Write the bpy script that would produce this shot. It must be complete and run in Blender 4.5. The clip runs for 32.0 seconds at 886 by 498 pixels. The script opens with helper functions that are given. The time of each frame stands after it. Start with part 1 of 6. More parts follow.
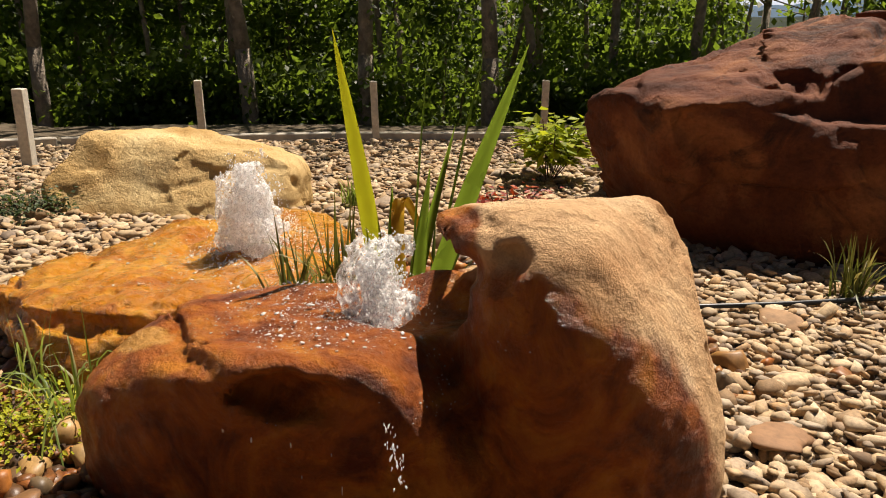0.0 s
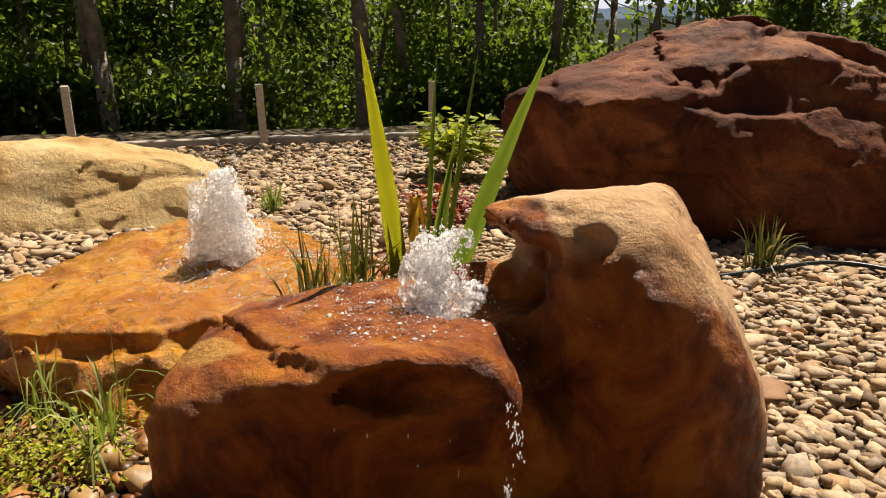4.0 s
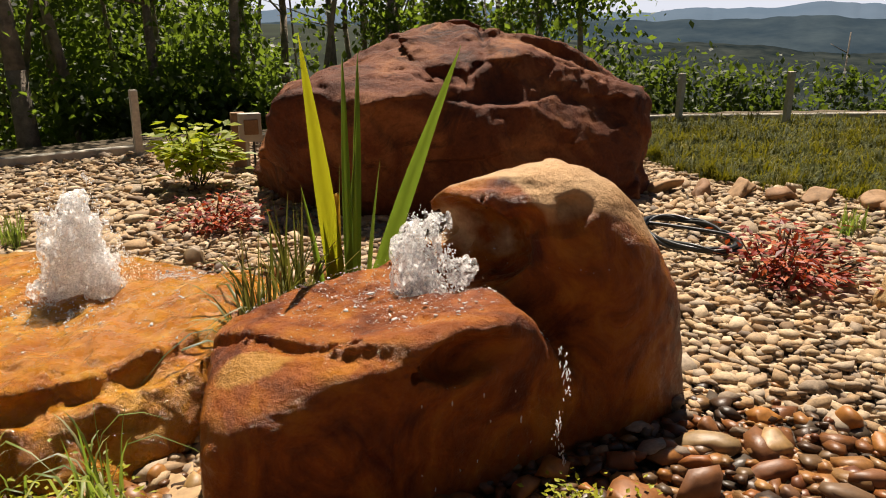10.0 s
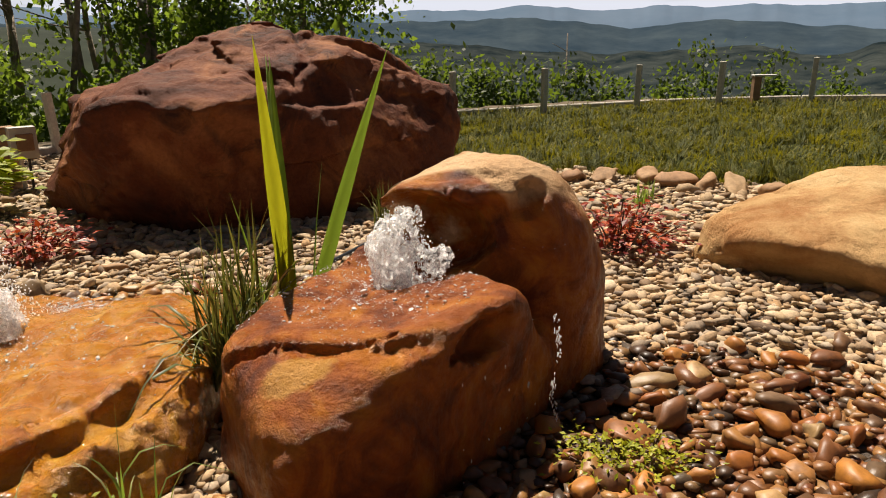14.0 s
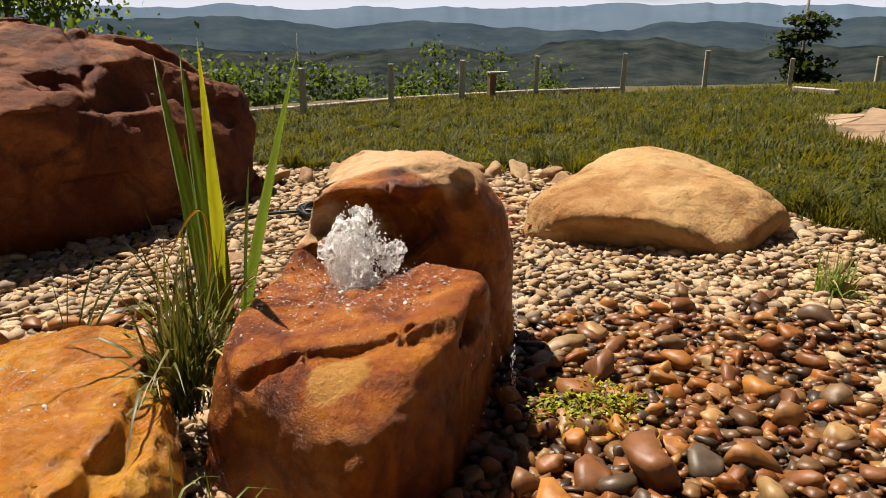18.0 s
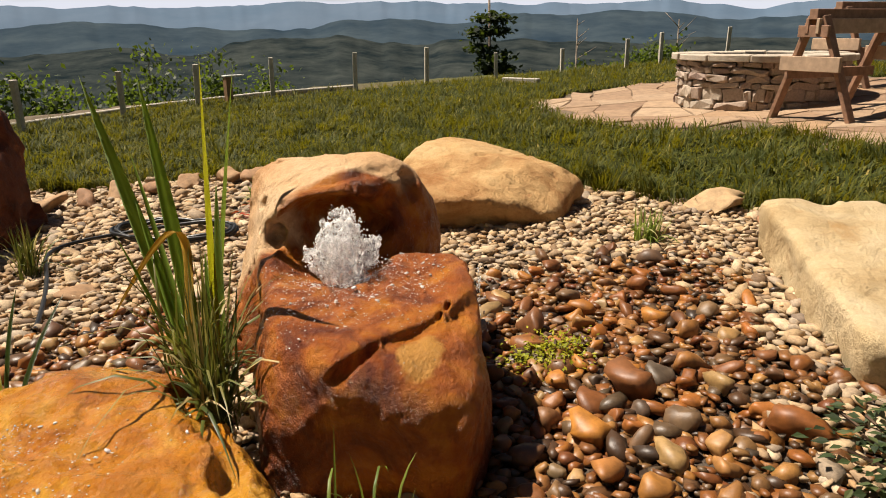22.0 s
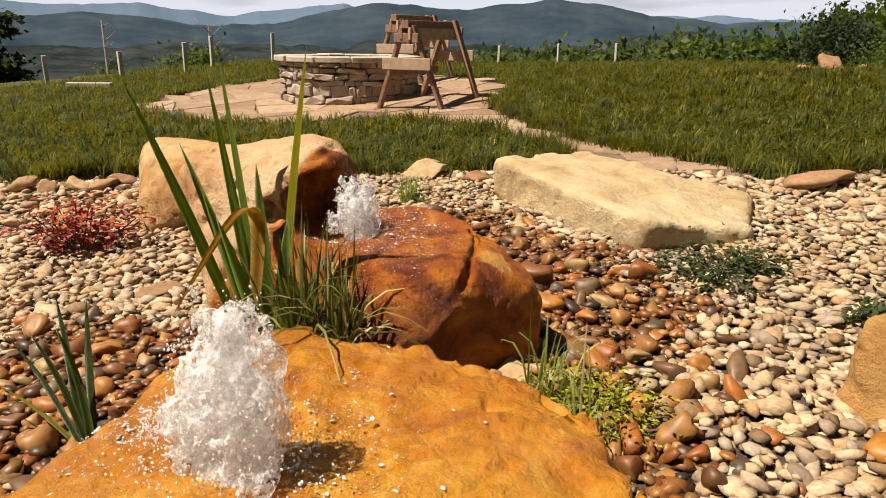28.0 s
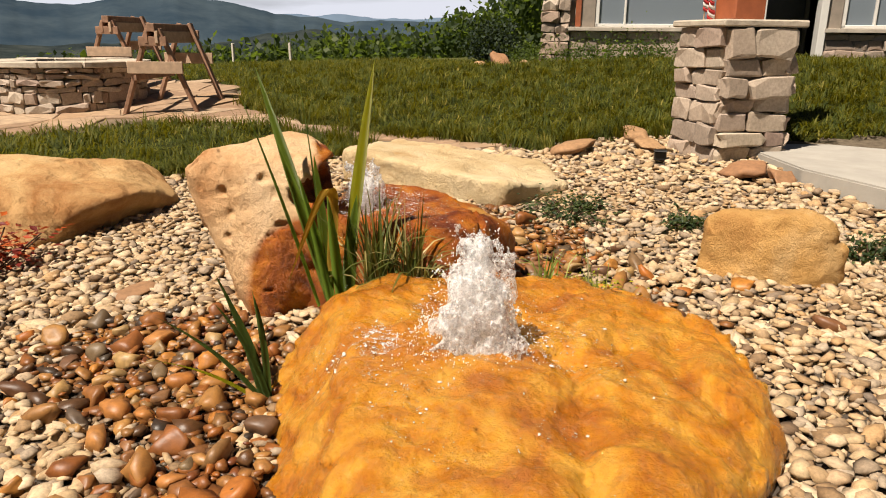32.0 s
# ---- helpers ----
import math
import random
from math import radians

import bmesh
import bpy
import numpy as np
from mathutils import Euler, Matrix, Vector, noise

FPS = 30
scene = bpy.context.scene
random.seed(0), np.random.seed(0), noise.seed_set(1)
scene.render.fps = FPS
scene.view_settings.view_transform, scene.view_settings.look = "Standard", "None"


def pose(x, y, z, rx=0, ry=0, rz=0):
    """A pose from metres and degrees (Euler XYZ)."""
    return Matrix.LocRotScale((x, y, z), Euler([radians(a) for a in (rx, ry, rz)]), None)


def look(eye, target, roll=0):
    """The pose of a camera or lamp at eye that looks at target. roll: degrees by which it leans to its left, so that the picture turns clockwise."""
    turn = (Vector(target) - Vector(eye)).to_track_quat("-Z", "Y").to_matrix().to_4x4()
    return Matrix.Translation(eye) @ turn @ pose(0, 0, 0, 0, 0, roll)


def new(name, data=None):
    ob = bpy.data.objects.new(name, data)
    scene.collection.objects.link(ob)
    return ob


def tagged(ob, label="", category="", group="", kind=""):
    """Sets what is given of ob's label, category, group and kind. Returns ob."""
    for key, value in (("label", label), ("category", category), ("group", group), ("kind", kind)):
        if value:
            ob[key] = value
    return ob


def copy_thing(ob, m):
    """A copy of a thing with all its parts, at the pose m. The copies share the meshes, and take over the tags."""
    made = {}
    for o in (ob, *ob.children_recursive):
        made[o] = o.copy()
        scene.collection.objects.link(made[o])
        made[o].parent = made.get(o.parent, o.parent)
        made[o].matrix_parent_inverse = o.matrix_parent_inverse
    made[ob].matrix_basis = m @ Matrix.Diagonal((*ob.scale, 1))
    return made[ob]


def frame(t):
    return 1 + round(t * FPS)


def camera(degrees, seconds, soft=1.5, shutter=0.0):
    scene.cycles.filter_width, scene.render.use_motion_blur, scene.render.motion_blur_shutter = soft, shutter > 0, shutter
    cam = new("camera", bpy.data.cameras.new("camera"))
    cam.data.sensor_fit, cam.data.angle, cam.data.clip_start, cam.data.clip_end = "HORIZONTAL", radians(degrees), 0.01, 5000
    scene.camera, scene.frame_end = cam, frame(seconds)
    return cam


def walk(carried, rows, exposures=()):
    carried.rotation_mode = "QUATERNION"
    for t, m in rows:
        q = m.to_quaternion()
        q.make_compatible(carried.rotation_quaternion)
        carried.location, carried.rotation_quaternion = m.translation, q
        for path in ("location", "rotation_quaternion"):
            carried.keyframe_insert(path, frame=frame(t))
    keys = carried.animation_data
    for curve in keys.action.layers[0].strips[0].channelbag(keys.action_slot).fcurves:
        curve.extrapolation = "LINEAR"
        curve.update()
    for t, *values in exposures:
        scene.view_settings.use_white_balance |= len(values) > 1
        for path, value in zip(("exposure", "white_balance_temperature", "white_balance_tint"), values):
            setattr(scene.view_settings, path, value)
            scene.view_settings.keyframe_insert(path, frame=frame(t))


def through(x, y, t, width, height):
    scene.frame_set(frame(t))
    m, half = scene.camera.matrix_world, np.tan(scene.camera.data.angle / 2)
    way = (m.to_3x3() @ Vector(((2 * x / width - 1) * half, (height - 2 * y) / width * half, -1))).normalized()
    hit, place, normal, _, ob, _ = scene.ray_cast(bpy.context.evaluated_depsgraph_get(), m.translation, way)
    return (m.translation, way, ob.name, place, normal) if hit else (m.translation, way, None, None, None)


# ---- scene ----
import itertools

cam = camera(63.2, 32.0, soft=1.0)
PATH = [
    (0, pose(1.005, -0.940, 1.045, 72.58, -0.05, 29.97)),
    (1, pose(0.935, -1.000, 1.050, 72.56, -0.07, 27.55)),
    (2, pose(0.843, -1.063, 1.052, 72.65, -0.09, 24.63)),
    (3, pose(0.726, -1.133, 1.052, 72.69, -0.16, 21.22)),
    (3.5, pose(0.663, -1.172, 1.051, 72.70, -0.19, 19.45)),
    (5.5, pose(0.427, -1.297, 1.047, 72.77, -0.21, 11.46)),
    (6, pose(0.366, -1.319, 1.043, 72.85, -0.27, 9.23)),
    (7, pose(0.232, -1.362, 1.037, 72.91, -0.32, 4.43)),
    (8, pose(0.107, -1.393, 1.036, 72.97, -0.25, -0.44)),
    (9, pose(-0.025, -1.406, 1.036, 73.11, -0.13, -5.45)),
    (10, pose(-0.169, -1.408, 1.038, 73.12, -0.02, -10.52)),
    (11, pose(-0.310, -1.398, 1.036, 73.14, -0.03, -15.58)),
    (12, pose(-0.441, -1.385, 1.042, 73.14, 0.05, -20.65)),
    (13, pose(-0.581, -1.353, 1.046, 73.18, 0.07, -25.85)),
    (13.5, pose(-0.662, -1.329, 1.045, 73.21, 0.11, -28.45)),
    (15.5, pose(-0.975, -1.210, 1.033, 73.19, -0.22, -38.60)),
    (16, pose(-1.044, -1.165, 1.033, 73.22, -0.31, -41.34)),
    (17, pose(-1.155, -1.072, 1.044, 73.20, -0.46, -47.18)),
    (18, pose(-1.252, -0.971, 1.049, 73.22, -0.38, -53.06)),
    (19, pose(-1.386, -0.859, 1.066, 73.18, -0.10, -58.96)),
    (20, pose(-1.511, -0.730, 1.070, 73.19, 0.15, -64.88)),
    (21, pose(-1.633, -0.575, 1.069, 73.21, 0.37, -70.82)),
    (22, pose(-1.765, -0.398, 1.082, 73.09, 0.60, -76.93)),
    (23, pose(-1.896, -0.189, 1.098, 72.98, 0.68, -83.20)),
    (24, pose(-2.010, 0.040, 1.110, 72.87, 0.72, -89.52)),
    (25, pose(-2.124, 0.288, 1.119, 72.89, 0.56, -95.88)),
    (25.5, pose(-2.186, 0.420, 1.126, 72.98, 0.67, -99.04)),
    (27.5, pose(-2.223, 0.958, 1.063, 73.48, -0.45, -112.11)),
    (28, pose(-2.236, 1.115, 1.067, 73.48, -0.61, -115.43)),
    (29, pose(-2.246, 1.456, 1.085, 73.45, -0.70, -122.12)),
    (30, pose(-2.210, 1.809, 1.092, 73.48, -0.68, -128.90)),
    (31, pose(-2.134, 2.181, 1.096, 73.56, -0.61, -135.88)),
    (32, pose(-2.005, 2.593, 1.113, 73.59, -0.54, -143.34)),
]
walk(cam, PATH, exposures=[(0, 0.84, 6600, 14), (32, 0.80, 6600, 14)])

# ---- sun, sky ----
SUN_AZ, SUN_EL = 11.0, 60.0   # degrees clockwise from +y, and above the horizon
world = bpy.data.worlds.new("sky")
scene.world = world
world.use_nodes = True
wn = world.node_tree.nodes
sky = wn.new("ShaderNodeTexSky")
sky.sky_type, sky.sun_disc = "NISHITA", False
sky.sun_elevation, sky.sun_rotation = radians(SUN_EL), radians(SUN_AZ)
sky.air_density, sky.dust_density, sky.ozone_density = 1.0, 1.0, 1.0
wl = world.node_tree.links
wl.new(sky.outputs[0], wn["Background"].inputs[0])
wn["Background"].inputs[1].default_value = 0.015
# pale haze and broken cloud low over the horizon, all round
haze = wn.new("ShaderNodeBackground")
haze.inputs[0].default_value, haze.inputs[1].default_value = (0.86, 0.91, 1.0, 1), 0.5
way = wn.new("ShaderNodeTexCoord").outputs["Generated"]
split = wn.new("ShaderNodeSeparateXYZ")
wl.new(way, split.inputs[0])
cloud = wn.new("ShaderNodeTexNoise")
stretch = wn.new("ShaderNodeVectorMath")
stretch.operation = "MULTIPLY"
stretch.inputs[1].default_value = (3.0, 3.0, 22.0)
wl.new(way, stretch.inputs[0])
wl.new(stretch.outputs[0], cloud.inputs["Vector"])
cloud.inputs["Scale"].default_value, cloud.inputs["Detail"].default_value = 1.4, 6.0
low = wn.new("ShaderNodeMapRange")
low.inputs[1].default_value, low.inputs[2].default_value, low.inputs[3].default_value, low.inputs[4].default_value = 0.03, 0.13, 1.3, 0.0
wl.new(split.outputs[2], low.inputs[0])
both = wn.new("ShaderNodeMath")
both.operation, both.use_clamp = "MULTIPLY_ADD", True
wl.new(cloud.outputs["Fac"], both.inputs[0])
wl.new(low.outputs[0], both.inputs[1])
both.inputs[2].default_value = 0.0
cover = wn.new("ShaderNodeMath")
cover.operation, cover.use_clamp = "MULTIPLY", True
wl.new(both.outputs[0], cover.inputs[0])
cover.inputs[1].default_value = 1.9
blend = wn.new("ShaderNodeMixShader")
wl.new(cover.outputs[0], blend.inputs[0])
wl.new(wn["Background"].outputs[0], blend.inputs[1])
wl.new(haze.outputs[0], blend.inputs[2])
wl.new(blend.outputs[0], wn["World Output"].inputs[0])
sun = new("sun", bpy.data.lights.new("sun", "SUN"))
sun.data.energy, sun.data.angle, sun.data.color = 5.0, radians(0.53), (1.0, 0.91, 0.76)
_a, _e = radians(SUN_AZ), radians(SUN_EL)
sun.matrix_world = look((math.sin(_a) * math.cos(_e) * 50, math.cos(_a) * math.cos(_e) * 50, math.sin(_e) * 50), (0, 0, 0))


# ---- materials ----
def mat(name):
    m = bpy.data.materials.new(name)
    m.use_nodes = True
    n = m.node_tree.nodes
    return m, n, m.node_tree.links, n["Principled BSDF"]


def ramp(n, links, fac, stops):
    r = n.new("ShaderNodeValToRGB")
    e = r.color_ramp.elements
    while len(e) < len(stops):
        e.new(0.5)
    for el, (p, c) in zip(e, stops):
        el.position, el.color = p, (*c, 1) if len(c) == 3 else c
    if fac is not None:
        links.new(fac, r.inputs[0])
    return r.outputs[0]


def noise_tex(n, links, vec, scale, detail=5.0, rough=0.6, dist=0.0):
    t = n.new("ShaderNodeTexNoise")
    t.inputs["Scale"].default_value, t.inputs["Detail"].default_value = scale, detail
    t.inputs["Roughness"].default_value, t.inputs["Distortion"].default_value = rough, dist
    if vec is not None:
        links.new(vec, t.inputs["Vector"])
    return t.outputs["Fac"]


def mix(n, links, fac, a, b, mode="MIX"):
    m = n.new("ShaderNodeMix")
    m.data_type, m.blend_type = "RGBA", mode
    for k, v in ((0, fac), (6, a), (7, b)):
        if isinstance(v, (int, float)):
            m.inputs[k].default_value = v
        elif isinstance(v, tuple):
            m.inputs[k].default_value = (*v, 1)
        else:
            links.new(v, m.inputs[k])
    return m.outputs[2]


def calc(n, links, op, a, b=None, c=None, clamp=False):
    m = n.new("ShaderNodeMath")
    m.operation, m.use_clamp = op, clamp
    for k, v in enumerate((a, b, c)):
        if v is None:
            continue
        if isinstance(v, (int, float)):
            m.inputs[k].default_value = v
        else:
            links.new(v, m.inputs[k])
    return m.outputs[0]


def bump(n, links, bsdf, height, strength, dist):
    b = n.new("ShaderNodeBump")
    b.inputs["Strength"].default_value, b.inputs["Distance"].default_value = strength, dist
    links.new(height, b.inputs["Height"])
    links.new(b.outputs[0], bsdf.inputs["Normal"])


def coords(n, kind="Object"):
    return n.new("ShaderNodeTexCoord").outputs[kind]


def near(n, links, vec, centre, scale, r0, r1):
    """1 inside a squashed ball round centre, 0 outside."""
    s = n.new("ShaderNodeVectorMath")
    s.operation = "SUBTRACT"
    links.new(vec, s.inputs[0])
    s.inputs[1].default_value = centre
    m = n.new("ShaderNodeVectorMath")
    m.operation = "MULTIPLY"
    links.new(s.outputs[0], m.inputs[0])
    m.inputs[1].default_value = scale
    l = n.new("ShaderNodeVectorMath")
    l.operation = "LENGTH"
    links.new(m.outputs[0], l.inputs[0])
    k = n.new("ShaderNodeMapRange")
    k.inputs[1].default_value, k.inputs[2].default_value = r0, r1
    k.inputs[3].default_value, k.inputs[4].default_value = 1.0, 0.0
    links.new(l.outputs["Value"], k.inputs[0])
    return k.outputs[0]


def rock_mat(name, light, mid, dark, stain=None, wet=None, worn=(), scale=1.0, stain_amount=0.5, rough=0.85, cracks=0.5, grainy=0.6):
    """Sandstone: two scales of colour, rusty stains, pits, and a wet film where water runs over it."""
    m, n, links, b = mat(name)
    v = coords(n)
    big = noise_tex(n, links, v, 2.2 * scale, 6, 0.62, 0.6)
    col = ramp(n, links, big, [(0.3, dark), (0.5, mid), (0.68, light)])
    grain = noise_tex(n, links, v, 60 * scale, 4, 0.7)
    col = mix(n, links, grainy, col, ramp(n, links, grain, [(0.25, (0.45, 0.42, 0.4)), (0.6, (1, 1, 1))]), "MULTIPLY")
    if stain:
        s = noise_tex(n, links, v, 3.4 * scale, 7, 0.68, 1.2)
        lo = 0.72 - 0.4 * stain_amount
        col = mix(n, links, ramp(n, links, s, [(lo, (0, 0, 0)), (lo + 0.16, (1, 1, 1))]), col, stain)
    b.inputs["Roughness"].default_value, b.inputs["Specular IOR Level"].default_value = rough, 0.22
    if wet:
        film, tint = None, wet["tint"]
        for centre, sc, r0, r1 in wet["zones"]:
            z = near(n, links, v, centre, sc, r0, r1)
            film = z if film is None else calc(n, links, "MAXIMUM", film, z)
        edge = noise_tex(n, links, v, 7, 5, 0.6)
        film = calc(n, links, "ADD", film, calc(n, links, "MULTIPLY", calc(n, links, "SUBTRACT", edge, 0.5), 0.7))
        film = ramp(n, links, film, [(0.36, (0, 0, 0)), (0.6, (1, 1, 1))])
        streak = noise_tex(n, links, v, 5.0, 6, 0.65, 1.0)
        wetcol = ramp(n, links, streak, [(0.36, tint[0]), (0.5, tint[1]), (0.64, tint[2])])
        col = mix(n, links, film, col, wetcol)
        for centre, sc, r0, r1, tone in worn:
            bare = calc(n, links, "ADD", near(n, links, v, centre, sc, r0, r1), calc(n, links, "MULTIPLY", calc(n, links, "SUBTRACT", noise_tex(n, links, v, 16, 5, 0.65), 0.5), 0.9))
            col = mix(n, links, ramp(n, links, bare, [(0.45, (0, 0, 0)), (0.65, (1, 1, 1))]), col, tone)
        shine = noise_tex(n, links, v, 26, 4, 0.6)
        gloss = wet.get("gloss", 0.28)
        wetr = ramp(n, links, shine, [(0.38, (gloss + 0.3,) * 3), (0.6, (gloss,) * 3)])
        links.new(mix(n, links, film, (rough,) * 3, wetr), b.inputs["Roughness"])
        b.inputs["Specular IOR Level"].default_value = 0.28
        # the running film itself: smooth, rippled water over the stone
        links.new(calc(n, links, "MULTIPLY", film, wet.get("coat", 0.5)), b.inputs["Coat Weight"])
        b.inputs["Coat Roughness"].default_value, b.inputs["Coat IOR"].default_value = 0.1, 1.33
        ripple = n.new("ShaderNodeBump")
        ripple.inputs["Strength"].default_value, ripple.inputs["Distance"].default_value = 1.0, 0.03
        links.new(noise_tex(n, links, v, 24, 5, 0.65, 0.4), ripple.inputs["Height"])
        links.new(ripple.outputs[0], b.inputs["Coat Normal"])
    links.new(col, b.inputs["Base Color"])
    rough_h = calc(n, links, "ADD", calc(n, links, "MULTIPLY", noise_tex(n, links, v, 14 * scale, 8, 0.72), 1.0), calc(n, links, "MULTIPLY", grain, 0.3))
    crack = n.new("ShaderNodeTexNoise")
    crack.noise_type, crack.normalize = "RIDGED_MULTIFRACTAL", True
    crack.inputs["Scale"].default_value, crack.inputs["Detail"].default_value = 3.2 * scale, 5.0
    links.new(v, crack.inputs["Vector"])
    rough_h = calc(n, links, "SUBTRACT", rough_h, calc(n, links, "MULTIPLY", crack.outputs["Fac"], cracks))
    bump(n, links, b, rough_h, 0.9, 0.03)
    return m


def plain_mat(name, c, rough=0.7, var=0.25, scale=20.0, bumpy=0.3, metal=0.0, dist=0.004):
    m, n, links, b = mat(name)
    v = coords(n)
    f = noise_tex(n, links, v, scale, 5, 0.6)
    lo = tuple(x * (1 - var) for x in c)
    hi = tuple(min(1, x * (1 + var)) for x in c)
    links.new(ramp(n, links, f, [(0.3, lo), (0.7, hi)]), b.inputs["Base Color"])
    b.inputs["Roughness"].default_value, b.inputs["Metallic"].default_value = rough, metal
    if bumpy:
        bump(n, links, b, noise_tex(n, links, v, scale * 4, 4, 0.6), bumpy, dist)
    return m


def island_mat(name, stops, rough=0.8, grain=90.0, per="island", mottled=0.5, gloss_var=0.0):
    """Many small pieces: each takes its own colour."""
    m, n, links, b = mat(name)
    if per == "island":
        r = n.new("ShaderNodeNewGeometry").outputs["Random Per Island"]
    else:
        r = n.new("ShaderNodeObjectInfo").outputs["Random"]
    col = ramp(n, links, r, stops)
    v = n.new("ShaderNodeNewGeometry").outputs["Position"]
    g = noise_tex(n, links, v, grain, 4, 0.65)
    col = mix(n, links, mottled, col, ramp(n, links, g, [(0.25, (0.4, 0.38, 0.36)), (0.62, (1.1, 1.08, 1.05))]), "MULTIPLY")
    links.new(col, b.inputs["Base Color"])
    b.inputs["Roughness"].default_value = rough
    bump(n, links, b, g, 0.35, 0.004)
    return m


def leaf_mat(name, stops, through=0.35, rough=0.5, patch=0.0, patch_scale=0.9, glow=(0.35, 0.5, 0.04)):
    m, n, links, b = mat(name)
    geo = n.new("ShaderNodeNewGeometry")
    r = geo.outputs["Random Per Island"]
    if patch:
        p = ramp(n, links, noise_tex(n, links, geo.outputs["Position"], patch_scale, 4, 0.6), [(0.36, (0, 0, 0)), (0.66, (1, 1, 1))])
        r = calc(n, links, "ADD", calc(n, links, "MULTIPLY", r, 1 - patch), calc(n, links, "MULTIPLY", p, patch))
    col = ramp(n, links, r, stops)
    links.new(col, b.inputs["Base Color"])
    b.inputs["Roughness"].default_value, b.inputs["Specular IOR Level"].default_value = rough, 0.3
    t = n.new("ShaderNodeBsdfTranslucent")
    links.new(mix(n, links, 0.6, col, glow), t.inputs[0])
    s = n.new("ShaderNodeMixShader")
    s.inputs[0].default_value = through
    links.new(b.outputs[0], s.inputs[1])
    links.new(t.outputs[0], s.inputs[2])
    links.new(s.outputs[0], n["Material Output"].inputs[0])
    return m


M_FOUNT = rock_mat("stone_fountain", (0.64, 0.45, 0.27), (0.57, 0.36, 0.185), (0.43, 0.22, 0.09), stain=(0.3276, 0.1326, 0.039), stain_amount=0.3, cracks=0.2, grainy=0.4,
                   worn=[((-0.31, 0.0, 0.375), (1.0, 1.5, 1.0), 0.03, 0.13, (0.42, 0.2, 0.04))],
                   wet=dict(zones=[((-0.03, 0.12, 0.2), (1.15, 1.0, 0.8), 0.48, 0.66), ((0.42, 0.06, 0.08), (0.95, 1.0, 1.0), 0.47, 0.62), ((0.1, 0.62, 0.08), (1.0, 1.0, 0.9), 0.22, 0.36), ((0.25, 0.35, 0.50), (1.0, 1.0, 1.2), 0.17, 0.25)], tint=((0.10, 0.017, 0.0015), (0.27, 0.066, 0.003), (0.41, 0.14, 0.008)), gloss=0.3, coat=0.16))
M_YEL = rock_mat("stone_yellow", (0.429, 0.2418, 0.0546), (0.351, 0.1716, 0.0273), (0.2184, 0.0858, 0.0156), stain=(0.2496, 0.0936, 0.0156), stain_amount=0.3, cracks=0.35,
                 wet=dict(zones=[((-0.9, 0.85, 0.2), (1.0, 1.0, 1.0), 0.8, 1.15)], tint=((0.33, 0.10, 0.004), (0.45, 0.17, 0.008), (0.54, 0.27, 0.03)), gloss=0.14, coat=0.7))
M_RED = rock_mat("stone_red", (0.31, 0.12, 0.04), (0.15, 0.042, 0.014), (0.06, 0.017, 0.008), stain=(0.03, 0.012, 0.008), stain_amount=0.45, scale=0.8, rough=0.75, cracks=0.9)
M_TAN = rock_mat("stone_tan", (0.57, 0.40, 0.20), (0.51, 0.32, 0.14), (0.31, 0.14, 0.045), stain=(0.28, 0.10, 0.03), stain_amount=0.34, grainy=0.35)
M_SAND = rock_mat("stone_sand", (0.6084, 0.468, 0.2418), (0.546, 0.3744, 0.1638), (0.39, 0.234, 0.078), stain=(0.39, 0.2184, 0.0624), stain_amount=0.3, grainy=0.15)
M_PALE = rock_mat("stone_pale", (0.60, 0.48, 0.30), (0.53, 0.40, 0.225), (0.38, 0.25, 0.11), stain=(0.34, 0.18, 0.055), stain_amount=0.25, grainy=0.3)
M_BROWN = rock_mat("stone_brown", (0.54, 0.36, 0.17), (0.46, 0.26, 0.085), (0.33, 0.15, 0.042), stain=(0.33, 0.14, 0.04), stain_amount=0.3, scale=1.3, grainy=0.2)
M_SOIL = plain_mat("gravel_bed", (0.07, 0.052, 0.037), 0.95, 0.4, 30, 0.8, dist=0.02)


# ---- shaping helpers ----
RNG = np.random.default_rng(7)
TABLE = RNG.random((32, 32, 32))


def value_noise(x, y, z):
    xi, yi, zi = np.floor(x).astype(int), np.floor(y).astype(int), np.floor(z).astype(int)
    fx, fy, fz = x - xi, y - yi, z - zi
    fx, fy, fz = (f * f * f * (f * (f * 6 - 15) + 10) for f in (fx, fy, fz))
    out = 0
    for a in (0, 1):
        for b in (0, 1):
            for c in (0, 1):
                w = (fx if a else 1 - fx) * (fy if b else 1 - fy) * (fz if c else 1 - fz)
                out = out + w * TABLE[(xi + a) % 32, (yi + b) % 32, (zi + c) % 32]
    return out * 2 - 1


def fbm(x, y, z, scale, octaves=4, gain=0.5, seed=0.0):
    out, amp = 0, 1.0
    for k in range(octaves):
        s = scale * 2.03 ** k
        out = out + amp * value_noise(x * s + seed + 7.1 * k, y * s + 3.3 * seed, z * s - seed)
        amp *= gain
    return out


def smin(a, b, k):
    h = np.clip(0.5 + 0.5 * (b - a) / k, 0, 1)
    return b * (1 - h) + a * h - k * h * (1 - h)


def smax(a, b, k):
    return -smin(-a, -b, k)


def ball(x, y, z, c, r):
    """Distance to an ellipsoid, roughly."""
    q = np.sqrt(((x - c[0]) / r[0]) ** 2 + ((y - c[1]) / r[1]) ** 2 + ((z - c[2]) / r[2]) ** 2)
    return (q - 1) * min(r)


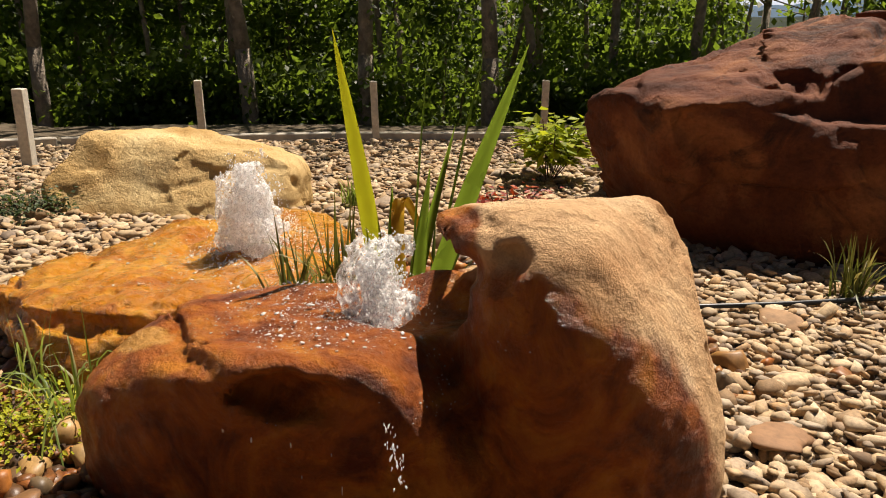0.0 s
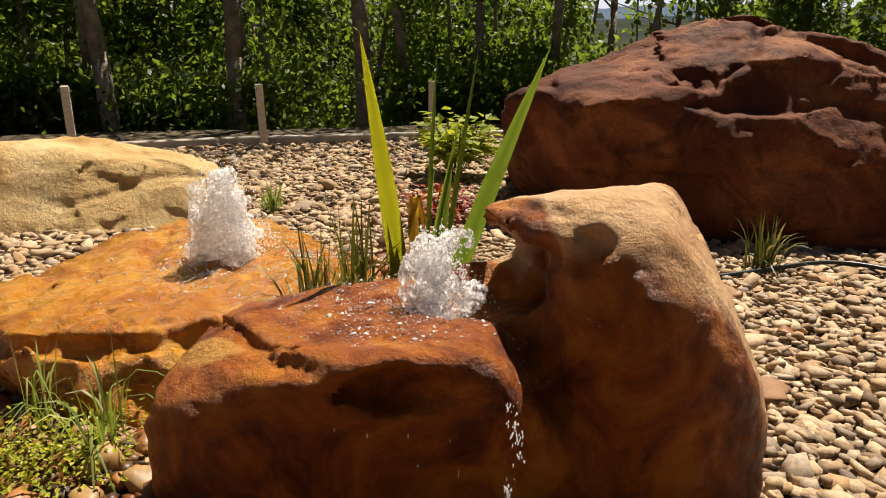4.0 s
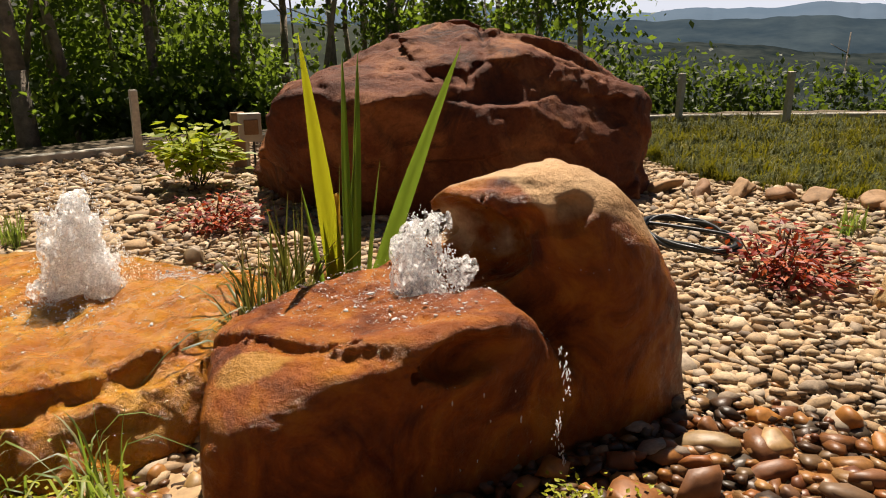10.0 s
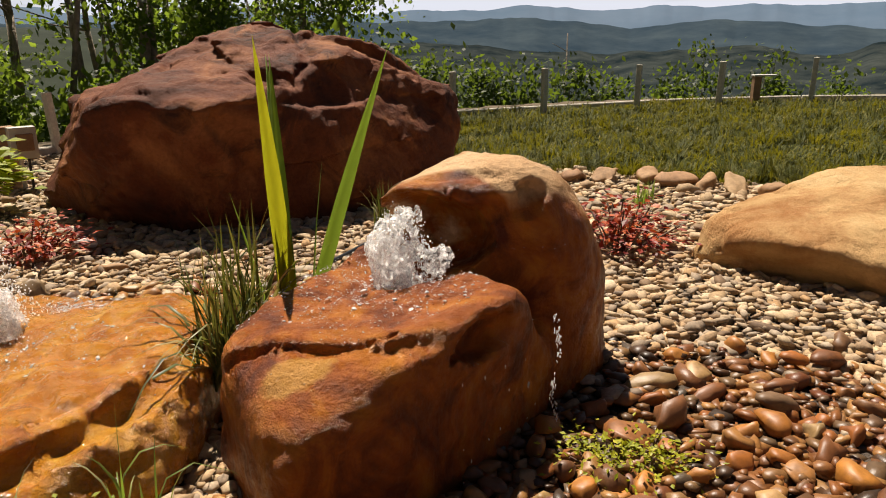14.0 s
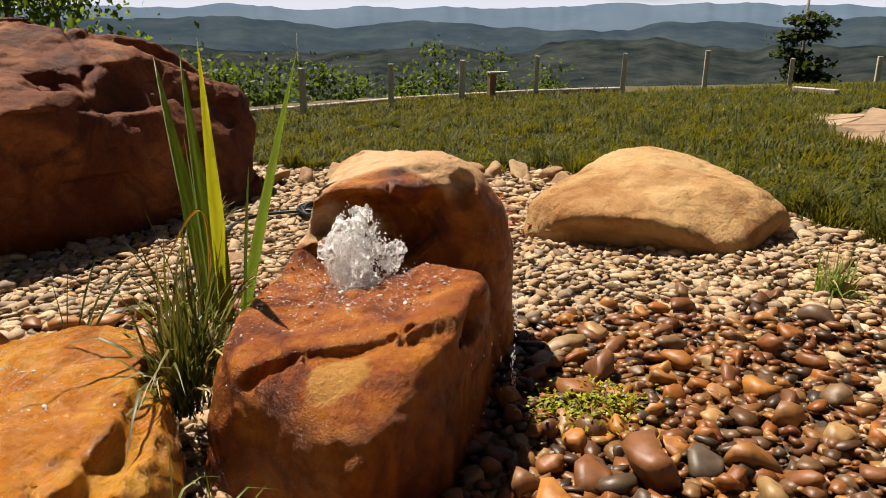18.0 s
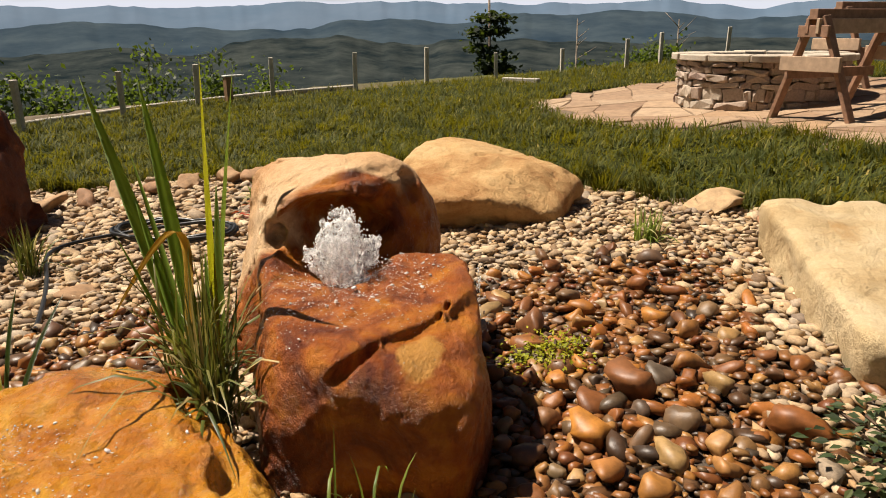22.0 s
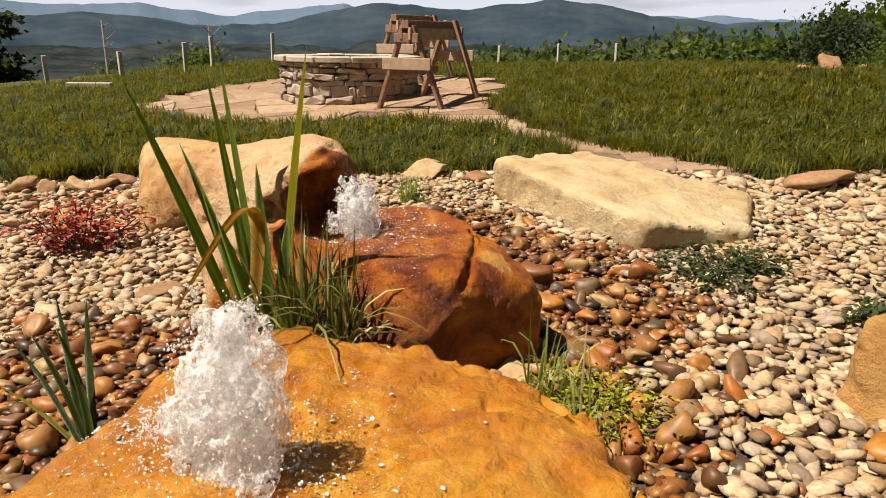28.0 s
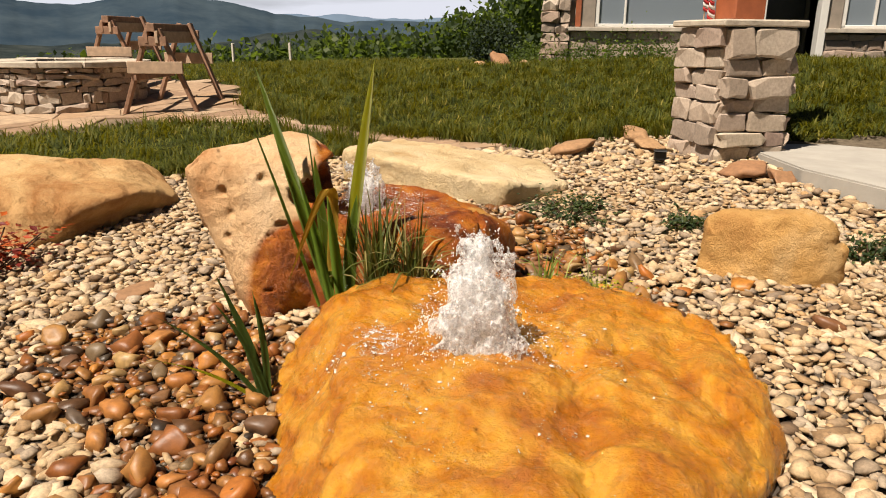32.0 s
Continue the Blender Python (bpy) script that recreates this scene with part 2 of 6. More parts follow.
def nets(f, lo, hi, h):
    """The surface f = 0 as quads, one vertex to a cell."""
    lo = np.array(lo, float)
    n = np.ceil((np.array(hi) - lo) / h).astype(int) + 1
    g = np.meshgrid(*[lo[k] + h * np.arange(n[k]) for k in range(3)], indexing="ij")
    v = f(*g)
    ins = v < 0
    offs = [(a, b, c) for a in (0, 1) for b in (0, 1) for c in (0, 1)]
    m = n - 1
    count = sum(ins[a:a + m[0], b:b + m[1], c:c + m[2]].astype(np.int8) for a, b, c in offs)
    mixed = (count > 0) & (count < 8)
    cells = np.argwhere(mixed)
    index = np.full(tuple(m), -1)
    index[mixed] = np.arange(len(cells))
    vals = {o: v[cells[:, 0] + o[0], cells[:, 1] + o[1], cells[:, 2] + o[2]] for o in offs}
    total, hits = np.zeros((len(cells), 3)), np.zeros(len(cells))
    for i, a in enumerate(offs):
        for b in offs[i + 1:]:
            if sum(abs(p - q) for p, q in zip(a, b)) != 1:
                continue
            cross = (vals[a] < 0) != (vals[b] < 0)
            t = np.where(cross, vals[a] / np.where(cross, vals[a] - vals[b], 1), 0)[:, None]
            total += (np.array(a) + (np.array(b) - np.array(a)) * t) * cross[:, None]
            hits += cross
    verts = lo + h * (cells + total / hits[:, None])
    faces = []
    for k in range(3):
        u, w = (k + 1) % 3, (k + 2) % 3
        e = np.eye(3, dtype=int)
        a = [slice(None)] * 3
        b = [slice(None)] * 3
        a[k], b[k] = slice(0, -1), slice(1, None)
        p = np.argwhere(ins[tuple(a)] != ins[tuple(b)])
        p = p[(p[:, u] > 0) & (p[:, w] > 0) & (p[:, u] < m[u]) & (p[:, w] < m[w])]
        quad = np.stack([index[tuple((p - s).T)] for s in (0 * e[u], e[u], e[u] + e[w], e[w])], 1)
        flip = ins[tuple(p.T)]
        quad[flip] = quad[flip][:, ::-1]
        faces.append(quad)
    faces = np.concatenate(faces)
    return verts, faces[(faces >= 0).all(1)][:, ::-1]


def raw_mesh(name, verts, faces, material=None, smooth=True):
    """A mesh from arrays; faces all of one length."""
    me = bpy.data.meshes.new(name)
    verts, faces = np.asarray(verts, np.float32), np.asarray(faces, np.int32)
    k = faces.shape[1]
    me.vertices.add(len(verts))
    me.vertices.foreach_set("co", verts.ravel())
    me.loops.add(faces.size)
    me.loops.foreach_set("vertex_index", faces.ravel())
    me.polygons.add(len(faces))
    me.polygons.foreach_set("loop_start", np.arange(0, faces.size, k, dtype=np.int32))
    me.polygons.foreach_set("use_smooth", np.full(len(faces), smooth))
    me.update(calc_edges=True)
    if material:
        me.materials.append(material)
    return me


def bm_mesh(name, bm, material=None, smooth=False):
    me = bpy.data.meshes.new(name)
    bm.to_mesh(me)
    bm.free()
    if smooth:
        me.polygons.foreach_set("use_smooth", [True] * len(me.polygons))
    if material:
        me.materials.append(material)
    return me


def part(name, bm, material, parent, label="", smooth=False):
    """One mesh object under a thing or a part."""
    me = bm if isinstance(bm, bpy.types.Mesh) else bm_mesh(name, bm, material, smooth)
    ob = new(name, me)
    ob.parent = parent
    if label:
        tagged(ob, label)
    return ob


def thing(name, label, category, at=(0, 0, 0), turn=0.0, group="", kind=""):
    ob = new(name)
    ob.matrix_world = pose(*at, 0, 0, turn)
    ob.empty_display_size = 0.05
    return tagged(ob, label, category, group, kind)


def box(bm, lo, hi, bevel=0.0, m=None, segments=1):
    """A box between two corners, bevelled, moved by m."""
    c = [(a + b) / 2 for a, b in zip(lo, hi)]
    s = [b - a for a, b in zip(lo, hi)]
    r = bmesh.ops.create_cube(bm, size=1.0, matrix=Matrix.LocRotScale(c, None, s))
    vs = r["verts"]
    if bevel:
        es = list({e for v in vs for e in v.link_edges})
        r = bmesh.ops.bevel(bm, geom=es, offset=bevel, segments=segments, affect="EDGES", profile=0.6)
        vs = list({v for f in r["faces"] for v in f.verts} | {v for v in vs if v.is_valid})
    if m is not None:
        bmesh.ops.transform(bm, matrix=m, verts=vs)
    return bm


def beam(bm, a, b, w, t, bevel=0.004, up=(0, 0, 1)):
    """A plank from a to b, w wide across, t thick."""
    a, b = Vector(a), Vector(b)
    d = b - a
    zx = d.normalized()
    ux = Vector(up)
    sx = zx.cross(ux).normalized()
    ux = sx.cross(zx).normalized()
    m = Matrix((( *zx, 0), (*sx, 0), (*ux, 0), (0, 0, 0, 1))).transposed()
    m.translation = a
    return box(bm, (0, -t / 2, -w / 2), (d.length, t / 2, w / 2), bevel, m)


def soft(v, lo, hi):
    return np.clip(v, lo, hi)


def ground_z(x, y):
    """Height of the terrace: it rises gently to the south and east."""
    x, y = np.asarray(x, float), np.asarray(y, float)
    y = np.clip(y, np.interp(x, [2.0, 6.0], [-8.0, -6.0]), 7.5)
    south = np.clip((-3.0 - y) / 3.0, 0.0, 1.0)
    return 0.01 - 0.055 * y + 0.005 * y * y + 0.03 * np.clip(x - 3.0, 0.0, 8.0) * (1 - south) - 0.05 * np.clip(x - 9.5, 0.0, 8.0) * south


def gz(x, y):
    return float(ground_z(x, y))


def boulder(name, label, f, lo, hi, h, material, rough=(0.02, 6.0), seed=1.0, band=0.12, fine=0.0):
    """A stone from a distance field, with a worn, uneven skin."""
    def skin(x, y, z):
        d = f(x, y, z)
        near_skin = np.abs(d) < band
        xs, ys, zs = x[near_skin], y[near_skin], z[near_skin]
        d[near_skin] += rough[0] * fbm(xs, ys, zs, rough[1], 4, 0.5, seed)
        if fine:
            d[near_skin] += fine * fbm(xs, ys, zs, rough[1] * 5, 3, 0.6, seed + 4)
        return d
    verts, faces = nets(skin, lo, hi, h)
    ob = new(name, raw_mesh(name, verts, faces, material))
    return tagged(ob, label, "boulder")


# ---- ground ----
def yaw_of(x, y):
    return np.degrees(np.arctan2(-x, y))


def land_z(x, y):
    """Terrace, the slope that falls away behind its edge, the valley and the ranges behind it."""
    r, yaw = np.hypot(x, y), yaw_of(x, y)
    near_z = ground_z(x, y)
    edge = np.interp(yaw, [-180, -150, -135, -120, -100, -80, -60, -30, 0, 30, 60, 90, 150, 180], [60, 40, 26, 22, 17, 14, 11.5, 9.5, 8, 7.5, 8.5, 16, 50, 60])
    t = np.clip((r - edge) / (edge * 1.2), 0, 1)
    fall = np.interp(yaw, [-180, -140, -120, -40, -20, 0, 40, 90, 180], [2, 8, 60, 70, 12, 5, 4, 2, 2])
    z = near_z - fall * np.clip((r - edge) / 90, 0, 1.6) ** 0.8 - 0.35 * t * np.minimum(fall, 4)
    far = np.clip((r - 250) / 900, 0, 1)
    hill = fbm(x, y, 0 * x, 1 / 900, 5, 0.55, 3.0)
    return z + far * hill * 30


def build_ground():
    rings = np.concatenate([np.linspace(0.3, 14, 60), 14 * (4700 / 14) ** (np.arange(1, 120) / 119)])
    turns = np.radians(np.arange(0, 360, 0.75))
    r, a = np.meshgrid(rings, turns, indexing="ij")
    x, y = np.sin(a) * r, np.cos(a) * r
    z = land_z(x, y)
    z[r < 12] -= 0.012
    verts = np.stack([x, y, z], -1).reshape(-1, 3)
    n, k = len(rings), len(turns)
    i, j = np.meshgrid(np.arange(n - 1), np.arange(k), indexing="ij")
    jn = (j + 1) % k
    faces = np.stack([i * k + j, i * k + jn, (i + 1) * k + jn, (i + 1) * k + j], -1).reshape(-1, 4)
    verts = np.vstack([verts, [0, 0, land_z(np.array(0.0), np.array(0.001)) - 0.012]])
    c = len(verts) - 1
    fan = np.stack([np.arange(k), np.full(k, c), np.full(k, c), (np.arange(k) + 1) % k], -1)
    me = raw_mesh("ground", verts, faces)
    bm = bmesh.new()
    bm.from_mesh(me)
    bm.verts.ensure_lookup_table()
    for q in fan:
        bm.faces.new([bm.verts[int(q[0])], bm.verts[int(q[3])], bm.verts[c]])
    bmesh.ops.recalc_face_normals(bm, faces=bm.faces)
    if bm.faces[0].normal.z < 0:
        bmesh.ops.reverse_faces(bm, faces=bm.faces)
    bm.to_mesh(me)
    bm.free()
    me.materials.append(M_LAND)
    me.polygons.foreach_set("use_smooth", [True] * len(me.polygons))
    return tagged(new("ground", me), "sloping terrace with gravel bed and lawn above a wooded valley", "ground", kind="structure")


def land_mat():
    m, n, links, b = mat("land")
    v = n.new("ShaderNodeNewGeometry").outputs["Position"]
    sep = n.new("ShaderNodeSeparateXYZ")
    links.new(v, sep.inputs[0])
    l = n.new("ShaderNodeVectorMath")
    l.operation = "LENGTH"
    links.new(v, l.inputs[0])
    dist = l.outputs["Value"]
    soil = ramp(n, links, noise_tex(n, links, v, 18, 6, 0.7), [(0.3, (0.0702, 0.0546, 0.039)), (0.7, (0.156, 0.1248, 0.0858))])
    grass = ramp(n, links, noise_tex(n, links, v, 9, 6, 0.7), [(0.3, (0.039, 0.0429, 0.0117)), (0.5, (0.0702, 0.078, 0.0195)), (0.7, (0.1326, 0.117, 0.039))])
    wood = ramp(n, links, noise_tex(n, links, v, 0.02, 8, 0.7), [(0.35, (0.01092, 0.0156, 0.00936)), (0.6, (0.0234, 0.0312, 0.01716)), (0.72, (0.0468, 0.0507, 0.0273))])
    # blue of the far land: valley haze put into its colour, blended in by distance
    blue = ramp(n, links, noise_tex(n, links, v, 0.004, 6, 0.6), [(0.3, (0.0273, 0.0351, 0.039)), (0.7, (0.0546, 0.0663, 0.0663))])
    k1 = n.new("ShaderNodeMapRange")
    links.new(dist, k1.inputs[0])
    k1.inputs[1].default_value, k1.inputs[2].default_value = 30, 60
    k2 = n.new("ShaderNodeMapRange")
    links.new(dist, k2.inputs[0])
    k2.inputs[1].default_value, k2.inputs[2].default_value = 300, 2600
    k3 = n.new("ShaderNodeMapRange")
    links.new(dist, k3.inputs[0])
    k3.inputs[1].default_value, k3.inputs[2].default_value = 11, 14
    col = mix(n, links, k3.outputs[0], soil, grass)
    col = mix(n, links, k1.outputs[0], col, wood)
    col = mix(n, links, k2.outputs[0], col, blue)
    links.new(col, b.inputs["Base Color"])
    b.inputs["Roughness"].default_value = 1.0
    b.inputs["Specular IOR Level"].default_value = 0.1
    return m


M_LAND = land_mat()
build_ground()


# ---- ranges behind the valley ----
# haze is put into the base colours: bluer and paler the farther the range
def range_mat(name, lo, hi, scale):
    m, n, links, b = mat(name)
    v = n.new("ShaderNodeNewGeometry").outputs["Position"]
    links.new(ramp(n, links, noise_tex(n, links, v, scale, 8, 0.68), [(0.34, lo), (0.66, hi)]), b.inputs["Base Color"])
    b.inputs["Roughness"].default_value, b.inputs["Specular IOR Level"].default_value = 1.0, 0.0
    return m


def ridge(name, r, depth, crest, bumps, seed, material, label, foot):
    """A range: crest gives (yaw, degrees above the eye); its slope falls towards the terrace."""
    yaw = np.arange(-175, 30, 0.15)
    c = np.interp(yaw, [p[0] for p in crest], [p[1] for p in crest])
    rough = fbm(yaw, 0 * yaw, 0 * yaw, 0.12, 5, 0.5, seed)
    rows = []
    a = np.radians(-yaw)
    for k in range(30):
        t = k / 29
        rr = r - depth * (1 - t) + 0 * rough
        x, y = np.sin(a) * rr, np.cos(a) * rr
        spur = np.abs(fbm(x, y, 0 * x, 2.2 / depth, 3, 0.5, seed + 2))
        z = (1 - t) * foot + t * np.tan(np.radians(c + bumps * rough)) * r - (1 - t) * np.minimum(1, 4 * t) * spur * 0.03 * depth
        rows.append(np.stack([x, y, z], -1))
    v = np.concatenate(rows)
    n = len(yaw)
    i, j = np.meshgrid(np.arange(29), np.arange(n - 1), indexing="ij")
    f = np.stack([i * n + j, i * n + j + 1, (i + 1) * n + j + 1, (i + 1) * n + j], -1).reshape(-1, 4)
    return tagged(new(name, raw_mesh(name, v, f[:, ::-1], material)), label, "mountains", kind="structure")


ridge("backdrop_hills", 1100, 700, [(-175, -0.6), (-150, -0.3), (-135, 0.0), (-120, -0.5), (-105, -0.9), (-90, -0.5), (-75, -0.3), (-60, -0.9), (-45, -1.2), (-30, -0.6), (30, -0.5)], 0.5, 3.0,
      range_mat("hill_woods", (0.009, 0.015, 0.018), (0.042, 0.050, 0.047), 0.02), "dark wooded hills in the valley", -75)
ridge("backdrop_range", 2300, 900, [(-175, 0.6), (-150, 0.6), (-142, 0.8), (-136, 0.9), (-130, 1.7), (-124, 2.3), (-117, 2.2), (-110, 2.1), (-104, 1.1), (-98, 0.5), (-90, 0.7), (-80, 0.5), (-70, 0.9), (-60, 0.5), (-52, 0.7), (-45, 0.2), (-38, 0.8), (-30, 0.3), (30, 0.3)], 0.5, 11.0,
      range_mat("range_haze_blue", (0.021, 0.036, 0.053), (0.045, 0.064, 0.078), 0.006), "wooded mountain range coloured blue for haze", -110)
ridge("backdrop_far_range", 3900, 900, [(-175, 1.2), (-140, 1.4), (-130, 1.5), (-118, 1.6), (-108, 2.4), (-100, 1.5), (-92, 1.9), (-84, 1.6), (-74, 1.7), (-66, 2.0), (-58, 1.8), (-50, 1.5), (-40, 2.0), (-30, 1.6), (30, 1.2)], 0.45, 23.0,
      range_mat("range_haze_pale", (0.085, 0.128, 0.185), (0.11, 0.152, 0.21), 0.002), "far mountains coloured pale for haze", -120)


# ---- boulders ----
def local(where, x, y, z, fn):
    """fn, worked out only where it is needed; nought elsewhere."""
    out = np.zeros(x.shape)
    out[where] = fn(x[where], y[where], z[where])
    return out


def groove(x, y, z, points, r, depth, tall=0.35):
    """A crack: how far to cut in round a line of points; tall below 1 lets it run deeper than wide."""
    d = None
    for p, q in zip(points, points[1:]):
        p, q = np.array(p) * (1, 1, tall), np.array(q) * (1, 1, tall)
        e = q - p
        t = np.clip(((x - p[0]) * e[0] + (y - p[1]) * e[1] + (z * tall - p[2]) * e[2]) / (e @ e), 0, 1)
        k = np.sqrt((x - p[0] - t * e[0]) ** 2 + (y - p[1] - t * e[1]) ** 2 + (z * tall - p[2] - t * e[2]) ** 2)
        d = k if d is None else np.minimum(d, k)
    near_it = d < 1.6 * r
    d = d + local(near_it, x, y, z, lambda a, b, c: 0.35 * r * fbm(a, b, c, 14, 2, 0.5, 8.0))
    return depth * np.clip(1 - d / r, 0, 1)


def hull(x, y, z, centre, facets, k):
    """A rounded block cut by facets: each looks along an azimuth and a rise (degrees) and lies so far from the centre."""
    d = None
    for az, el, r in facets:
        a, e = radians(az), radians(el)
        s = (x - centre[0]) * (math.cos(a) * math.cos(e)) + (y - centre[1]) * (math.sin(a) * math.cos(e)) + (z - centre[2]) * math.sin(e) - r
        d = s if d is None else smax(d, s, k)
    return d


def chips(x, y, z, scale, amp, seed):
    """Broken faces: each cell of a jumbled lattice is cut along its own slant."""
    r = np.random.default_rng(seed)
    jit, tilt = r.random((16, 16, 16, 3)), r.normal(0, 1, (16, 16, 16, 3))
    p = np.stack([x, y, z], -1) * scale
    i = np.floor(p).astype(int)
    best, out = np.full(x.shape, 9.0), np.zeros(x.shape)
    for q in itertools.product((-1, 0, 1), repeat=3):
        c = i + np.array(q)
        k = tuple((c % 16).T)
        o = p - c - jit[k]
        dd = (o * o).sum(-1)
        near_one = dd < best
        out = np.where(near_one, (o * tilt[k]).sum(-1), out)
        best = np.minimum(best, dd)
    return amp * np.clip(out, -1, 1)


FOUNTAIN_BODY = [(-101, -2, 0.507), (-63, -2, 0.329), (-75, 6, 0.354), (178, 0, 0.507), (175, 40, 0.506), (200, 7, 0.630), (240, 56, 0.457), (141, 13, 0.413), (112, -7, 0.277), (118, 12, 0.320), (3, -14, 0.568), (-32, 5, 0.468), (8, 95, 0.280), (12, 40, 0.285)]
FOUNTAIN_HEAD = [(1, 18, 0.335), (32, 9, 0.420), (82, -5, 0.378), (126, 17, 0.366), (173, -9, 0.365), (230, 2, 0.247), (282, 1, 0.311), (316, -2, 0.362), (3, 41, 0.326), (103, 66, 0.495), (127, 65, 0.435), (207, 41, 0.520), (255, 40, 0.403), (312, 32, 0.390), (-10, 96, 0.416), (111, -14, 0.613), (51, -26, 0.278)]


def fountain_stone(x, y, z):
    body = hull(x, y, z, (0.10, 0.30, 0.15), FOUNTAIN_BODY, 0.05)
    # the lower step south-west of the crack
    s = (x + 0.2) * 0.397 + (y - 0.025) * 0.918
    s = s + local(np.abs(s) < 0.15, x, y, z, lambda a, b, c: 0.022 * fbm(a, b, c, 7, 2, 0.5, 3.0))
    body = smax(body, z - (0.378 + 0.02 * x + 2.8 * np.clip(s + 0.006, 0, 0.2)), 0.01)
    head = hull(x, y, z, (0.50, 0.46, 0.28), FOUNTAIN_HEAD, 0.09)
    d = smin(body, head, 0.05)
    # the cave under the brow, its side hole, and the pit on the brow
    d = smax(d, -ball(x, y, z, (0.17, 0.385, 0.49), (0.25, 0.195, 0.125)), 0.016)
    d = smax(d, -ball(x, y, z, (0.16, 0.605, 0.475), (0.12, 0.042, 0.05)), 0.012)
    d = smax(d, -ball(x, y, z, (0.465, 0.215, 0.625), (0.052, 0.075, 0.036)), 0.012)
    # the hollow below the rim of the south face
    d = smax(d, -ball(x, y, z, (0.15, -0.035, 0.365), (0.145, 0.07, 0.06)), 0.015)
    d = d + groove(x, y, z, [(-0.41, 0.17, 0.34), (-0.37, 0.13, 0.37), (-0.33, 0.105, 0.383), (-0.28, 0.08, 0.385), (-0.22, 0.03, 0.387), (-0.15, -0.005, 0.39), (-0.07, -0.02, 0.39), (0.0, -0.03, 0.38), (0.02, -0.06, 0.345)], 0.016, 0.042, 0.6)
    d = d + groove(x, y, z, [(-0.14, 0.25, 0.41), (-0.07, 0.29, 0.415), (-0.01, 0.335, 0.42)], 0.010, 0.012)
    d = d + groove(x, y, z, [(-0.36, 0.20, 0.39), (-0.24, 0.22, 0.40), (-0.13, 0.18, 0.41)], 0.008, 0.007)
    d = d + groove(x, y, z, [(0.21, 0.46, 0.65), (0.28, 0.39, 0.655), (0.35, 0.335, 0.66), (0.41, 0.30, 0.665)], 0.022, 0.022, 1.0)
    d = d + groove(x, y, z, [(0.34, 0.30, 0.575), (0.40, 0.25, 0.575), (0.46, 0.215, 0.59)], 0.04, 0.04, 1.0)
    d = d + groove(x, y, z, [(0.30, 0.27, 0.50), (0.36, 0.17, 0.44), (0.385, 0.10, 0.40), (0.39, 0.05, 0.2)], 0.05, 0.025, 1.0)
    d = d - groove(x, y, z, [(0.325, 0.335, 0.605), (0.345, 0.315, 0.60)], 0.035, 0.022, 1.0)
    # pock marks on the dry side, and small chips all over
    d = d + local((np.abs(d) < 0.05) & (y > 0.55) & (z > 0.1), x, y, z, lambda a, b, c: 0.05 * np.clip(value_noise(a * 22, b * 22, c * 22) - 0.42, 0, 0.4))
    d = d + local(np.abs(d) < 0.04, x, y, z, lambda a, b, c: chips(a, b, c, 13.0, 0.0035, 3))
    return smax(d, -0.15 - z, 0.02)


YELLOW_FACETS = [(-95, 0, 0.703), (-78, 51, 0.539), (-32, -4, 0.541), (-61, 43, 0.543), (-20, -7, 0.589), (11, 48, 0.614), (30, 0, 0.793), (68, 0, 0.816), (50, 40, 0.487), (88, -18, 0.921), (163, -17, 0.983), (176, -2, 0.888), (181, 46, 0.667), (220, -4, 0.806), (256, -19, 0.604), (214, 54, 0.696), (-91, 85, 0.311), (104, 84, 0.258), (-2, 94, 0.251)]


def yellow_stone(x, y, z):
    d = hull(x, y, z, (-0.85, 0.80, 0.0), YELLOW_FACETS, 0.07)
    # the undercut lip along the south-east side, over a lower shelf
    lip = [(-1.3, 0.20, 0.185), (-1.1, 0.175, 0.19), (-0.95, 0.19, 0.195), (-0.80, 0.225, 0.20), (-0.69, 0.28, 0.205), (-0.595, 0.345, 0.215), (-0.515, 0.415, 0.225), (-0.42, 0.515, 0.23), (-0.37, 0.60, 0.22)]
    d = d + groove(x, y, z, lip, 0.042, 0.08, 1.0)
    d = d + groove(x, y, z, [(-0.60, 0.43, 0.25), (-0.70, 0.36, 0.245), (-0.82, 0.30, 0.235)], 0.014, 0.014)
    d = d + groove(x, y, z, [(-0.95, 0.375, 0.24), (-0.91, 0.36, 0.24)], 0.014, 0.03)
    # valleys and cracks of its western half
    d = d + groove(x, y, z, [(-1.13, 0.79, 0.223), (-1.25, 0.95, 0.21), (-1.37, 1.14, 0.19), (-1.45, 1.3, 0.1)], 0.075, 0.035)
    d = d + groove(x, y, z, [(-1.14, 0.44, 0.226), (-1.18, 0.54, 0.224), (-1.22, 0.64, 0.222)], 0.028, 0.024)
    d = d + groove(x, y, z, [(-1.32, 0.30, 0.215), (-1.46, 0.34, 0.2), (-1.55, 0.45, 0.18)], 0.025, 0.025)
    d = d + groove(x, y, z, [(-1.36, 0.5, 0.21), (-1.45, 0.68, 0.2), (-1.62, 0.76, 0.16)], 0.06, 0.03)
    d = d + groove(x, y, z, [(-0.84, 0.93, 0.23), (-0.80, 0.80, 0.24)], 0.05, 0.03)
    d = d + groove(x, y, z, [(-1.0, 0.37, 0.235), (-0.97, 0.28, 0.228), (-1.05, 0.21, 0.2)], 0.012, 0.014)
    d = d + groove(x, y, z, [(-0.55, 0.72, 0.25), (-0.44, 0.82, 0.24), (-0.30, 0.86, 0.2)], 0.012, 0.012)
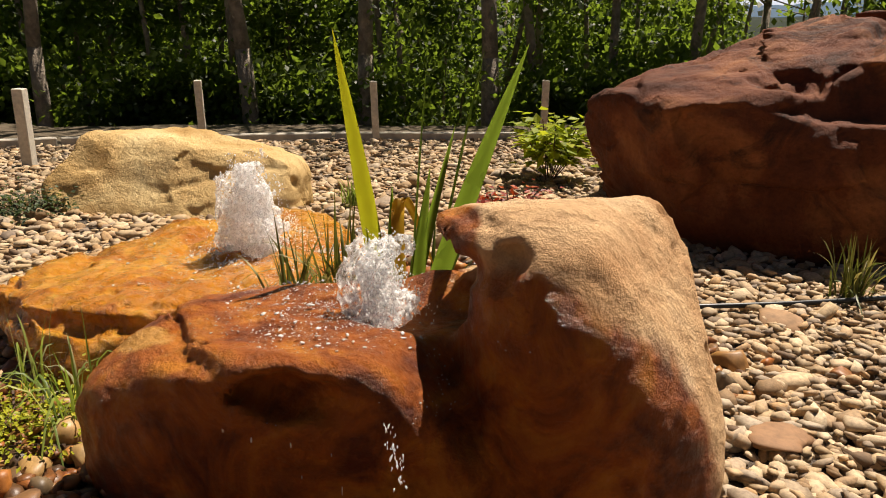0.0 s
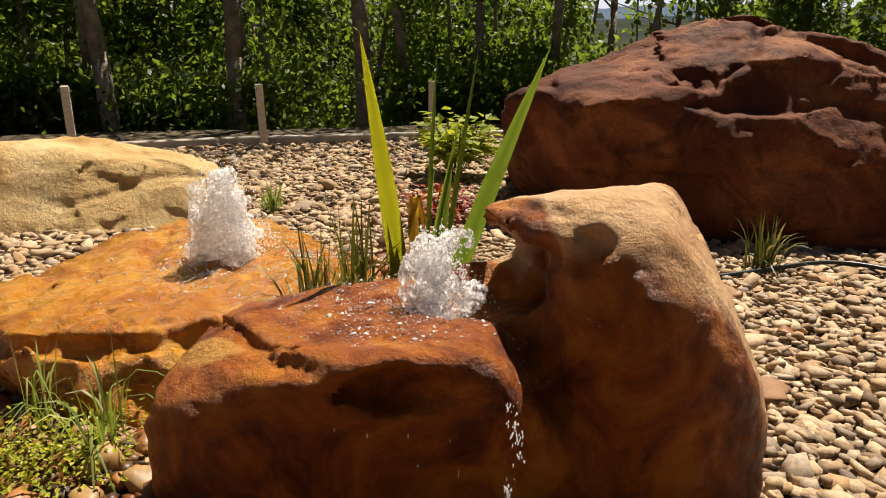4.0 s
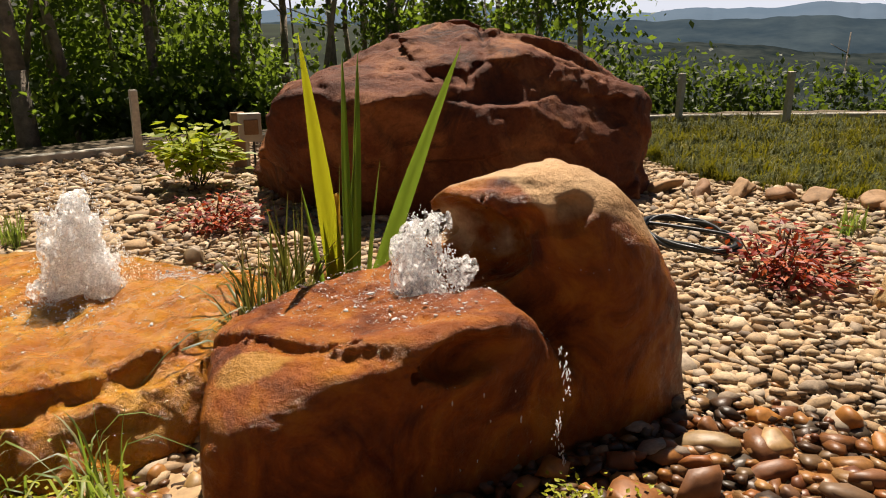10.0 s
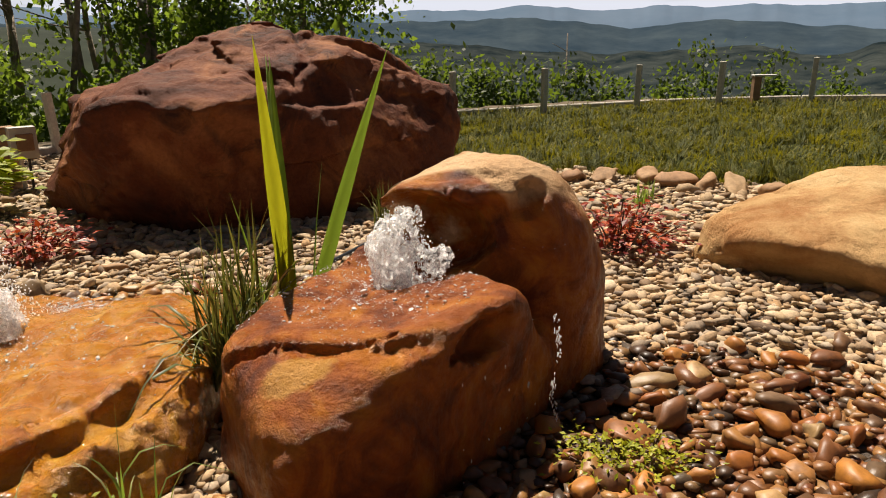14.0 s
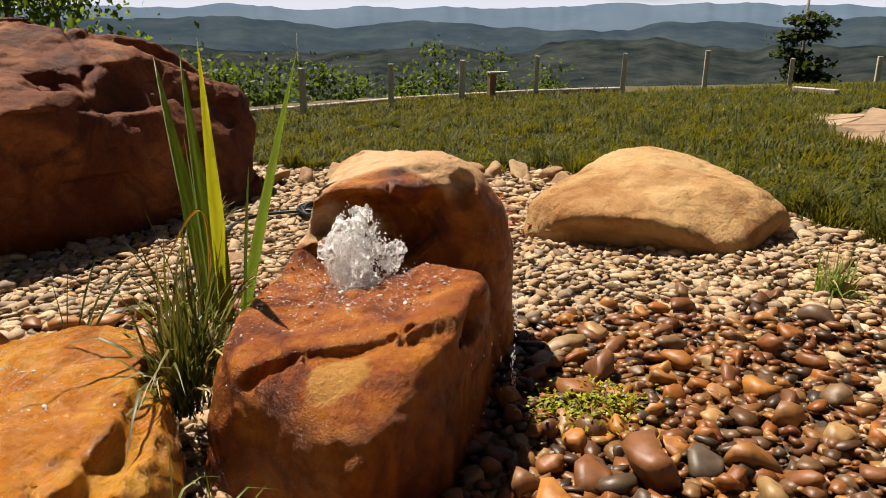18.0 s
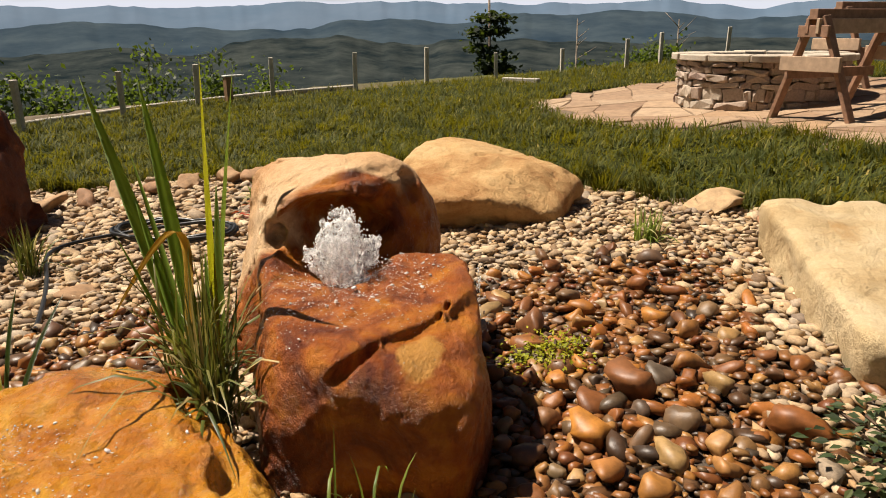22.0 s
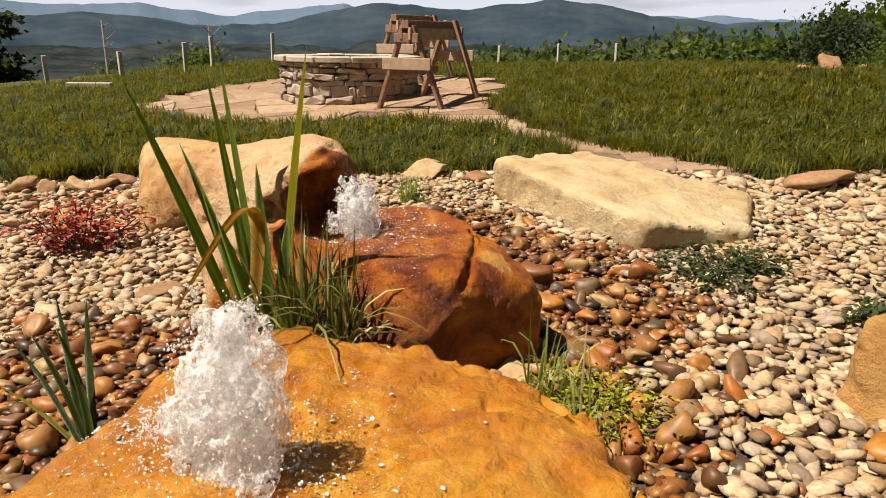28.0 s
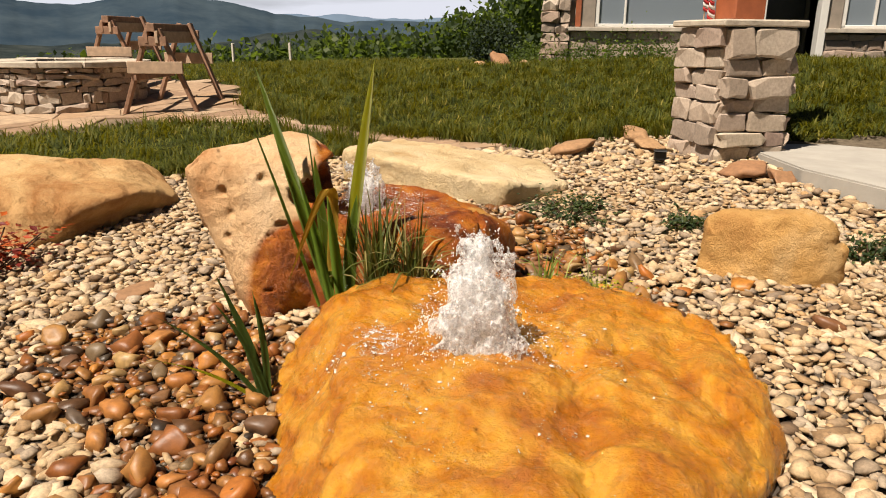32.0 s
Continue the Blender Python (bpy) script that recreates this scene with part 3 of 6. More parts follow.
    d = d + local(np.abs(d) < 0.08, x, y, z, lambda a, b, c: 0.014 * np.abs(value_noise(a * 9 + 2, b * 6, c * 9)) + 0.01 * np.abs(value_noise(a * 21, b * 15 + 5, c * 21)) - 0.009 + chips(a, b, c, 7.0, 0.007, 5))
    return smax(d, -0.15 - z, 0.02)


RED_FRONT = [(-90, -10, 0.950), (-69, 23, 0.766), (-60, -9, 1.100), (-124, -12, 1.281), (-120, 30, 1.308), (205, -31, 1.372), (176, 22, 1.446), (184, 65, 0.897), (113, 4, 1.134), (0, -14, 1.282), (0, 30, 1.251), (-26, -6, 1.173), (-31, 34, 1.115), (-106, 68, 0.719), (-9, 70, 0.652), (160, 69, 0.781)]
RED_BACK = [(-93, 8, 0.47), (170, 38, 0.831), (189, 19, 1.164), (99, 26, 0.775), (-8, 12, 1.025), (-15, 53, 0.580), (-59, 22, 0.700), (-116, 62, 0.498), (36, 73, 0.271), (144, 67, 0.483)]


def red_stone(x, y, z):
    d = hull(x, y, z, (1.1, 3.8, 0.35), RED_FRONT, 0.06)
    d = smin(d, hull(x, y, z, (1.15, 4.0, 0.7), RED_BACK, 0.04), 0.015)
    # the broken hollow in its front rim, and the cleft above
    d = smax(d, -ball(x, y, z, (0.62, 3.03, 0.80), (0.19, 0.17, 0.095)), 0.02)
    d = smax(d, -ball(x, y, z, (0.40, 3.10, 0.82), (0.16, 0.14, 0.06)), 0.02)
    d = d + groove(x, y, z, [(0.82, 3.05, 0.80), (0.99, 3.3, 0.92), (1.04, 3.6, 1.02), (1.05, 3.9, 1.08)], 0.05, 0.05)
    d = d + groove(x, y, z, [(1.3, 2.95, 0.66), (1.7, 3.15, 0.56), (2.15, 3.3, 0.44)], 0.05, 0.03)
    d = d + groove(x, y, z, [(-0.1, 3.2, 0.45), (0.3, 2.9, 0.40), (0.8, 2.88, 0.36)], 0.05, 0.03)
    d = d + groove(x, y, z, [(1.3, 3.35, 0.82), (1.75, 3.4, 0.72), (2.1, 3.6, 0.66)], 0.04, 0.04)
    d = d + local(np.abs(d) < 0.16, x, y, z, lambda a, b, c: chips(a, b + 0.4 * c, 2.2 * c, 1.5, 0.04, 8) + chips(a, b, 2.0 * c, 4.0, 0.011, 9) + chips(a, b, 1.6 * c, 12.0, 0.004, 10) + 0.012 * fbm(a, b + 0.5 * c, c * 1.4, 2.4, 4, 0.55, 7.0))
    return smax(d, -0.4 - z, 0.02)


TAN_FACETS = [(-102, -13, 0.592), (-83, 48, 0.489), (-134, -22, 0.660), (-133, 55, 0.381), (191, -28, 0.491), (181, 61, 0.414), (156, 25, 0.650), (86, 9, 0.513), (78, 45, 0.531), (49, -11, 0.780), (1, 0, 0.716), (-56, -21, 0.587), (-49, 50, 0.452), (-57, 79, 0.261), (168, 78, 0.234)]


def tan_stone(x, y, z):
    d = hull(x, y, z, (2.6, 0.4, 0.1), TAN_FACETS, 0.06)
    d = d + groove(x, y, z, [(2.24, 0.37, 0.17), (2.15, 0.34, 0.1), (2.1, 0.33, 0.0)], 0.06, 0.05, 1.0)
    d = d + groove(x, y, z, [(2.02, 0.85, 0.06), (2.02, 0.4, 0.05), (2.2, 0.05, 0.06), (2.6, -0.2, 0.08), (3.0, -0.2, 0.1)], 0.05, 0.022, 1.0)
    d = d + groove(x, y, z, [(2.56, 0.8, 0.32), (2.46, 0.83, 0.26), (2.4, 0.86, 0.12)], 0.03, 0.03, 1.0)
    d = d + groove(x, y, z, [(2.36, 0.78, 0.21), (2.34, 0.66, 0.215)], 0.02, 0.015)
    d = d + local(np.abs(d) < 0.05, x, y, z, lambda a, b, c: chips(a, b, c, 6.0, 0.006, 12) + 0.04 * np.clip(value_noise(a * 13, b * 13, c * 13) - 0.5, 0, 0.4))
    return smax(d, -0.2 - z, 0.02)


SLAB_FACETS = [(92, -5, 0.498), (92, 40, 0.558), (116, 4, 0.800), (162, -8, 0.915), (185, 55, 0.760), (222, 11, 0.759), (-72, 0, 0.432), (-44, 0, 0.798), (11, -1, 0.588), (52, -15, 0.699), (208, 85, 0.197), (92, 85, 0.311)]


def slab_stone(x, y, z):
    d = hull(x, y, z, (1.1, -1.6, 0.1), SLAB_FACETS, 0.04)
    d = d + groove(x, y, z, [(0.85, -1.25, 0.255), (0.88, -1.16, 0.215), (0.84, -1.12, 0.12)], 0.022, 0.02, 1.0)
    d = d + groove(x, y, z, [(1.14, -1.17, 0.25), (1.10, -1.12, 0.18), (1.06, -1.1, 0.1)], 0.02, 0.018, 1.0)
    d = d + groove(x, y, z, [(1.5, -2.0, 0.27), (1.75, -1.9, 0.29), (1.8, -1.7, 0.3)], 0.05, 0.03)
    d = d + local(np.abs(d) < 0.05, x, y, z, lambda a, b, c: chips(a, b, c, 5.0, 0.006, 14))
    return smax(d, -0.2 - z, 0.02)


SAND_FACETS = [(-59, 0, 0.499), (-60, 42, 0.172), (-20, 0, 0.600), (16, 0, 0.658), (18, 50, 0.479), (79, 0, 0.539), (99, -6, 0.384), (166, -7, 0.535), (-110, -6, 0.840), (-150, 54, 0.733), (0, 82, 0.203), (-92, 55, 0.526)]


def sand_stone(x, y, z):
    d = hull(x, y, z, (-2.6, 2.2, 0.1), SAND_FACETS, 0.05)
    d = d + groove(x, y, z, [(-2.63, 1.88, 0.07), (-2.43, 2.05, 0.12), (-2.25, 2.25, 0.2), (-2.05, 2.36, 0.2)], 0.035, 0.025, 1.0)
    d = d + groove(x, y, z, [(-2.95, 1.72, 0.12), (-2.7, 1.86, 0.16), (-2.43, 2.08, 0.2)], 0.03, 0.025, 1.3)
    d = d + groove(x, y, z, [(-2.2, 2.2, 0.08), (-2.0, 2.4, 0.1)], 0.04, 0.03, 1.0)
    d = d + local(np.abs(d) < 0.06, x, y, z, lambda a, b, c: chips(a, b, 1.6 * c, 3.5, 0.012, 16))
    return smax(d, -0.2 - z, 0.02)


ROUND_FACETS = [(0, 4, 0.330), (93, 8, 0.064), (121, 3, 0.096), (171, 3, 0.265), (240, 5, 0.260), (285, -4, 0.20), (32, 44, 0.371), (116, 42, 0.213), (209, 40, 0.320), (299, 44, 0.297), (0, 85, 0.25)]


def round_stone(x, y, z):
    d = hull(x, y, z, (-1.36, -0.78, 0.12), ROUND_FACETS, 0.07)
    d = d + local(np.abs(d) < 0.05, x, y, z, lambda a, b, c: chips(a, b, c, 7.0, 0.006, 18))
    return smax(d, -0.1 - z, 0.02)


boulder("fountain_boulder", "wet rust-brown sandstone boulder with a bubbling jet", fountain_stone, (-0.6, -0.3, -0.2), (1.1, 1.0, 0.85), 0.0105, M_FOUNT, (0.010, 5.0), 1.0, 0.1, 0.002)
boulder("fountain_boulder", "low golden sandstone boulder with water welling over it", yellow_stone, (-1.95, -0.1, -0.2), (0.05, 1.75, 0.45), 0.0125, M_YEL, (0.016, 4.5), 2.0, 0.1, 0.004)
boulder("boulder", "huge dark red rugged boulder lying on the gravel", red_stone, (-1.0, 2.3, -0.45), (3.4, 5.4, 1.4), 0.02, M_RED, (0.015, 2.8), 3.0, 0.2, 0.005)
boulder("boulder", "smooth tan wedge-shaped boulder beside the lawn", tan_stone, (1.8, -0.5, -0.25), (3.6, 1.4, 0.6), 0.018, M_TAN, (0.016, 3.5), 4.0, 0.12, 0.003)
boulder("boulder", "pale flat sandstone slab lying on the gravel", slab_stone, (0.1, -2.5, -0.25), (2.3, -0.85, 0.55), 0.018, M_PALE, (0.016, 4.0), 5.0, 0.1, 0.003)
boulder("boulder", "pale sandstone boulder with a ledged front", sand_stone, (-3.6, 1.3, -0.25), (-1.7, 3.0, 0.65), 0.018, M_SAND, (0.012, 3.0), 6.0, 0.12, 0.002)
boulder("boulder", "rounded tan stone bedded in the gravel", round_stone, (-1.8, -1.2, -0.15), (-0.9, -0.35, 0.6), 0.014, M_BROWN, (0.02, 6.0), 7.0, 0.1, 0.004)


# ---- outlines of the plan ----
LAWN_EDGE = [(3.0, 7.6), (2.95, 5.0), (3.05, 3.7), (3.5, 3.05), (3.78, 2.4), (3.92, 1.9), (3.8, 1.0), (3.5, 0.2), (3.15, -0.3), (2.7, -0.85), (2.38, -1.4), (2.3, -2.1)]
PATH_N = [(2.3, -2.1), (2.9, -2.24), (3.4, -2.2), (4.2, -2.12), (5.1, -1.7)]
PATH_S = [(0.85, -2.75), (1.33, -2.78), (2.3, -2.63), (3.1, -2.65), (4.2, -2.75), (5.3, -3.1)]
LAWN_SW = [(0.95, -2.95), (0.55, -3.45), (0.1, -3.7), (-0.45, -3.62)]
PATIO, PATIO_R = (7.6, -1.9), 2.4
KERB = [(-7.2, 1.0), (-5.75, 3.3), (-3.75, 5.05), (-1.5, 6.3), (-0.3, 6.85), (1.6, 7.35), (4.4, 7.2), (7.6, 6.2), (9.3, 5.2), (10.4, 4.0)]
CONCRETE = [(-0.42, -3.55), (-1.1, -2.62), (-1.7, -2.15), (-4.4, -0.6), (-5.9, -3.2), (-2.6, -5.3)]


def inside(x, y, poly):
    x, y = np.asarray(x, float), np.asarray(y, float)
    c = np.zeros(x.shape, bool)
    for (x0, y0), (x1, y1) in zip(poly, poly[1:] + poly[:1]):
        hit = (y0 > y) != (y1 > y)
        c ^= hit & (x < (x1 - x0) * (y - y0) / ((y1 - y0) if y1 != y0 else 1e-9) + x0)
    return c


GRAVEL = [(-7.0, -0.6), (-7.0, 1.2)] + KERB[1:6] + LAWN_EDGE + PATH_S[:1] + LAWN_SW + CONCRETE[1:4]
LAWN_N = LAWN_EDGE + PATH_N[1:] + [(5.15, -1.7), (5.3, -1.2), (6.1, 0.0), (7.6, 0.55), (9.0, 0.1), (10.0, -1.9), (9.0, -3.9), (7.6, -4.35), (9, -12), (17, -14), (16.5, -5), (14.5, 0), (12.3, 2.0), (10.4, 4.0), (9.3, 5.2), (7.6, 6.2), (4.4, 7.2)]
LAWN_S = PATH_S + [(5.9, -3.6), (6.6, -4.1), (7.6, -4.35), (9, -12), (3.5, -11.5), (-1.5, -13.5), (-4.0, -9.0), (-2.6, -5.35)] + LAWN_SW[::-1]


def sheet(name, polys, lift, material, label, category, step=0.22, drop=0.06):
    """A sheet over the terrace cut to an outline, with a skirt at its edge."""
    bm = bmesh.new()
    for poly in polys:
        xs, ys = [p[0] for p in poly], [p[1] for p in poly]
        nx, ny = int((max(xs) - min(xs)) / step) + 2, int((max(ys) - min(ys)) / step) + 2
        gx, gy = np.meshgrid(min(xs) + step * np.arange(nx), min(ys) + step * np.arange(ny), indexing="ij")
        ok = inside(gx, gy, poly)
        vs = {}
        for i, j in np.argwhere(ok):
            vs[i, j] = bm.verts.new((gx[i, j], gy[i, j], gz(gx[i, j], gy[i, j]) + lift))
        for i, j in vs:
            q = [vs.get(k) for k in ((i, j), (i + 1, j), (i + 1, j + 1), (i, j + 1))]
            if all(q):
                bm.faces.new(q)
        # join the outline to the grid
    edge = [e for e in bm.edges if e.is_boundary]
    r = bmesh.ops.extrude_edge_only(bm, edges=edge)
    for v in r["geom"]:
        if isinstance(v, bmesh.types.BMVert):
            v.co.z -= lift + drop
    me = bm_mesh(name, bm, material, True)
    return tagged(new(name, me), label, category, kind="structure")


M_TURF = plain_mat("turf", (0.032, 0.036, 0.006), 1.0, 0.5, 6, 0.8, dist=0.03)
M_TURF.node_tree.nodes["Principled BSDF"].inputs["Specular IOR Level"].default_value = 0.1
lawn = sheet("lawn", [LAWN_N, LAWN_S], 0.03, M_TURF, "mown green lawn with straw-coloured patches", "lawn")


# ---- lawn grass ----
def blades(n, points, length, width, lean, material, name, rng, up=0.6):
    """Many bent grass blades at the given roots, in one mesh."""
    k = len(points)
    px, py = points[:, 0], points[:, 1]
    a = 2 * np.pi * fbm(px, py, 0 * px, 2.2, 2, 0.6, 31.0) + rng.normal(0, 0.9, k)
    ln = length * rng.uniform(0.55, 1.25, k) * (1 + 0.55 * fbm(px, py, 0 * px, 5.0, 2, 0.6, 17.0))
    w = width * rng.uniform(0.7, 1.3, k)
    le = lean * rng.uniform(0.2, 1.5, k)
    dx, dy = np.cos(a), np.sin(a)
    side_x, side_y = -dy, dx
    v = np.zeros((k, 5, 3))
    mid = ln * 0.55
    for q, (h, o, s) in enumerate(((0, 0, 1), (0, 0, -1), (mid, 0.3, 0.75), (mid, 0.3, -0.75), (ln, 1.0, 0))):
        v[:, q, 0] = points[:, 0] + dx * le * ln * o + side_x * w * s * 0.5
        v[:, q, 1] = points[:, 1] + dy * le * ln * o + side_y * w * s * 0.5
        v[:, q, 2] = points[:, 2] + h * (1 - up * (le * o) ** 2 * 0.35)
    base = np.arange(k)[:, None] * 5
    f = np.concatenate([base + [0, 1, 3], base + [0, 3, 2], base + [2, 3, 4]])
    return raw_mesh(name, v.reshape(-1, 3), f, material)


M_GRASS = leaf_mat("grass", [(0.0, (0.010, 0.021, 0.0015)), (0.3, (0.033, 0.049, 0.003)), (0.6, (0.086, 0.095, 0.006)), (0.82, (0.17, 0.155, 0.02)), (1.0, (0.37, 0.28, 0.07))], 0.36, 0.7, 0.55, 7.0, (0.32, 0.27, 0.01))
rng = np.random.default_rng(3)


def lawn_roots(poly, n, keep):
    xs, ys = [p[0] for p in poly], [p[1] for p in poly]
    x, y = rng.uniform(min(xs), max(xs), n), rng.uniform(min(ys), max(ys), n)
    clump = fbm(x, y, 0 * x, 2.5, 3, 0.6, 9.0)
    ok = inside(x, y, poly) & keep(x, y) & (rng.random(n) < 0.78 + 0.3 * clump)
    x, y = x[ok], y[ok]
    return np.stack([x, y, ground_z(x, y) + 0.02], 1)


roots = np.concatenate([lawn_roots(LAWN_N, 400000, lambda x, y: (x < 8.5) & (y > -5) | (rng.random(len(x)) < 0.35)),
                        lawn_roots(LAWN_S, 210000, lambda x, y: (y > -8) | (rng.random(len(x)) < 0.4))])
turf = new("grass", blades(0, roots, 0.10, 0.013, 1.3, M_GRASS, "grass", rng))
tagged(turf, "short green grass with dry straw blades", "grass", kind="stuff")


def edge_roots(line, n):
    out = []
    for p, q in zip(line, line[1:]):
        k = int(n * math.dist(p, q))
        t = rng.random(k)
        out.append(np.stack([p[0] + (q[0] - p[0]) * t, p[1] + (q[1] - p[1]) * t], 1))
    o = np.concatenate(out) + rng.normal(0, 0.045, (sum(map(len, out)), 2))
    return np.column_stack([o, ground_z(o[:, 0], o[:, 1])])


fringe = new("long_grass", blades(0, np.concatenate([edge_roots(LAWN_EDGE[1:], 900), edge_roots(PATH_N, 500), edge_roots(PATH_S, 500), edge_roots(LAWN_SW, 500)]), 0.15, 0.009, 0.9, M_GRASS, "long_grass", rng))
tagged(fringe, "longer grass hanging over the lawn's edge", "grass", kind="stuff")


# ---- gravel ----
def ico(sub):
    bm = bmesh.new()
    bmesh.ops.create_icosphere(bm, subdivisions=sub, radius=1.0)
    v = np.array([p.co[:] for p in bm.verts])
    f = np.array([[p.index for p in q.verts] for q in bm.faces])
    bm.free()
    return v, f


def pebbles(x, y, z, size, shape, rng, flat=(0.26, 0.55), lift=0.25, cuts=4, deep=(0.5, 0.95)):
    """Rounded stones, each turned and tilted its own way, as arrays."""
    v0, f0 = shape
    k = len(x)
    a, b, c = size * rng.uniform(0.8, 1.25, k), size * rng.uniform(0.55, 0.9, k), size * rng.uniform(*flat, k)
    p = np.repeat(v0[None], k, 0).copy()
    # superellipse and lopsidedness
    e = rng.uniform(2.0, 4.2, k)[:, None, None]
    p = p / (np.abs(p) ** e).sum(2, keepdims=True) ** (1 / e)
    p *= 1 + 0.26 * np.sin(p[:, :, [1, 2, 0]] * rng.uniform(1, 3, (k, 1, 3)) + rng.uniform(0, 6, (k, 1, 3)))
    for _ in range(cuts):
        cut = rng.normal(0, 1, (k, 1, 3))
        cut /= np.linalg.norm(cut, axis=2, keepdims=True)
        p -= np.maximum((p * cut).sum(2, keepdims=True) - rng.uniform(*deep, (k, 1, 1)), 0) * cut
    p *= np.stack([a, b, c], 1)[:, None, :] * 0.5
    t, u = rng.uniform(0, 2 * np.pi, k), rng.normal(0, 0.28, k)
    cu, su = np.cos(u)[:, None], np.sin(u)[:, None]
    px, pz = p[:, :, 0] * cu - p[:, :, 2] * su, p[:, :, 0] * su + p[:, :, 2] * cu
    ct, st = np.cos(t)[:, None], np.sin(t)[:, None]
    out = np.stack([px * ct - p[:, :, 1] * st + x[:, None], px * st + p[:, :, 1] * ct + y[:, None], pz + (z + c * lift)[:, None]], -1)
    faces = (f0[None] + (np.arange(k) * len(v0))[:, None, None]).reshape(-1, 3)
    return out.reshape(-1, 3), faces


STONES = [fountain_stone, yellow_stone, red_stone, tan_stone, slab_stone, sand_stone, round_stone]


def clear_of_stones(x, y, margin=0.0):
    d = np.ones(x.shape, bool)
    z = ground_z(x, y) + 0.03
    for f in STONES:
        d &= f(x, y, z) > margin
    return d


def wetness(x, y):
    """How soaked the gravel is: round the two fountain stones and down the runnel south of them."""
    w = np.exp(-(((x - 0.4) / 1.2) ** 2 + ((y + 0.38) / 0.74) ** 2) ** 1.5)
    w = np.maximum(w, np.exp(-(((x + 0.55) / 0.7) ** 2 + ((y + 0.05) / 0.25) ** 2) ** 1.5))
    w = np.maximum(w, np.exp(-(((x - 0.12) / 0.62) ** 2 + ((y - 1.24) / 0.43) ** 2) ** 1.5))
    w = np.maximum(w, np.exp(-(((x + 0.75) / 0.5) ** 2 + ((y - 1.7) / 0.35) ** 2) ** 1.5))
    return w + 0.22 * fbm(x, y, 0 * x, 3.0, 2, 0.5, 5.0)


DRY = [(0.0, (0.13, 0.08, 0.046)), (0.1, (0.28, 0.175, 0.085)), (0.24, (0.43, 0.31, 0.175)), (0.4, (0.52, 0.395, 0.25)), (0.5, (0.25, 0.185, 0.125)), (0.6, (0.41, 0.33, 0.24)), (0.72, (0.40, 0.24, 0.105)), (0.86, (0.60, 0.475, 0.32)), (0.95, (0.34, 0.225, 0.12)), (1.0, (0.17, 0.13, 0.10))]
WET = [(0.0, (0.03, 0.02, 0.013)), (0.16, (0.10, 0.042, 0.012)), (0.32, (0.26, 0.085, 0.014)), (0.46, (0.075, 0.052, 0.03)), (0.6, (0.30, 0.13, 0.028)), (0.74, (0.13, 0.036, 0.01)), (0.88, (0.36, 0.18, 0.05)), (1.0, (0.05, 0.038, 0.026))]
M_DRY = island_mat("dry_pebbles", DRY, 0.82, 70, mottled=0.75)
M_WET = island_mat("wet_pebbles", WET, 0.46, 60, mottled=0.65)
M_COB = island_mat("wet_cobbles", [(0.0, (0.07, 0.034, 0.016)), (0.12, (0.27, 0.085, 0.013)), (0.26, (0.40, 0.165, 0.026)), (0.38, (0.12, 0.085, 0.048)), (0.5, (0.34, 0.11, 0.016)), (0.62, (0.36, 0.225, 0.085)), (0.74, (0.085, 0.062, 0.042)), (0.86, (0.22, 0.075, 0.016)), (1.0, (0.30, 0.15, 0.04))], 0.52, 26, "object", 0.8)

bed = sheet("gravel_bed", [GRAVEL], 0.006, M_SOIL, "bed of tan river pebbles, wet and dark round the fountain", "gravel", 0.25, 0.03)
rng = np.random.default_rng(11)


def scatter(spacing, area, keep, jitter=0.42):
    x0, x1, y0, y1 = area
    nx, ny = int((x1 - x0) / spacing), int((y1 - y0) / (spacing * 0.87))
    i, j = np.meshgrid(np.arange(nx), np.arange(ny), indexing="ij")
    x = x0 + (i + 0.5 * (j % 2)) * spacing + rng.uniform(-jitter, jitter, i.shape) * spacing
    y = y0 + j * spacing * 0.87 + rng.uniform(-jitter, jitter, i.shape) * spacing
    x, y = x.ravel(), y.ravel()
    ok = inside(x, y, GRAVEL) & keep(x, y)
    x, y = x[ok], y[ok]
    ok = clear_of_stones(x, y, -0.01)
    return x[ok], y[ok]


def near_way(x, y):
    return (np.hypot(x - 0.1, y - 0.1) < 2.6)


small, low = ico(2), ico(1)


def octa():
    """A small rounded eight-sided stone, split once."""
    bm = bmesh.new()
    bmesh.ops.create_cone(bm, cap_ends=False, segments=4, radius1=1, radius2=0, depth=1, matrix=pose(0, 0, 0.5))
    bmesh.ops.create_cone(bm, cap_ends=False, segments=4, radius1=0, radius2=1, depth=1, matrix=pose(0, 0, -0.5))
    bmesh.ops.remove_doubles(bm, verts=bm.verts, dist=1e-4)
    bmesh.ops.subdivide_edges(bm, edges=bm.edges[:], cuts=1, use_grid_fill=True)
    bmesh.ops.triangulate(bm, faces=bm.faces[:])
    bmesh.ops.recalc_face_normals(bm, faces=bm.faces)
    v = np.array([p.co.normalized()[:] for p in bm.verts])
    bm.verts.index_update()
    f = np.array([[p.index for p in q.verts] for q in bm.faces])
    bm.free()
    return v, f


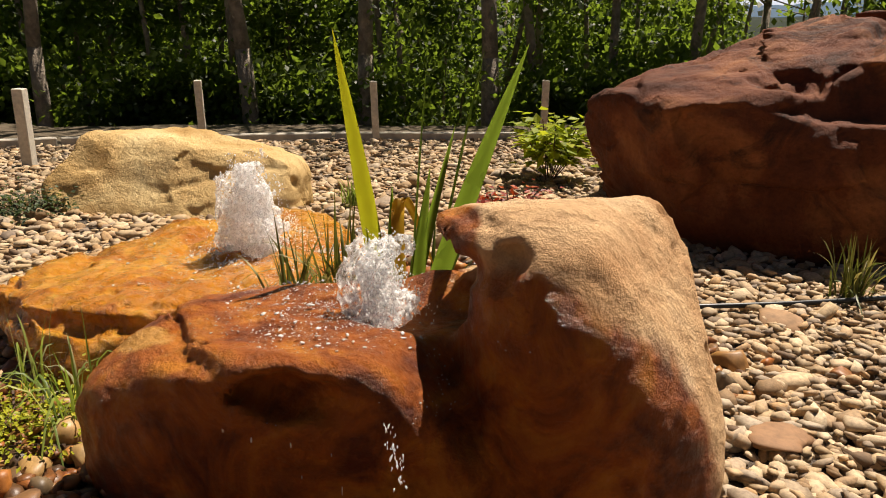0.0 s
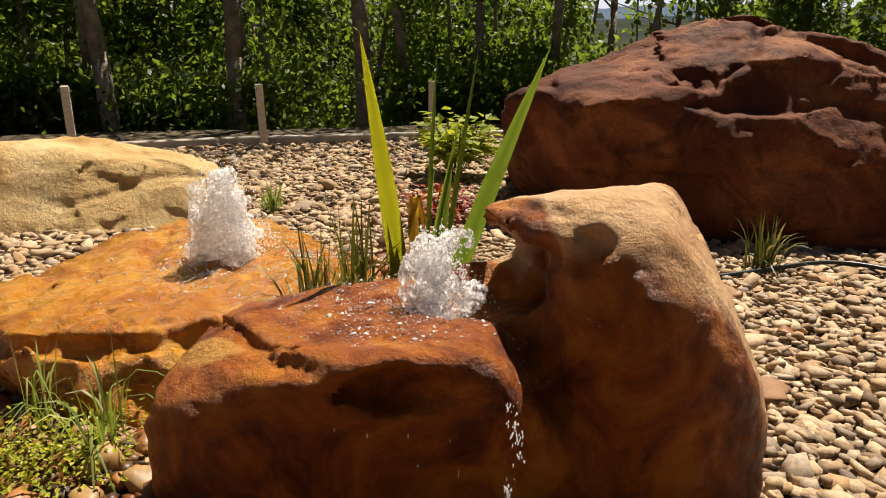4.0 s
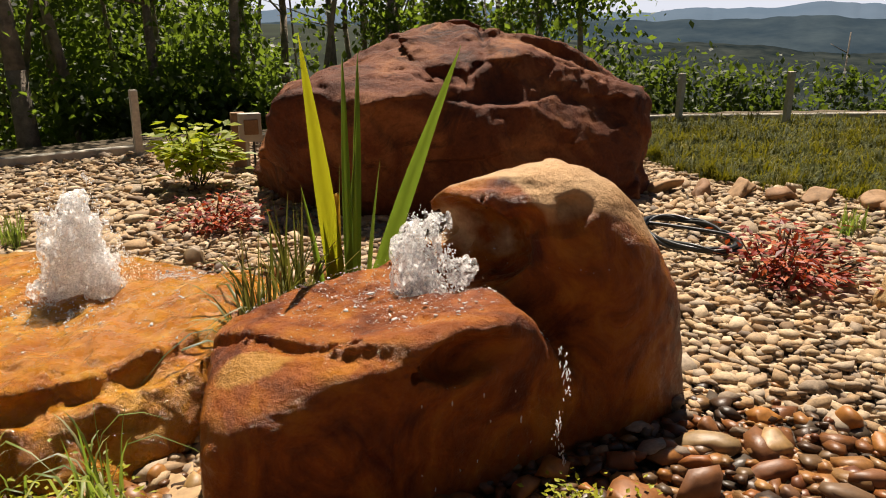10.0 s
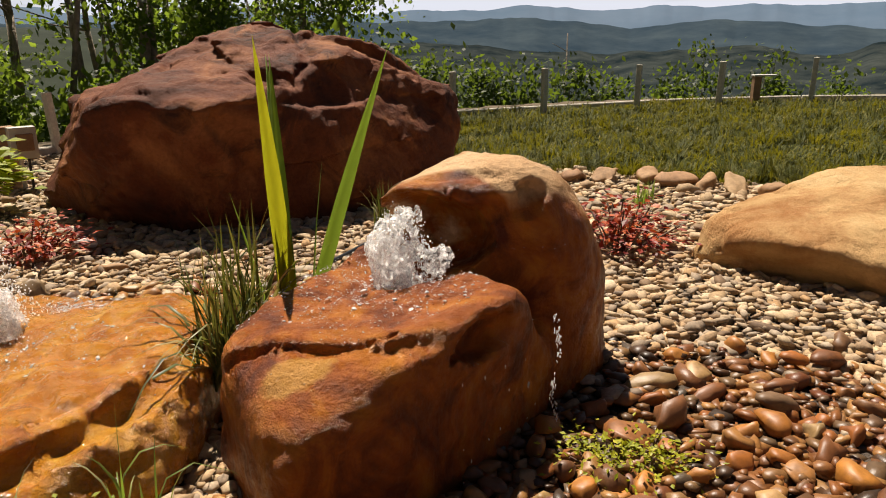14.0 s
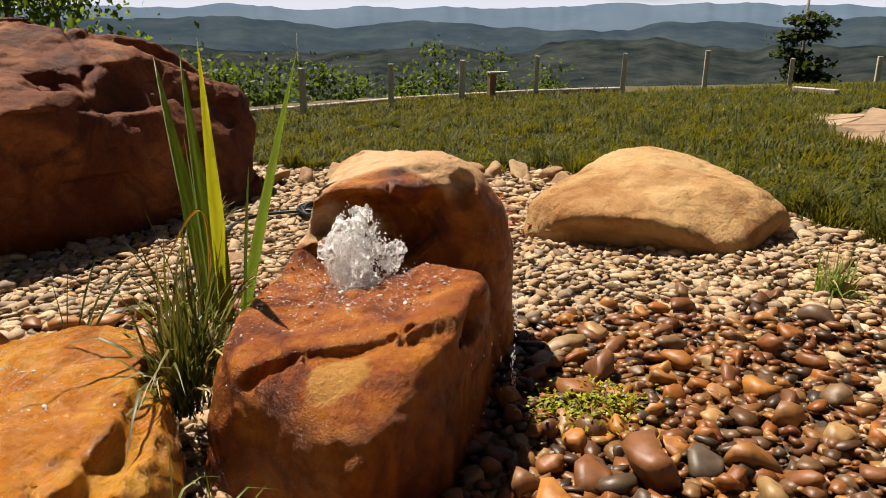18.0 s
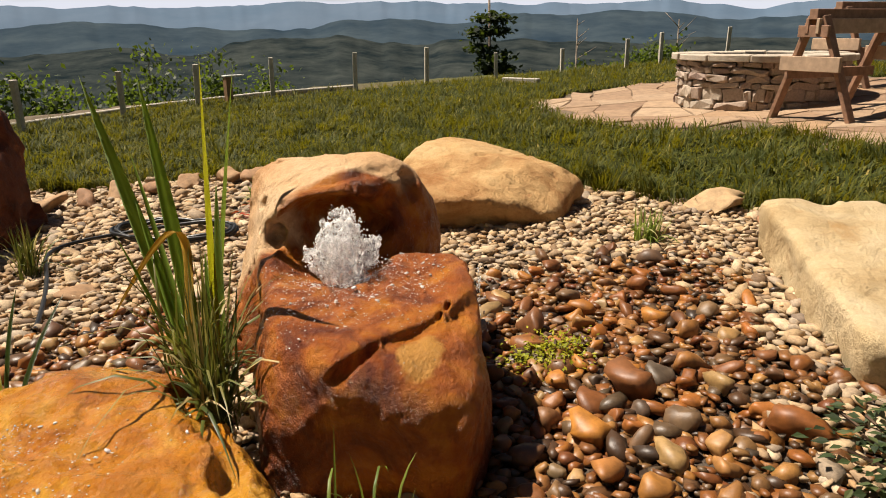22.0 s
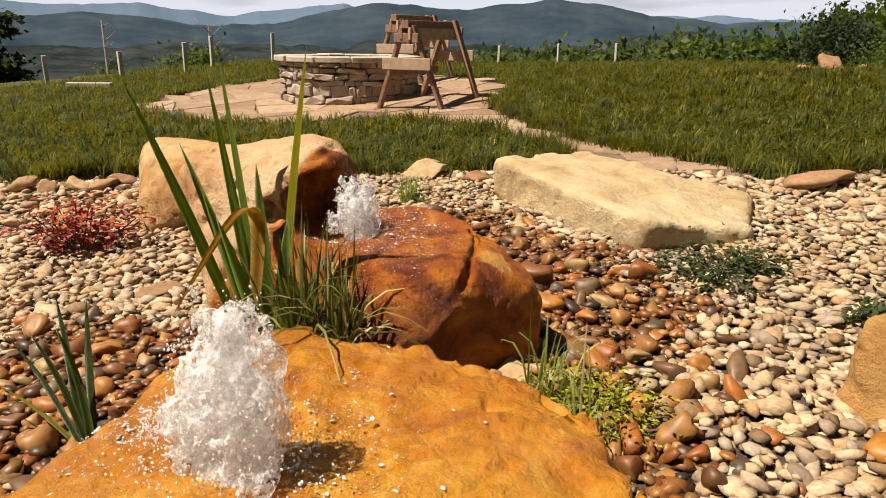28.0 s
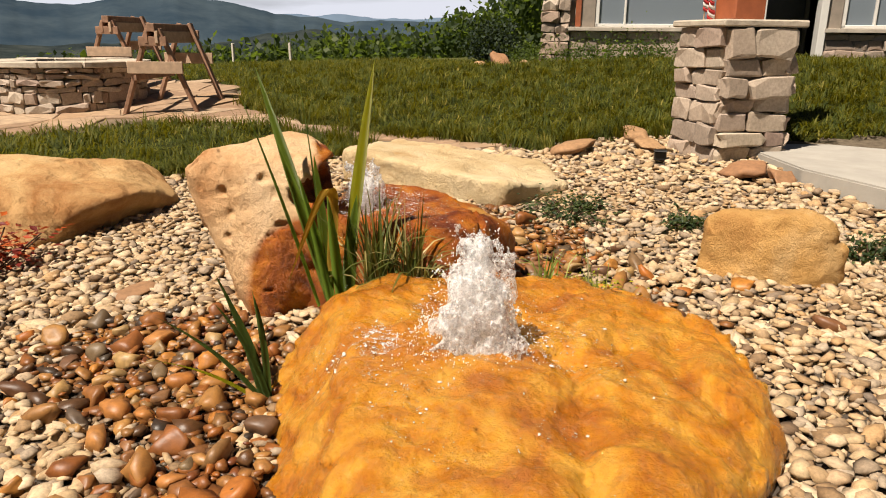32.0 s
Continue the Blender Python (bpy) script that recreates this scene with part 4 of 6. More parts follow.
tiny = octa()
sets = {"dry": [], "wet": []}
for spacing, size, shape, keep in ((0.041, 0.056, low, near_way), (0.047, 0.052, low, near_way), (0.066, 0.08, low, near_way), (0.048, 0.064, tiny, lambda x, y: ~near_way(x, y) & (x > -6)), (0.088, 0.1, tiny, lambda x, y: ~near_way(x, y) & (x > -5))):
    x, y = scatter(spacing, (-6.2, 4.0, -3.8, 7.4), keep)
    if size in (0.08, 0.1):
        some = rng.random(len(x)) < 0.28
        x, y = x[some], y[some]
    w = wetness(x, y) > 0.5 + rng.normal(0, 0.12, len(x))
    for key, ok in (("dry", ~w), ("wet", w)):
        z = ground_z(x[ok], y[ok]) + rng.uniform(-0.006, 0.02, ok.sum()) + (0.012 if size == 0.052 else 0.0)
        sets[key].append(pebbles(x[ok], y[ok], z, size * np.exp(rng.normal(-0.06, 0.3, ok.sum())).clip(0.5, 1.7), shape, rng))
for key, material, label in (("dry", M_DRY, "dry tan and cream river pebbles"), ("wet", M_WET, "wet dark brown and rust river pebbles")):
    vs, fs, base = [], [], 0
    for v, f in sets[key]:
        vs.append(v)
        fs.append(f + base)
        base += len(v)
    ob = new("pebbles", raw_mesh("pebbles", np.concatenate(vs), np.concatenate(fs), material))
    tagged(ob, label, "gravel", kind="stuff")

# larger wet cobbles beside the fountain stones, each a piece of its own
cob_meshes = []
for k in range(14):
    v, f = pebbles(np.zeros(1), np.zeros(1), np.zeros(1), np.ones(1), small, rng, (0.5, 0.78), 0.0, 6, (0.58, 0.88))
    v = v + 0.07 * np.stack([fbm(*(v.T), 2.6, 3, 0.5, k + s) for s in (1.0, 5.0, 9.0)], 1)
    cob_meshes.append(raw_mesh("cobble", v, f, M_COB))
zones = ((0.25, -0.34, 0.85, 0.36), (-0.62, -0.1, 0.4, 0.18), (0.0, 1.3, 0.5, 0.36), (-0.75, 1.8, 0.4, 0.2))
pick = rng.choice(4, 5000, p=[0.42, 0.22, 0.24, 0.12])
cand = np.array([(zones[k][0] + rng.normal(0, zones[k][2] * 0.6), zones[k][1] + rng.normal(0, zones[k][3] * 0.6)) for k in pick])
cand = cand[clear_of_stones(cand[:, 0], cand[:, 1], 0.02)]
placed = []
for x, y in cand:
    s = rng.choice([0.065, 0.085, 0.11, 0.135, 0.17], p=[0.24, 0.34, 0.27, 0.12, 0.03]) * rng.uniform(0.85, 1.15)
    if len(placed) >= 300 or any((x - a) ** 2 + (y - b) ** 2 < (0.40 * (s + c)) ** 2 for a, b, c in placed):
        continue
    placed.append((x, y, s))
    ob = new("cobble", cob_meshes[len(placed) % 14])
    ob.parent = bed
    ob.matrix_world = pose(x, y, gz(x, y) + 0.012 + 0.2 * s, rng.normal(0, 12), rng.normal(0, 14), rng.uniform(0, 360)) @ Matrix.Scale(s, 4)


# ---- stones along the lawn's edge ----
M_EDGE = island_mat("edge_stones", [(0.0, (0.2, 0.095, 0.045)), (0.35, (0.36, 0.22, 0.105)), (0.7, (0.26, 0.13, 0.06)), (1.0, (0.45, 0.31, 0.16))], 0.8, 30, "object", 0.6)
rng = np.random.default_rng(5)
EDGE_STONES = [(2.40, 3.42, 0.24), (2.62, 3.28, 0.24), (2.85, 3.17, 0.25), (3.05, 3.03, 0.24), (3.24, 2.80, 0.28), (3.43, 2.60, 0.27), (3.50, 2.36, 0.25), (3.56, 2.12, 0.24), (3.57, 1.88, 0.26), (3.62, 1.66, 0.25), (3.50, 1.46, 0.20), (3.44, 1.28, 0.22), (3.44, 1.12, 0.18), (3.50, 0.97, 0.19), (3.46, 0.74, 0.2), (3.40, 0.52, 0.18),
               (2.42, -1.03, 0.38), (2.12, -1.22, 0.25), (0.66, -2.79, 0.34), (0.40, -3.46, 0.36), (0.13, -3.14, 0.3), (-0.71, -2.60, 0.34), (-1.02, -2.58, 0.28), (0.85, 1.95, 0.2), (0.95, 0.95, 0.17), (-0.42, 2.4, 0.16), (-0.50, 0.03, 0.19), (-0.68, 0.10, 0.15)]
edge_shapes = []
for k in range(6):
    v, f = pebbles(np.zeros(1), np.zeros(1), np.zeros(1), np.ones(1), ico(3), rng, (0.4, 0.58), 0.0)
    v = v + 0.10 * np.stack([fbm(*(v.T), 1.8, 3, 0.5, k + s) for s in (2.0, 6.0, 11.0)], 1)
    edge_shapes.append(raw_mesh("edge_stone", v, f, M_EDGE))
for k, (x, y, s) in enumerate(EDGE_STONES):
    ob = new("edge_stone", edge_shapes[k % 6])
    ob.matrix_world = pose(x, y, gz(x, y) + (0.2 if k < 16 else 0.14) * s, rng.normal(0, 8), rng.normal(0, 8), rng.uniform(-25, 25) + (60 if k < 16 else 0)) @ Matrix.Diagonal((s, s, s * (0.85 if k < 16 else 0.62), 1))
    tagged(ob, "rounded brown stone edging the gravel" if k < 18 else "rounded tan stone lying on the gravel", "stone", "stones edging the gravel")


# ---- fence posts and timber kerb ----
M_POST = plain_mat("weathered_post", (0.5148, 0.468, 0.39), 0.85, 0.2, 25, 0.4)
M_KERB = plain_mat("kerb_timber", (0.429, 0.39, 0.3276), 0.9, 0.2, 12, 0.4)
rng = np.random.default_rng(21)
POSTS = [(-4.85, 2.43, 0.64), (-4.72, 4.15, 0.64), (-3.28, 5.12, 0.63), (-1.8, 5.98, 0.64), (-0.35, 6.8, 0.62), (2.2, 7.2, 0.62), (4.36, 6.95, 0.63), (5.5, 6.45, 0.64), (6.72, 5.95, 0.64), (7.9, 5.55, 0.64), (9.12, 4.95, 0.65), (10.05, 3.88, 0.66),
         (11.1, 2.9, 0.66), (12.1, 1.8, 0.5), (12.6, 0.6, 0.5), (13.2, -0.6, 0.6), (14.5, -1.3, 0.66), (14.4, -2.6, 0.66), (16.9, -9.8, 0.66), (16.0, -11.3, 0.68), (15.0, -12.6, 0.66)]
for k, (x, y, h) in enumerate(POSTS):
    w = 0.088 if k == 0 else 0.07
    bm = bmesh.new()
    box(bm, (-w / 2, -w / 2, -0.25), (w / 2, w / 2, h), 0.006)
    ob = new("fence_post", bm_mesh("fence_post", bm, M_POST))
    ob.matrix_world = pose(x, y, gz(x, y), rng.normal(0, 1.2), rng.normal(0, 1.2), rng.uniform(0, 40))
    tagged(ob, "square weathered wooden fence post without rails", "fence post", "fence posts round the terrace")

kerb = thing("kerb", "pale timber kerb along the terrace's edge", "kerb", kind="structure")
for p, q in zip(KERB, KERB[1:]):
    n = max(1, round(math.dist(p, q) / 2.4))
    for i in range(n):
        a = [p[0] + (q[0] - p[0]) * i / n, p[1] + (q[1] - p[1]) * i / n]
        b = [p[0] + (q[0] - p[0]) * (i + 0.985) / n, p[1] + (q[1] - p[1]) * (i + 0.985) / n]
        bm = bmesh.new()
        beam(bm, (*a, gz(*a) + 0.03), (*b, gz(*b) + 0.03), 0.13, 0.09, 0.01)
        part("kerb_timber", bm, M_KERB, kerb)
bm = bmesh.new()
box(bm, (-0.35, -0.06, -0.02), (0.35, 0.06, 0.06), 0.01)
plank = new("plank", bm_mesh("plank", bm, M_KERB))
plank.matrix_world = pose(10.7, 1.15, gz(10.7, 1.15) + 0.05, 0, 0, 65)
tagged(plank, "pale short plank lying on the lawn", "plank")


# ---- stonework ----
M_ASHLAR = island_mat("wall_stone", [(0.0, (0.24, 0.19, 0.15)), (0.2, (0.4, 0.32, 0.25)), (0.4, (0.33, 0.24, 0.18)), (0.6, (0.46, 0.39, 0.31)), (0.8, (0.28, 0.2, 0.16)), (1.0, (0.5, 0.42, 0.32))], 0.85, 45, "object", 0.55)
M_MORTAR = plain_mat("mortar", (0.156, 0.1326, 0.1092), 0.95, 0.3, 40, 0.5)
M_CAP = plain_mat("cap_stone", (0.429, 0.3666, 0.2886), 0.85, 0.25, 10, 0.6, dist=0.01)
block_meshes = []
for k in range(12):
    bm = bmesh.new()
    box(bm, (-0.5, -0.5, -0.5), (0.5, 0.5, 0.5), 0.07, None, 1)
    bmesh.ops.subdivide_edges(bm, edges=[e for e in bm.edges if e.calc_length() > 0.5], cuts=1)
    for v in bm.verts:
        v.co += Vector((noise.noise(v.co * 2.1 + Vector((k * 3.1, 0, 0))), noise.noise(v.co * 2.3 + Vector((0, k * 2.7, 4))), noise.noise(v.co * 1.9 + Vector((5, 0, k * 1.7))))) * 0.2
    block_meshes.append(bm_mesh("stone", bm, M_ASHLAR))


def stone(parent, m, size):
    ob = new("stone", block_meshes[int(rng.integers(12))])
    ob.parent = parent
    ob.matrix_world = m @ Matrix.Diagonal((*size, 1))
    return ob


def stone_face(parent, origin, turn, width, height, course=(0.1, 0.19), run=(0.14, 0.34), depth=0.09):
    """Courses of rough stones on an upright face that runs along its own x and looks along its own -y."""
    base = pose(*origin, 0, 0, turn)
    z = 0.0
    while z < height - 0.02:
        h = min(rng.uniform(*course), height - z)
        if height - z - h < 0.06:
            h = height - z
        x = 0.0
        while x < width - 0.01:
            w = min(rng.uniform(*run), width - x)
            if width - x - w < 0.08:
                w = width - x
            out = rng.uniform(-0.015, 0.045)
            stone(parent, base @ Matrix.Translation((x + w / 2, depth / 2 - 0.02 - out, z + h / 2)) @ pose(0, 0, 0, rng.normal(0, 2.0), rng.normal(0, 1.5), rng.normal(0, 2.0)), (w * 0.985 - 0.006, depth, h * 0.98 - 0.006))
            x += w
        z += h


# fire pit
PIT = (7.2, -2.0)
pit = thing("fire_pit", "round fire pit of rough brown stones with a pale flagstone cap", "fire pit", (*PIT, gz(*PIT)))
pz = gz(*PIT) - 0.06


def ring(r0, r1, z0, z1, n=48, a0=0.0, a1=2 * math.pi, bevel=0.0):
    bm = bmesh.new()
    vs = []
    full = abs(a1 - a0 - 2 * math.pi) < 1e-6
    m = n if full else n + 1
    for i in range(m):
        a = a0 + (a1 - a0) * i / n
        c, s = math.cos(a), math.sin(a)
        vs.append([bm.verts.new((c * r, s * r, z)) for r, z in ((r0, z0), (r1, z0), (r1, z1), (r0, z1))])
    for i in range(n):
        p, q = vs[i], vs[(i + 1) % m]
        for k in range(4):
            bm.faces.new((p[k], q[k], q[(k + 1) % 4], p[(k + 1) % 4]))
    if not full:
        bm.faces.new(vs[0][::-1])
        bm.faces.new(vs[-1])
    bmesh.ops.recalc_face_normals(bm, faces=bm.faces)
    if bevel:
        bmesh.ops.bevel(bm, geom=[e for e in bm.edges if e.calc_face_angle(0) > 0.7], offset=bevel, segments=1, affect="EDGES")
    return bm


core = part("core", ring(0.55, 0.84, -0.15, 0.46), M_MORTAR, pit)
z, PIT_H = -0.04, 0.47
while z < PIT_H - 0.02:
    h = min(rng.uniform(0.06, 0.13), PIT_H - z)
    a = rng.uniform(0, 1)
    end = a + 2 * math.pi
    while a < end - 0.03:
        w = min(rng.choice([0.08, 0.13, 0.2, 0.3]) * rng.uniform(0.8, 1.2), (end - a) * 0.88)
        mid = a + w / 0.88 / 2
        stone(pit, pose(PIT[0] + math.cos(mid) * 0.845, PIT[1] + math.sin(mid) * 0.845, gz(*PIT) + z + h / 2, rng.normal(0, 4), rng.normal(0, 5), math.degrees(mid) + 90), (w * 0.97, rng.uniform(0.07, 0.17), h * rng.uniform(0.72, 1.12)))
        a += w / 0.88
    z += h
a = 0.2
while a < 0.2 + 2 * math.pi - 0.05:
    w = min(rng.uniform(0.45, 0.75), 0.2 + 2 * math.pi - a)
    if 0.2 + 2 * math.pi - a - w < 0.25:
        w = 0.2 + 2 * math.pi - a
    part("cap_stone", ring(0.56, 0.95 + rng.uniform(-0.02, 0.03), 0.47, 0.535 + rng.uniform(-0.006, 0.006), 6, a + 0.008, a + w - 0.008, 0.008), M_CAP, pit)
    a += w
bm = bmesh.new()
bmesh.ops.create_circle(bm, cap_ends=True, segments=32, radius=0.56, matrix=pose(0, 0, 0.1))
part("ash_bed", bm, plain_mat("ash", (0.06, 0.055, 0.05), 1.0, 0.4, 30, 0.5), pit)

# ---- flagstone patio and path ----
M_FLAG = island_mat("flagstone", [(0.0, (0.25, 0.155, 0.09)), (0.3, (0.33, 0.225, 0.14)), (0.6, (0.24, 0.15, 0.09)), (0.8, (0.38, 0.275, 0.18)), (1.0, (0.29, 0.175, 0.09))], 0.85, 9, "object", 0.6)
patio = sheet("patio", [[(PATIO[0] + PATIO_R * math.cos(a / 24 * 2 * math.pi), PATIO[1] + PATIO_R * math.sin(a / 24 * 2 * math.pi)) for a in range(24)], PATH_S[:5] + [(5.2, -3.0), (5.1, -1.75)] + PATH_N[::-1] + [(2.1, -2.15), (1.6, -2.35)]], 0.012,
              plain_mat("sand_joints", (0.15, 0.105, 0.065), 0.95, 0.3, 20, 0.5), "flagstone patio and path laid in sand", "patio", 0.12, 0.04)
rng = np.random.default_rng(31)
CELL = 0.46
shift = {}


def knot(i, j):
    if (i, j) not in shift:
        shift[i, j] = (0.8 + (i + 0.35 * (j % 2)) * CELL + rng.uniform(-0.42, 0.42) * CELL, -4.4 + j * CELL * 0.9 + rng.uniform(-0.4, 0.4) * CELL)
    return shift[i, j]


PATH_AREA = PATH_S[:5] + [(5.4, -3.1), (5.2, -1.65)] + PATH_N[::-1] + [(2.1, -2.15), (1.6, -2.35)]
for i in range(0, 21):
    for j in range(0, 13):
        q = [knot(i, j), knot(i + 1, j), knot(i + 1, j + 1), knot(i, j + 1)]
        cx, cy = sum(p[0] for p in q) / 4, sum(p[1] for p in q) / 4
        if not (math.dist((cx, cy), PATIO) < PATIO_R - 0.08 or inside(np.array(cx), np.array(cy), PATH_AREA)):
            continue
        if math.dist((cx, cy), PIT) < 0.6:
            continue
        bm = bmesh.new()
        pts = []
        for k in range(4):
            p, n2 = q[k], q[(k + 1) % 4]
            pts.append(p)
            pts.append(((p[0] + n2[0]) / 2 + rng.uniform(-0.03, 0.03), (p[1] + n2[1]) / 2 + rng.uniform(-0.03, 0.03)))
        lift = rng.uniform(0.022, 0.036)
        top = [bm.verts.new(((p[0] - cx) * 0.965, (p[1] - cy) * 0.965, gz(*p) - gz(cx, cy) + lift)) for p in pts]
        f = bm.faces.new(top)
        r = bmesh.ops.extrude_face_region(bm, geom=[f])
        for v in r["geom"]:
            if isinstance(v, bmesh.types.BMVert):
                v.co.z -= 0.05
        bmesh.ops.recalc_face_normals(bm, faces=bm.faces)
        bmesh.ops.bevel(bm, geom=[e for e in bm.edges if abs(e.verts[0].co.z - e.verts[1].co.z) < 0.02 and e.verts[0].co.z > 0], offset=0.007, segments=1, affect="EDGES")
        ob = part("flagstone", bm, M_FLAG, patio)
        ob.matrix_world = pose(cx, cy, gz(cx, cy))

# ---- sawhorse on the patio ----
M_LUMBER = plain_mat("old_lumber", (0.2808, 0.156, 0.0936), 0.8, 0.3, 14, 0.35)
M_LUMBER2 = plain_mat("fresh_lumber", (0.429, 0.2964, 0.195), 0.8, 0.2, 14, 0.3)
saw = thing("sawhorse", "rough reddish-brown wooden sawhorse standing on the patio", "sawhorse", (5.75, -2.52, gz(5.75, -2.52) + 0.03))
inv = saw.matrix_world.inverted()


def sv(p):
    return inv @ Vector(p)


F1, F2, F3, F4 = (5.82, -1.9), (5.2, -2.42), (5.68, -3.12), (6.32, -2.66)
for m_at, (fa, fb), out in (((5.46, -2.12), (F1, F2), -1), ((6.04, -2.92), (F4, F3), 1)):
    za = gz(*fa) + 0.02
    top_z = za + 0.93
    dx, dy = fa[0] - fb[0], fa[1] - fb[1]
    l = math.hypot(dx, dy)
    dx, dy = dx / l, dy / l
    for foot, s in ((fa, 1), (fb, -1)):
        bm = bmesh.new()
        beam(bm, sv((*foot, gz(*foot) + 0.02)), sv((m_at[0] + dx * 0.06 * s, m_at[1] + dy * 0.06 * s, top_z)), 0.09, 0.04, 0.004, (-dy, dx, 0))
        part("leg", bm, M_LUMBER, saw)
    ux, uy = 0.59 * out, -0.81 * out
    for zz, w, name, mm, hs in ((0.52, 0.13, "brace", M_LUMBER2, 0.3), (0.80, 0.1, "gusset", M_LUMBER, 0.15)):
        bm = bmesh.new()
        c = (m_at[0] + ux * 0.045, m_at[1] + uy * 0.045)
        beam(bm, sv((c[0] - dx * hs, c[1] - dy * hs, za + zz)), sv((c[0] + dx * hs, c[1] + dy * hs, za + zz)), w, 0.035, 0.004)
        part(name, bm, mm, saw)
za = gz(5.75, -2.5) + 0.02
for k, (off, zz, w, t, name, mm) in enumerate(((0.0, 0.90, 0.09, 0.09, "top_beam", M_LUMBER), (0.055, 0.80, 0.13, 0.035, "side_board", M_LUMBER), (-0.055, 0.80, 0.13, 0.035, "side_board", M_LUMBER2), (0.22, 0.38, 0.09, 0.035, "stretcher", M_LUMBER))):
    bm = bmesh.new()
    o = (0.81 * off, 0.59 * off)
    beam(bm, sv((5.42 + o[0], -2.06 + o[1], za + zz)), sv((6.08 + o[0], -2.98 + o[1], za + zz)), w, t, 0.004)
    part(name, bm, mm, saw)

saw2 = copy_thing(saw, Matrix.Translation((2.31, -0.79, gz(8.06, -3.3) - gz(5.75, -2.52))) @ saw.matrix_world)
tagged(saw2, "weathered wooden sawhorse standing behind the fire pit", "sawhorse")

# ---- stone pillar with its timber post ----
PILLAR = (-0.42, -2.93)
pil = thing("pillar", "square pillar of rough brown stone blocks with a slab cap", "pillar", (*PILLAR, gz(*PILLAR)))
PW, PH, PT = 0.58, 1.03, -40.0
pm = pose(*PILLAR, gz(*PILLAR) - 0.04, 0, 0, PT)
bm = bmesh.new()
box(bm, (0.03, -PW + 0.03, -0.1), (PW - 0.03, -0.03, PH))
core = part("core", bm, M_MORTAR, pil)
core.matrix_world = pm
rng = np.random.default_rng(42)
corners = [(0, 0, 180), (0, -PW, -90), (PW, -PW, 0), (PW, 0, 90)]
for cx, cy, t in ((PW, 0, 180), (0, 0, -90), (0, -PW, 0), (PW, -PW, 90)):
    o = pm @ Vector((cx, cy, 0))
    stone_face(pil, o, PT + t, PW, PH, (0.10, 0.19), (0.2, 0.42), 0.12)
bm = bmesh.new()
box(bm, (-0.06, -PW - 0.06, 0), (PW + 0.06, 0.06, 0.05), 0.01)
cap = part("cap", bm, M_CAP, pil)
cap.matrix_world = pm @ Matrix.Translation((0, 0, PH))
M_CEDAR = plain_mat("cedar_post", (0.2808, 0.078, 0.0273), 0.6, 0.2, 9, 0.25)
bm = bmesh.new()
box(bm, (-0.13, -0.13, 0), (0.13, 0.13, 2.3), 0.01)
post = part("timber_post", bm, M_CEDAR, pil, "red-brown square timber post")
post.matrix_world = pm @ Matrix.Translation((PW / 2, -PW / 2, PH + 0.05))

# a small striped flag at the post
flag = thing("flag", "small red and white striped flag hanging at the post", "flag", tuple(pm @ Vector((PW / 2 + 0.22, -PW / 2 + 0.16, PH + 0.05))), PT)
M_FRED, M_FWHITE = plain_mat("flag_red", (0.39, 0.0234, 0.0234), 0.8, 0.1, 30, 0.1), plain_mat("flag_white", (0.585, 0.5616, 0.5304), 0.8, 0.1, 30, 0.1)
bm = bmesh.new()
bmesh.ops.create_cone(bm, cap_ends=True, segments=8, radius1=0.005, radius2=0.005, depth=0.5, matrix=pose(0, 0, 0.25))
part("stick", bm, M_LUMBER2, flag)
for k in range(7):
    bm = bmesh.new()
    rows = []
    for i in range(9):
        u = i / 8
        x = -0.005 - 0.11 * u
        y = 0.02 * math.sin(u * 9 + k * 0.35)
        rows.append([bm.verts.new((x, y + dy, 0.30 - k * 0.032 - 0.10 * u + dz)) for dy, dz in ((0, 0), (0, -0.031), (0.003, -0.031), (0.003, 0))])
    for p, q in zip(rows, rows[1:]):
        for j in range(4):
            bm.faces.new((p[j], q[j], q[(j + 1) % 4], p[(j + 1) % 4]))
    bm.faces.new(rows[0][::-1])
    bm.faces.new(rows[-1])
    bmesh.ops.recalc_face_normals(bm, faces=bm.faces)
    part("stripe", bm, M_FRED if k % 2 == 0 else M_FWHITE, flag, smooth=True)

# ---- concrete walk ----
M_CONC = plain_mat("concrete", (0.3276, 0.3042, 0.2652), 0.9, 0.12, 5, 0.3, dist=0.006)


def slab(name, poly, top, thick, material, label, category):
    bm = bmesh.new()
    f = bm.faces.new([bm.verts.new((x, y, top if not callable(top) else top(x, y))) for x, y in poly])
    r = bmesh.ops.extrude_face_region(bm, geom=[f])
    for v in r["geom"]:
        if isinstance(v, bmesh.types.BMVert):
            v.co.z -= thick
    bmesh.ops.recalc_face_normals(bm, faces=bm.faces)
    bmesh.ops.bevel(bm, geom=[e for e in bm.edges if e.calc_face_angle(0) > 0.6], offset=0.012, segments=2, affect="EDGES")
    return tagged(new(name, bm_mesh(name, bm, material)), label, category, kind="structure")


slab("walkway", CONCRETE, lambda x, y: 0.30, 0.3, M_CONC, "plain grey concrete walkway beside the gravel", "walkway")

